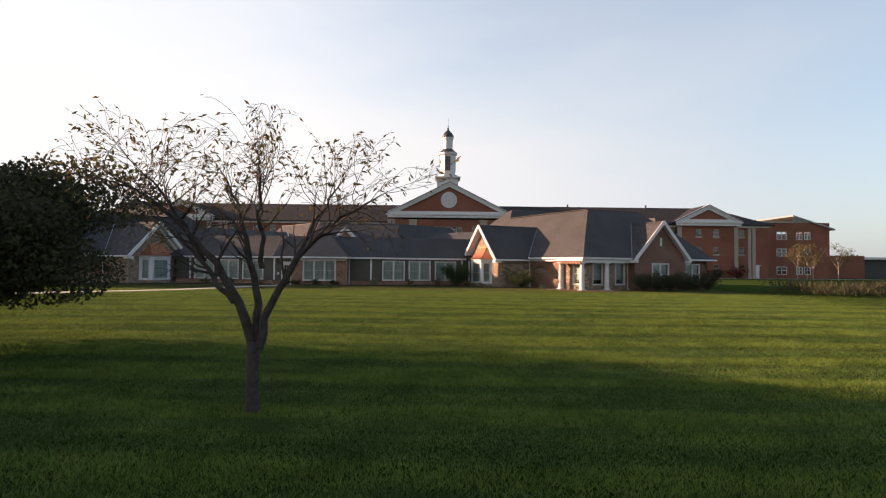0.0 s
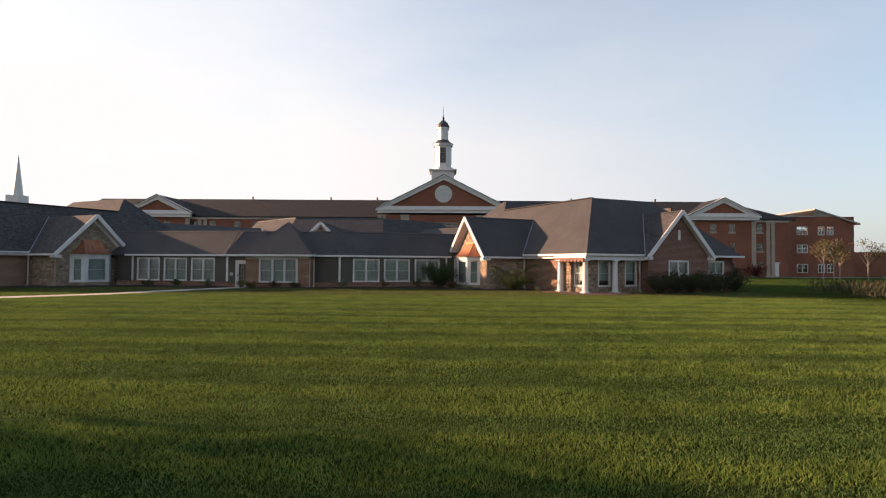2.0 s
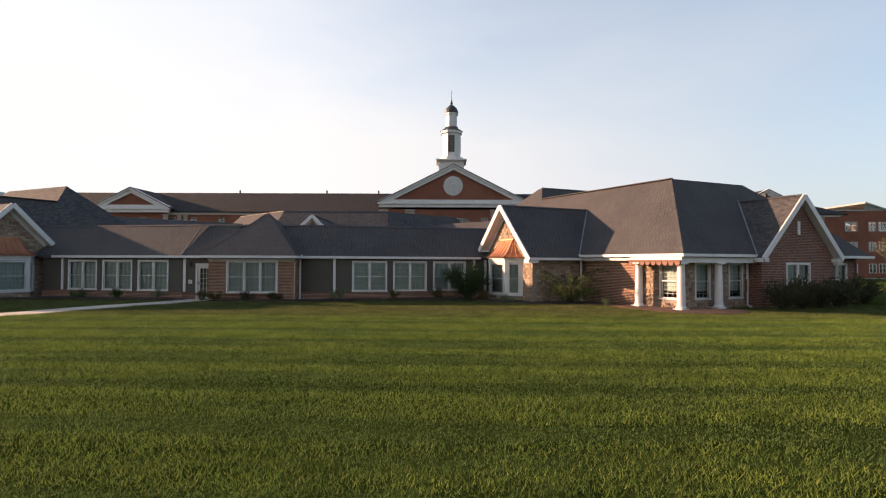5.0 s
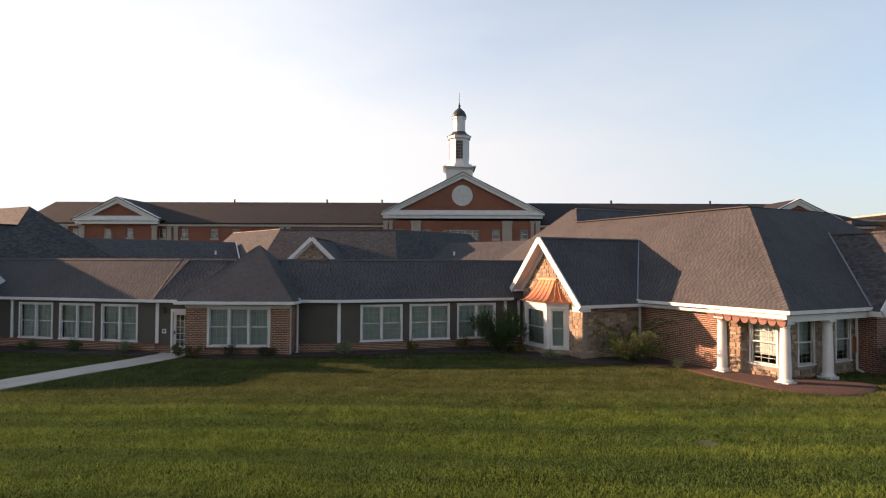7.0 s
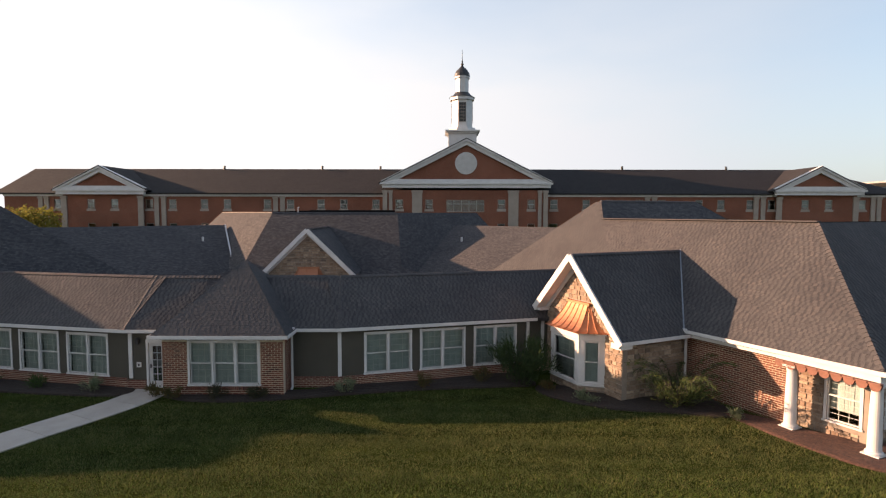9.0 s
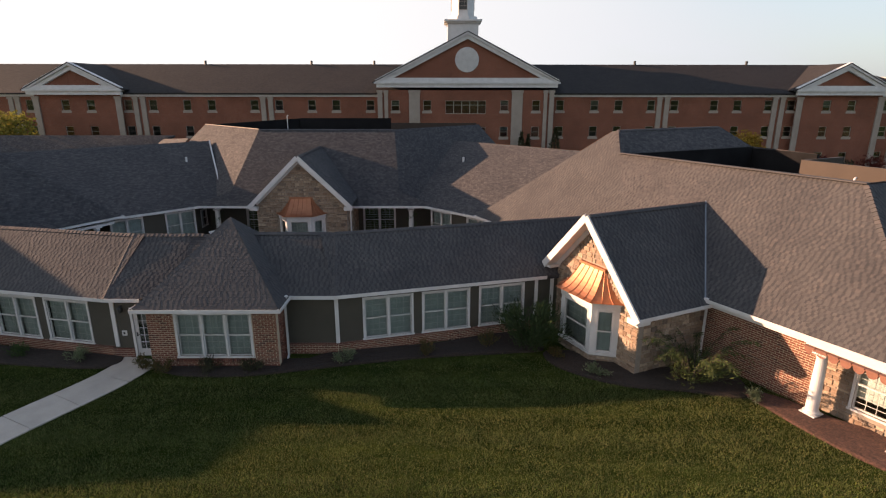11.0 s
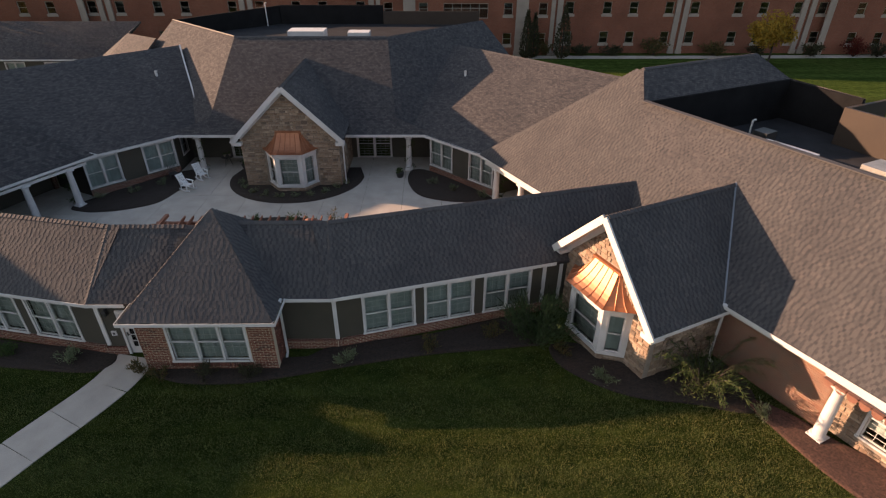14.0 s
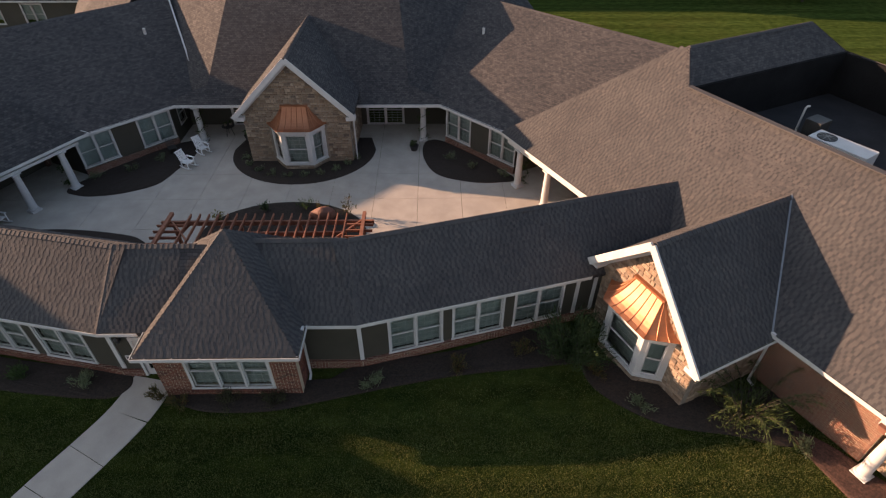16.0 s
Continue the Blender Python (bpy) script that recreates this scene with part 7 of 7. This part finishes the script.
tagged(part("boulder", bm, M_TERRA), "rusty-red boulder lying in the oval bed", "rock")


def rocking_chair(m):
    e = empty("rocking_chair", (0, 0, 0), "white slatted rocking chair on the courtyard paving", "chair", "rocking chairs")
    for s in (-0.27, 0.27):
        bm = bmesh.new()
        pts = [(s, -0.48 + 0.12 * i, 0.05 + 0.09 * (abs(i - 4) / 4) ** 2) for i in range(9)]
        for p, q in zip(pts, pts[1:]):
            bar(bm, p, q, 0.04, 0.05)
        part("rocker", bm, M_PLASTIC, e)
        for y, z in ((-0.25, 0.62), (0.27, 0.45)):
            bm = bmesh.new()
            bar(bm, (s, y, 0.05), (s, y, z), 0.045, 0.045)
            part("leg", bm, M_PLASTIC, e)
        bm = bmesh.new()
        bar(bm, (s * 1.08, -0.34, 0.64), (s * 1.05, 0.34, 0.62), 0.09, 0.03)
        part("armrest", bm, M_PLASTIC, e)
    for i in range(6):
        bm = bmesh.new()
        box(bm, -0.26, 0.26, -0.28 + i * 0.1, -0.2 + i * 0.1, 0.40 - i * 0.01, 0.425 - i * 0.01)
        part("seat_slat", bm, M_PLASTIC, e)
    for i in range(6):
        x = -0.22 + i * 0.088
        bm = bmesh.new()
        bar(bm, (x, 0.27, 0.40), (x, 0.60, 1.0), 0.065, 0.018)
        part("back_slat", bm, M_PLASTIC, e)
    for z, y in ((0.5, 0.325), (0.99, 0.6)):
        bm = bmesh.new()
        bar(bm, (-0.28, y, z), (0.28, y, z), 0.03, 0.07)
        part("back_rail", bm, M_PLASTIC, e)
    e.matrix_basis = m
    return e


ch = rocking_chair(pose(-19.2, 68.85, 0.03, 0, 0, 62))
copy_thing(ch, pose(-18.85, 70.6, 0.03, 0, 0, 52))
copy_thing(ch, pose(-27.2, 63.0, 0.03, 0, 0, 75))

# dark patio chair and a small table with plants on the porch
dark = empty("patio_chair", (-20.76, 70.55, 0.03), "dark metal patio chair beside the mulch bed", "chair")
pm2 = pose(-20.76, 70.55, 0.03, 0, 0, 35)
for x, y in ((-0.22, -0.22), (0.22, -0.22), (-0.22, 0.22), (0.22, 0.22)):
    bm = bmesh.new()
    bar(bm, (x, y, 0), (x * 0.95, y * 0.95, 0.43), 0.035, 0.035)
    part("leg", bm, M_DARKMETAL, dark, m=pm2)
bm = bmesh.new()
box(bm, -0.25, 0.25, -0.25, 0.25, 0.43, 0.47)
bmesh.ops.bevel(bm, geom=bm.edges[:], offset=0.012, segments=2)
part("seat", bm, M_DARKMETAL, dark, m=pm2)
for x in (-0.2, -0.1, 0, 0.1, 0.2):
    bm = bmesh.new()
    bar(bm, (x, 0.23, 0.46), (x, 0.34, 0.92), 0.045, 0.02)
    part("back_slat", bm, M_DARKMETAL, dark, m=pm2)
table = empty("porch_table", (-17.86, 73.05, 0.03), "small dark round table on the porch", "table")
bm = bmesh.new()
turned(bm, -17.86, 73.05, [(0.4, 0.68), (0.42, 0.7), (0.42, 0.72), (0.4, 0.73)], 20)
part("tabletop", bm, M_DARKMETAL, table)
for k in range(3):
    a = 2.1 * k
    bm = bmesh.new()
    bar(bm, (-17.86 + 0.3 * math.cos(a), 73.05 + 0.3 * math.sin(a), 0.03), (-17.86 + 0.12 * math.cos(a), 73.05 + 0.12 * math.sin(a), 0.69), 0.03, 0.03)
    part("leg", bm, M_DARKMETAL, table)
for x, y, sd in ((-18.0, 73.0, 21), (-17.7, 73.15, 22)):
    pot = empty("plant_pot", (x, y, 0.73), "small pale pot with a green plant on the table", "plant pot")
    bm = bmesh.new()
    turned(bm, x, y, [(0.06, 0.73), (0.09, 0.85), (0.1, 0.87), (0.08, 0.87), (0.07, 0.84)], 12)
    part("pot", bm, M_STUCCO, pot)
    leaf_mesh("foliage", blob_points(90, (x, y, 0.95), (0.14, 0.14, 0.1), 4, 0.5, sd), 0.07, M_LEAF_GREEN, pot)["kind"] = "stuff"

# planters and climbers on the courtyard columns
for x, y, sd in ((-5.34, 70.9, 1), (-16.4, 72.4, 2)):
    pot = empty("plant_pot", (x, y, 0.03), "dark round pot with a low dark plant", "plant pot")
    bm = bmesh.new()
    turned(bm, x, y, [(0.2, 0.03), (0.28, 0.3), (0.31, 0.36), (0.27, 0.36), (0.24, 0.3)], 16)
    part("pot", bm, M_DARKMETAL, pot)
    leaf_mesh("foliage", blob_points(240, (x, y, 0.5), (0.35, 0.35, 0.25), 5, 0.5, sd), 0.1, M_LEAF_GREEN, pot)["kind"] = "stuff"
cl = [(M @ FR @ Vector((-0.38, 16.2, 0)), k) for k, (_, M) in enumerate(SIDES)] + [(M @ Vector((-4.75, 72.3, 0)), 4 + k) for k, (_, M) in enumerate(SIDES)] + [(FR @ Vector((-0.22, 10.7, 0)), 8)]
for p, sd in cl:
    vine = empty("climbing_vine", (p.x, p.y, 0.03), "thin green vine climbing a white porch column", "vine", "vines on the columns")
    bm = bmesh.new()
    pts = [(p.x + 0.235 * math.cos(0.55 * k + sd), p.y + 0.235 * math.sin(0.55 * k + sd), 0.05 + 2.2 * k / 30) for k in range(31)]
    tube(bm, pts, [0.012] * 31, 4)
    part("stem", bm, M_BARK, vine)
    q = np.array(pts)[nrg.integers(0, 31, 420)] + nrg.normal(size=(420, 3)) * 0.09
    leaf_mesh("foliage", q, 0.09, M_LEAF_GREEN, vine, 0.6)["kind"] = "stuff"

# rooftop plant
def roof_unit(m, w, d, h, name, label, fan=True):
    e = empty(name, tuple(m.translation), label, "air conditioner")
    bm = bmesh.new()
    box(bm, -w / 2, w / 2, -d / 2, d / 2, 0.1, h)
    bmesh.ops.bevel(bm, geom=bm.edges[:], offset=0.03, segments=1)
    part("casing", bm, M_DARKMETAL if "dark" in label else M_GREYMETAL if "grey" in label else M_WHITE, e, m=m)
    for s in (-1, 1):
        bm = bmesh.new()
        box(bm, -w / 2 + 0.1, w / 2 - 0.1, s * d * 0.35 - 0.06, s * d * 0.35 + 0.06, 0, 0.1)
        part("skid", bm, M_DARKMETAL, e, m=m)
    if fan:
        bm = bmesh.new()
        bmesh.ops.create_cone(bm, cap_ends=True, segments=24, radius1=0.42, radius2=0.42, depth=0.04, matrix=Matrix.Translation((w * 0.28, 0, h + 0.01)))
        f = part("fan_grille", bm, M_DARKMETAL, e, m=m)
        bm = bmesh.new()
        for k in range(4):
            bar(bm, (w * 0.28 - 0.4 * math.cos(k * 0.785), -0.4 * math.sin(k * 0.785), h + 0.045), (w * 0.28 + 0.4 * math.cos(k * 0.785), 0.4 * math.sin(k * 0.785), h + 0.045), 0.03, 0.02)
        part("fan_guard", bm, M_GREYMETAL, f, m=m)
    return e


roof_unit(pose(14.1, 60.6, 5.2, 0, 0, 122.4), 2.55, 1.1, 0.8, "rooftop_unit", "long white rooftop unit with a round fan")
roof_unit(pose(14.05, 62.6, 5.2, 0, 0, 30), 0.9, 0.75, 1.0, "rooftop_unit", "small dark grey rooftop condenser in the roof well", False)
roof_unit(FR @ Matrix.Translation((9.6, 1.2, 5.2)), 1.4, 1.4, 1.2, "rooftop_unit", "grey rooftop condenser in the roof well", False)
roof_unit(pose(-13.7, 85.2, 6.5), 3.0, 1.8, 0.8, "rooftop_unit", "white rooftop unit behind the ridge", False)
roof_unit(pose(-9.3, 85.0, 6.5), 1.8, 1.4, 0.7, "rooftop_unit", "white rooftop unit behind the ridge", False)
for m_, h in ((pose(13.6, 63.2, 5.2), 1.3), (FR @ Matrix.Translation((10.9, 1.5, 5.2)), 1.6), (pose(-18.9, 92, 6.5), 1.95)):
    fl = empty("flue_pipe", tuple(m_.translation), "white roof flue with a bent top", "pipe")
    bm = bmesh.new()
    tube(bm, [(0, 0, 0), (0, 0, h), (0.06, 0, h + 0.07), (0.16, 0, h + 0.07)], [0.05] * 4, 10)
    part("pipe", bm, M_WHITE, fl, m=m_)
# small vents along the hall ridge
for x in (-22, 27, 44, -38, 3, -12.5):
    bm = bmesh.new()
    tube(bm, [(x, 119.4, 14.9), (x, 119.4, 15.5)], [0.18, 0.18], 8)
    tagged(part("ridge_vent", bm, M_DARKMETAL, hall))

# grass blades near the start of the way
def tufts(n, x0, x1, y0, y1, h, seed):
    """Blades of grass; the mower's passes leave stripes of two shades."""
    q = np.random.default_rng(seed)
    at = np.stack([q.uniform(x0, x1, n) + q.normal(size=n) * 2.5, q.uniform(y0, y1, n) + q.normal(size=n) * 1.2, np.zeros(n)], 1)    # thinning out at the edges
    clear = np.ones(n, bool)
    for p_, q_ in zip(WALK, WALK[1:]):
        e = np.array(q_) - np.array(p_)
        k = np.clip(((at[:, :2] - p_) @ e) / (e @ e), 0, 1)[:, None]
        clear &= np.linalg.norm(at[:, :2] - (np.array(p_) + k * e), axis=1) > 0.98
    for poly in BEDS:
        inside = np.zeros(n, bool)
        for (xa, ya), (xb, yb_) in zip(poly, np.roll(poly, -1, 0)):
            cross = (ya > at[:, 1]) != (yb_ > at[:, 1])
            with np.errstate(divide="ignore", invalid="ignore"):
                inside ^= cross & (at[:, 0] < (xb - xa) * (at[:, 1] - ya) / (yb_ - ya) + xa)
        clear &= ~inside
    at = at[clear]
    at[:, 2] = lawn_z(at[:, 1])
    n = len(at)
    a = q.uniform(0, 2 * math.pi, n)
    lean = q.uniform(0.25, 1.15, n)[:, None]
    stripe = np.sin(at[:, 1] * 2.3 + 0.5 * np.sin(at[:, 0] * 0.21) + 0.05 * at[:, 0]) + 0.7 * np.sin(at[:, 1] * 5.1 + 0.9 * np.sin(at[:, 0] * 0.33 + 1)) + 0.5 * np.sin(at[:, 0] * 0.9 + 2 * np.sin(at[:, 1] * 0.7))
    hh = (h * q.uniform(0.5, 1.2, n) * (1 + 0.24 * stripe))[:, None]
    side = np.stack([np.cos(a), np.sin(a), np.zeros(n)], 1)
    b = q.uniform(0, 2 * math.pi, n)
    tip = at + np.stack([np.cos(b), np.sin(b), np.zeros(n)], 1) * lean * hh + np.array([0, 0, 1.0]) * hh
    w = 0.004 + 0.0035 * q.uniform(0, 1, (n, 1))
    v = np.stack([at - side * w, at + side * w, tip], 1)
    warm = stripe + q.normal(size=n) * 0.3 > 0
    for keep, mat in ((warm, M_BLADE_SHADED if y0 > 40 else M_BLADE), (~warm, M_BLADE_COOL if y0 < 40 else M_BLADE_SHADED)):
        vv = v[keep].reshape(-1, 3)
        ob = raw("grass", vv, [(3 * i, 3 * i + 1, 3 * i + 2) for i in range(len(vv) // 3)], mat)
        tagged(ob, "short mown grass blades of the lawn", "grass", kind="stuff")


for n_, x0, x1, y0, y1, h_, sd in ((460000, -10, 11, 4.0, 16, 0.05, 3), (640000, -18, 22, 16, 36, 0.054, 4), (370000, -25, 22, 36, 43.5, 0.075, 5), (370000, -25, 22, 43.5, 51.5, 0.085, 6)):
    tufts(n_, x0, x1, y0, y1, h_, sd)

# ---- pieces ----
for vs, fs, parent in STONE_BOXES:
    raw("stone", vs, fs, STONE_ONE.m, parent)
for vs, fs, parent in BRICK_BOXES:
    raw("brick", vs, fs, BRICK_ONE.m, parent)
TAB = ((2, 3, 4, 5), (0, 1, 3, 2), (1, 4, 3), (0, 2, 5))
verts, faces = [], []
for i, quad in enumerate(shingles(*BOX_PLANES[0], separate=True)):
    if i < 300:
        raw("shingle", quad, TAB, M_SHINGLE_ONE, boxroof)
    else:
        faces.extend(tuple(k + len(verts) for k in f) for f in TAB)
        verts.extend(quad)
raw("shingle", verts, faces, M_SHINGLE, boxroof)["kind"] = "stuff"
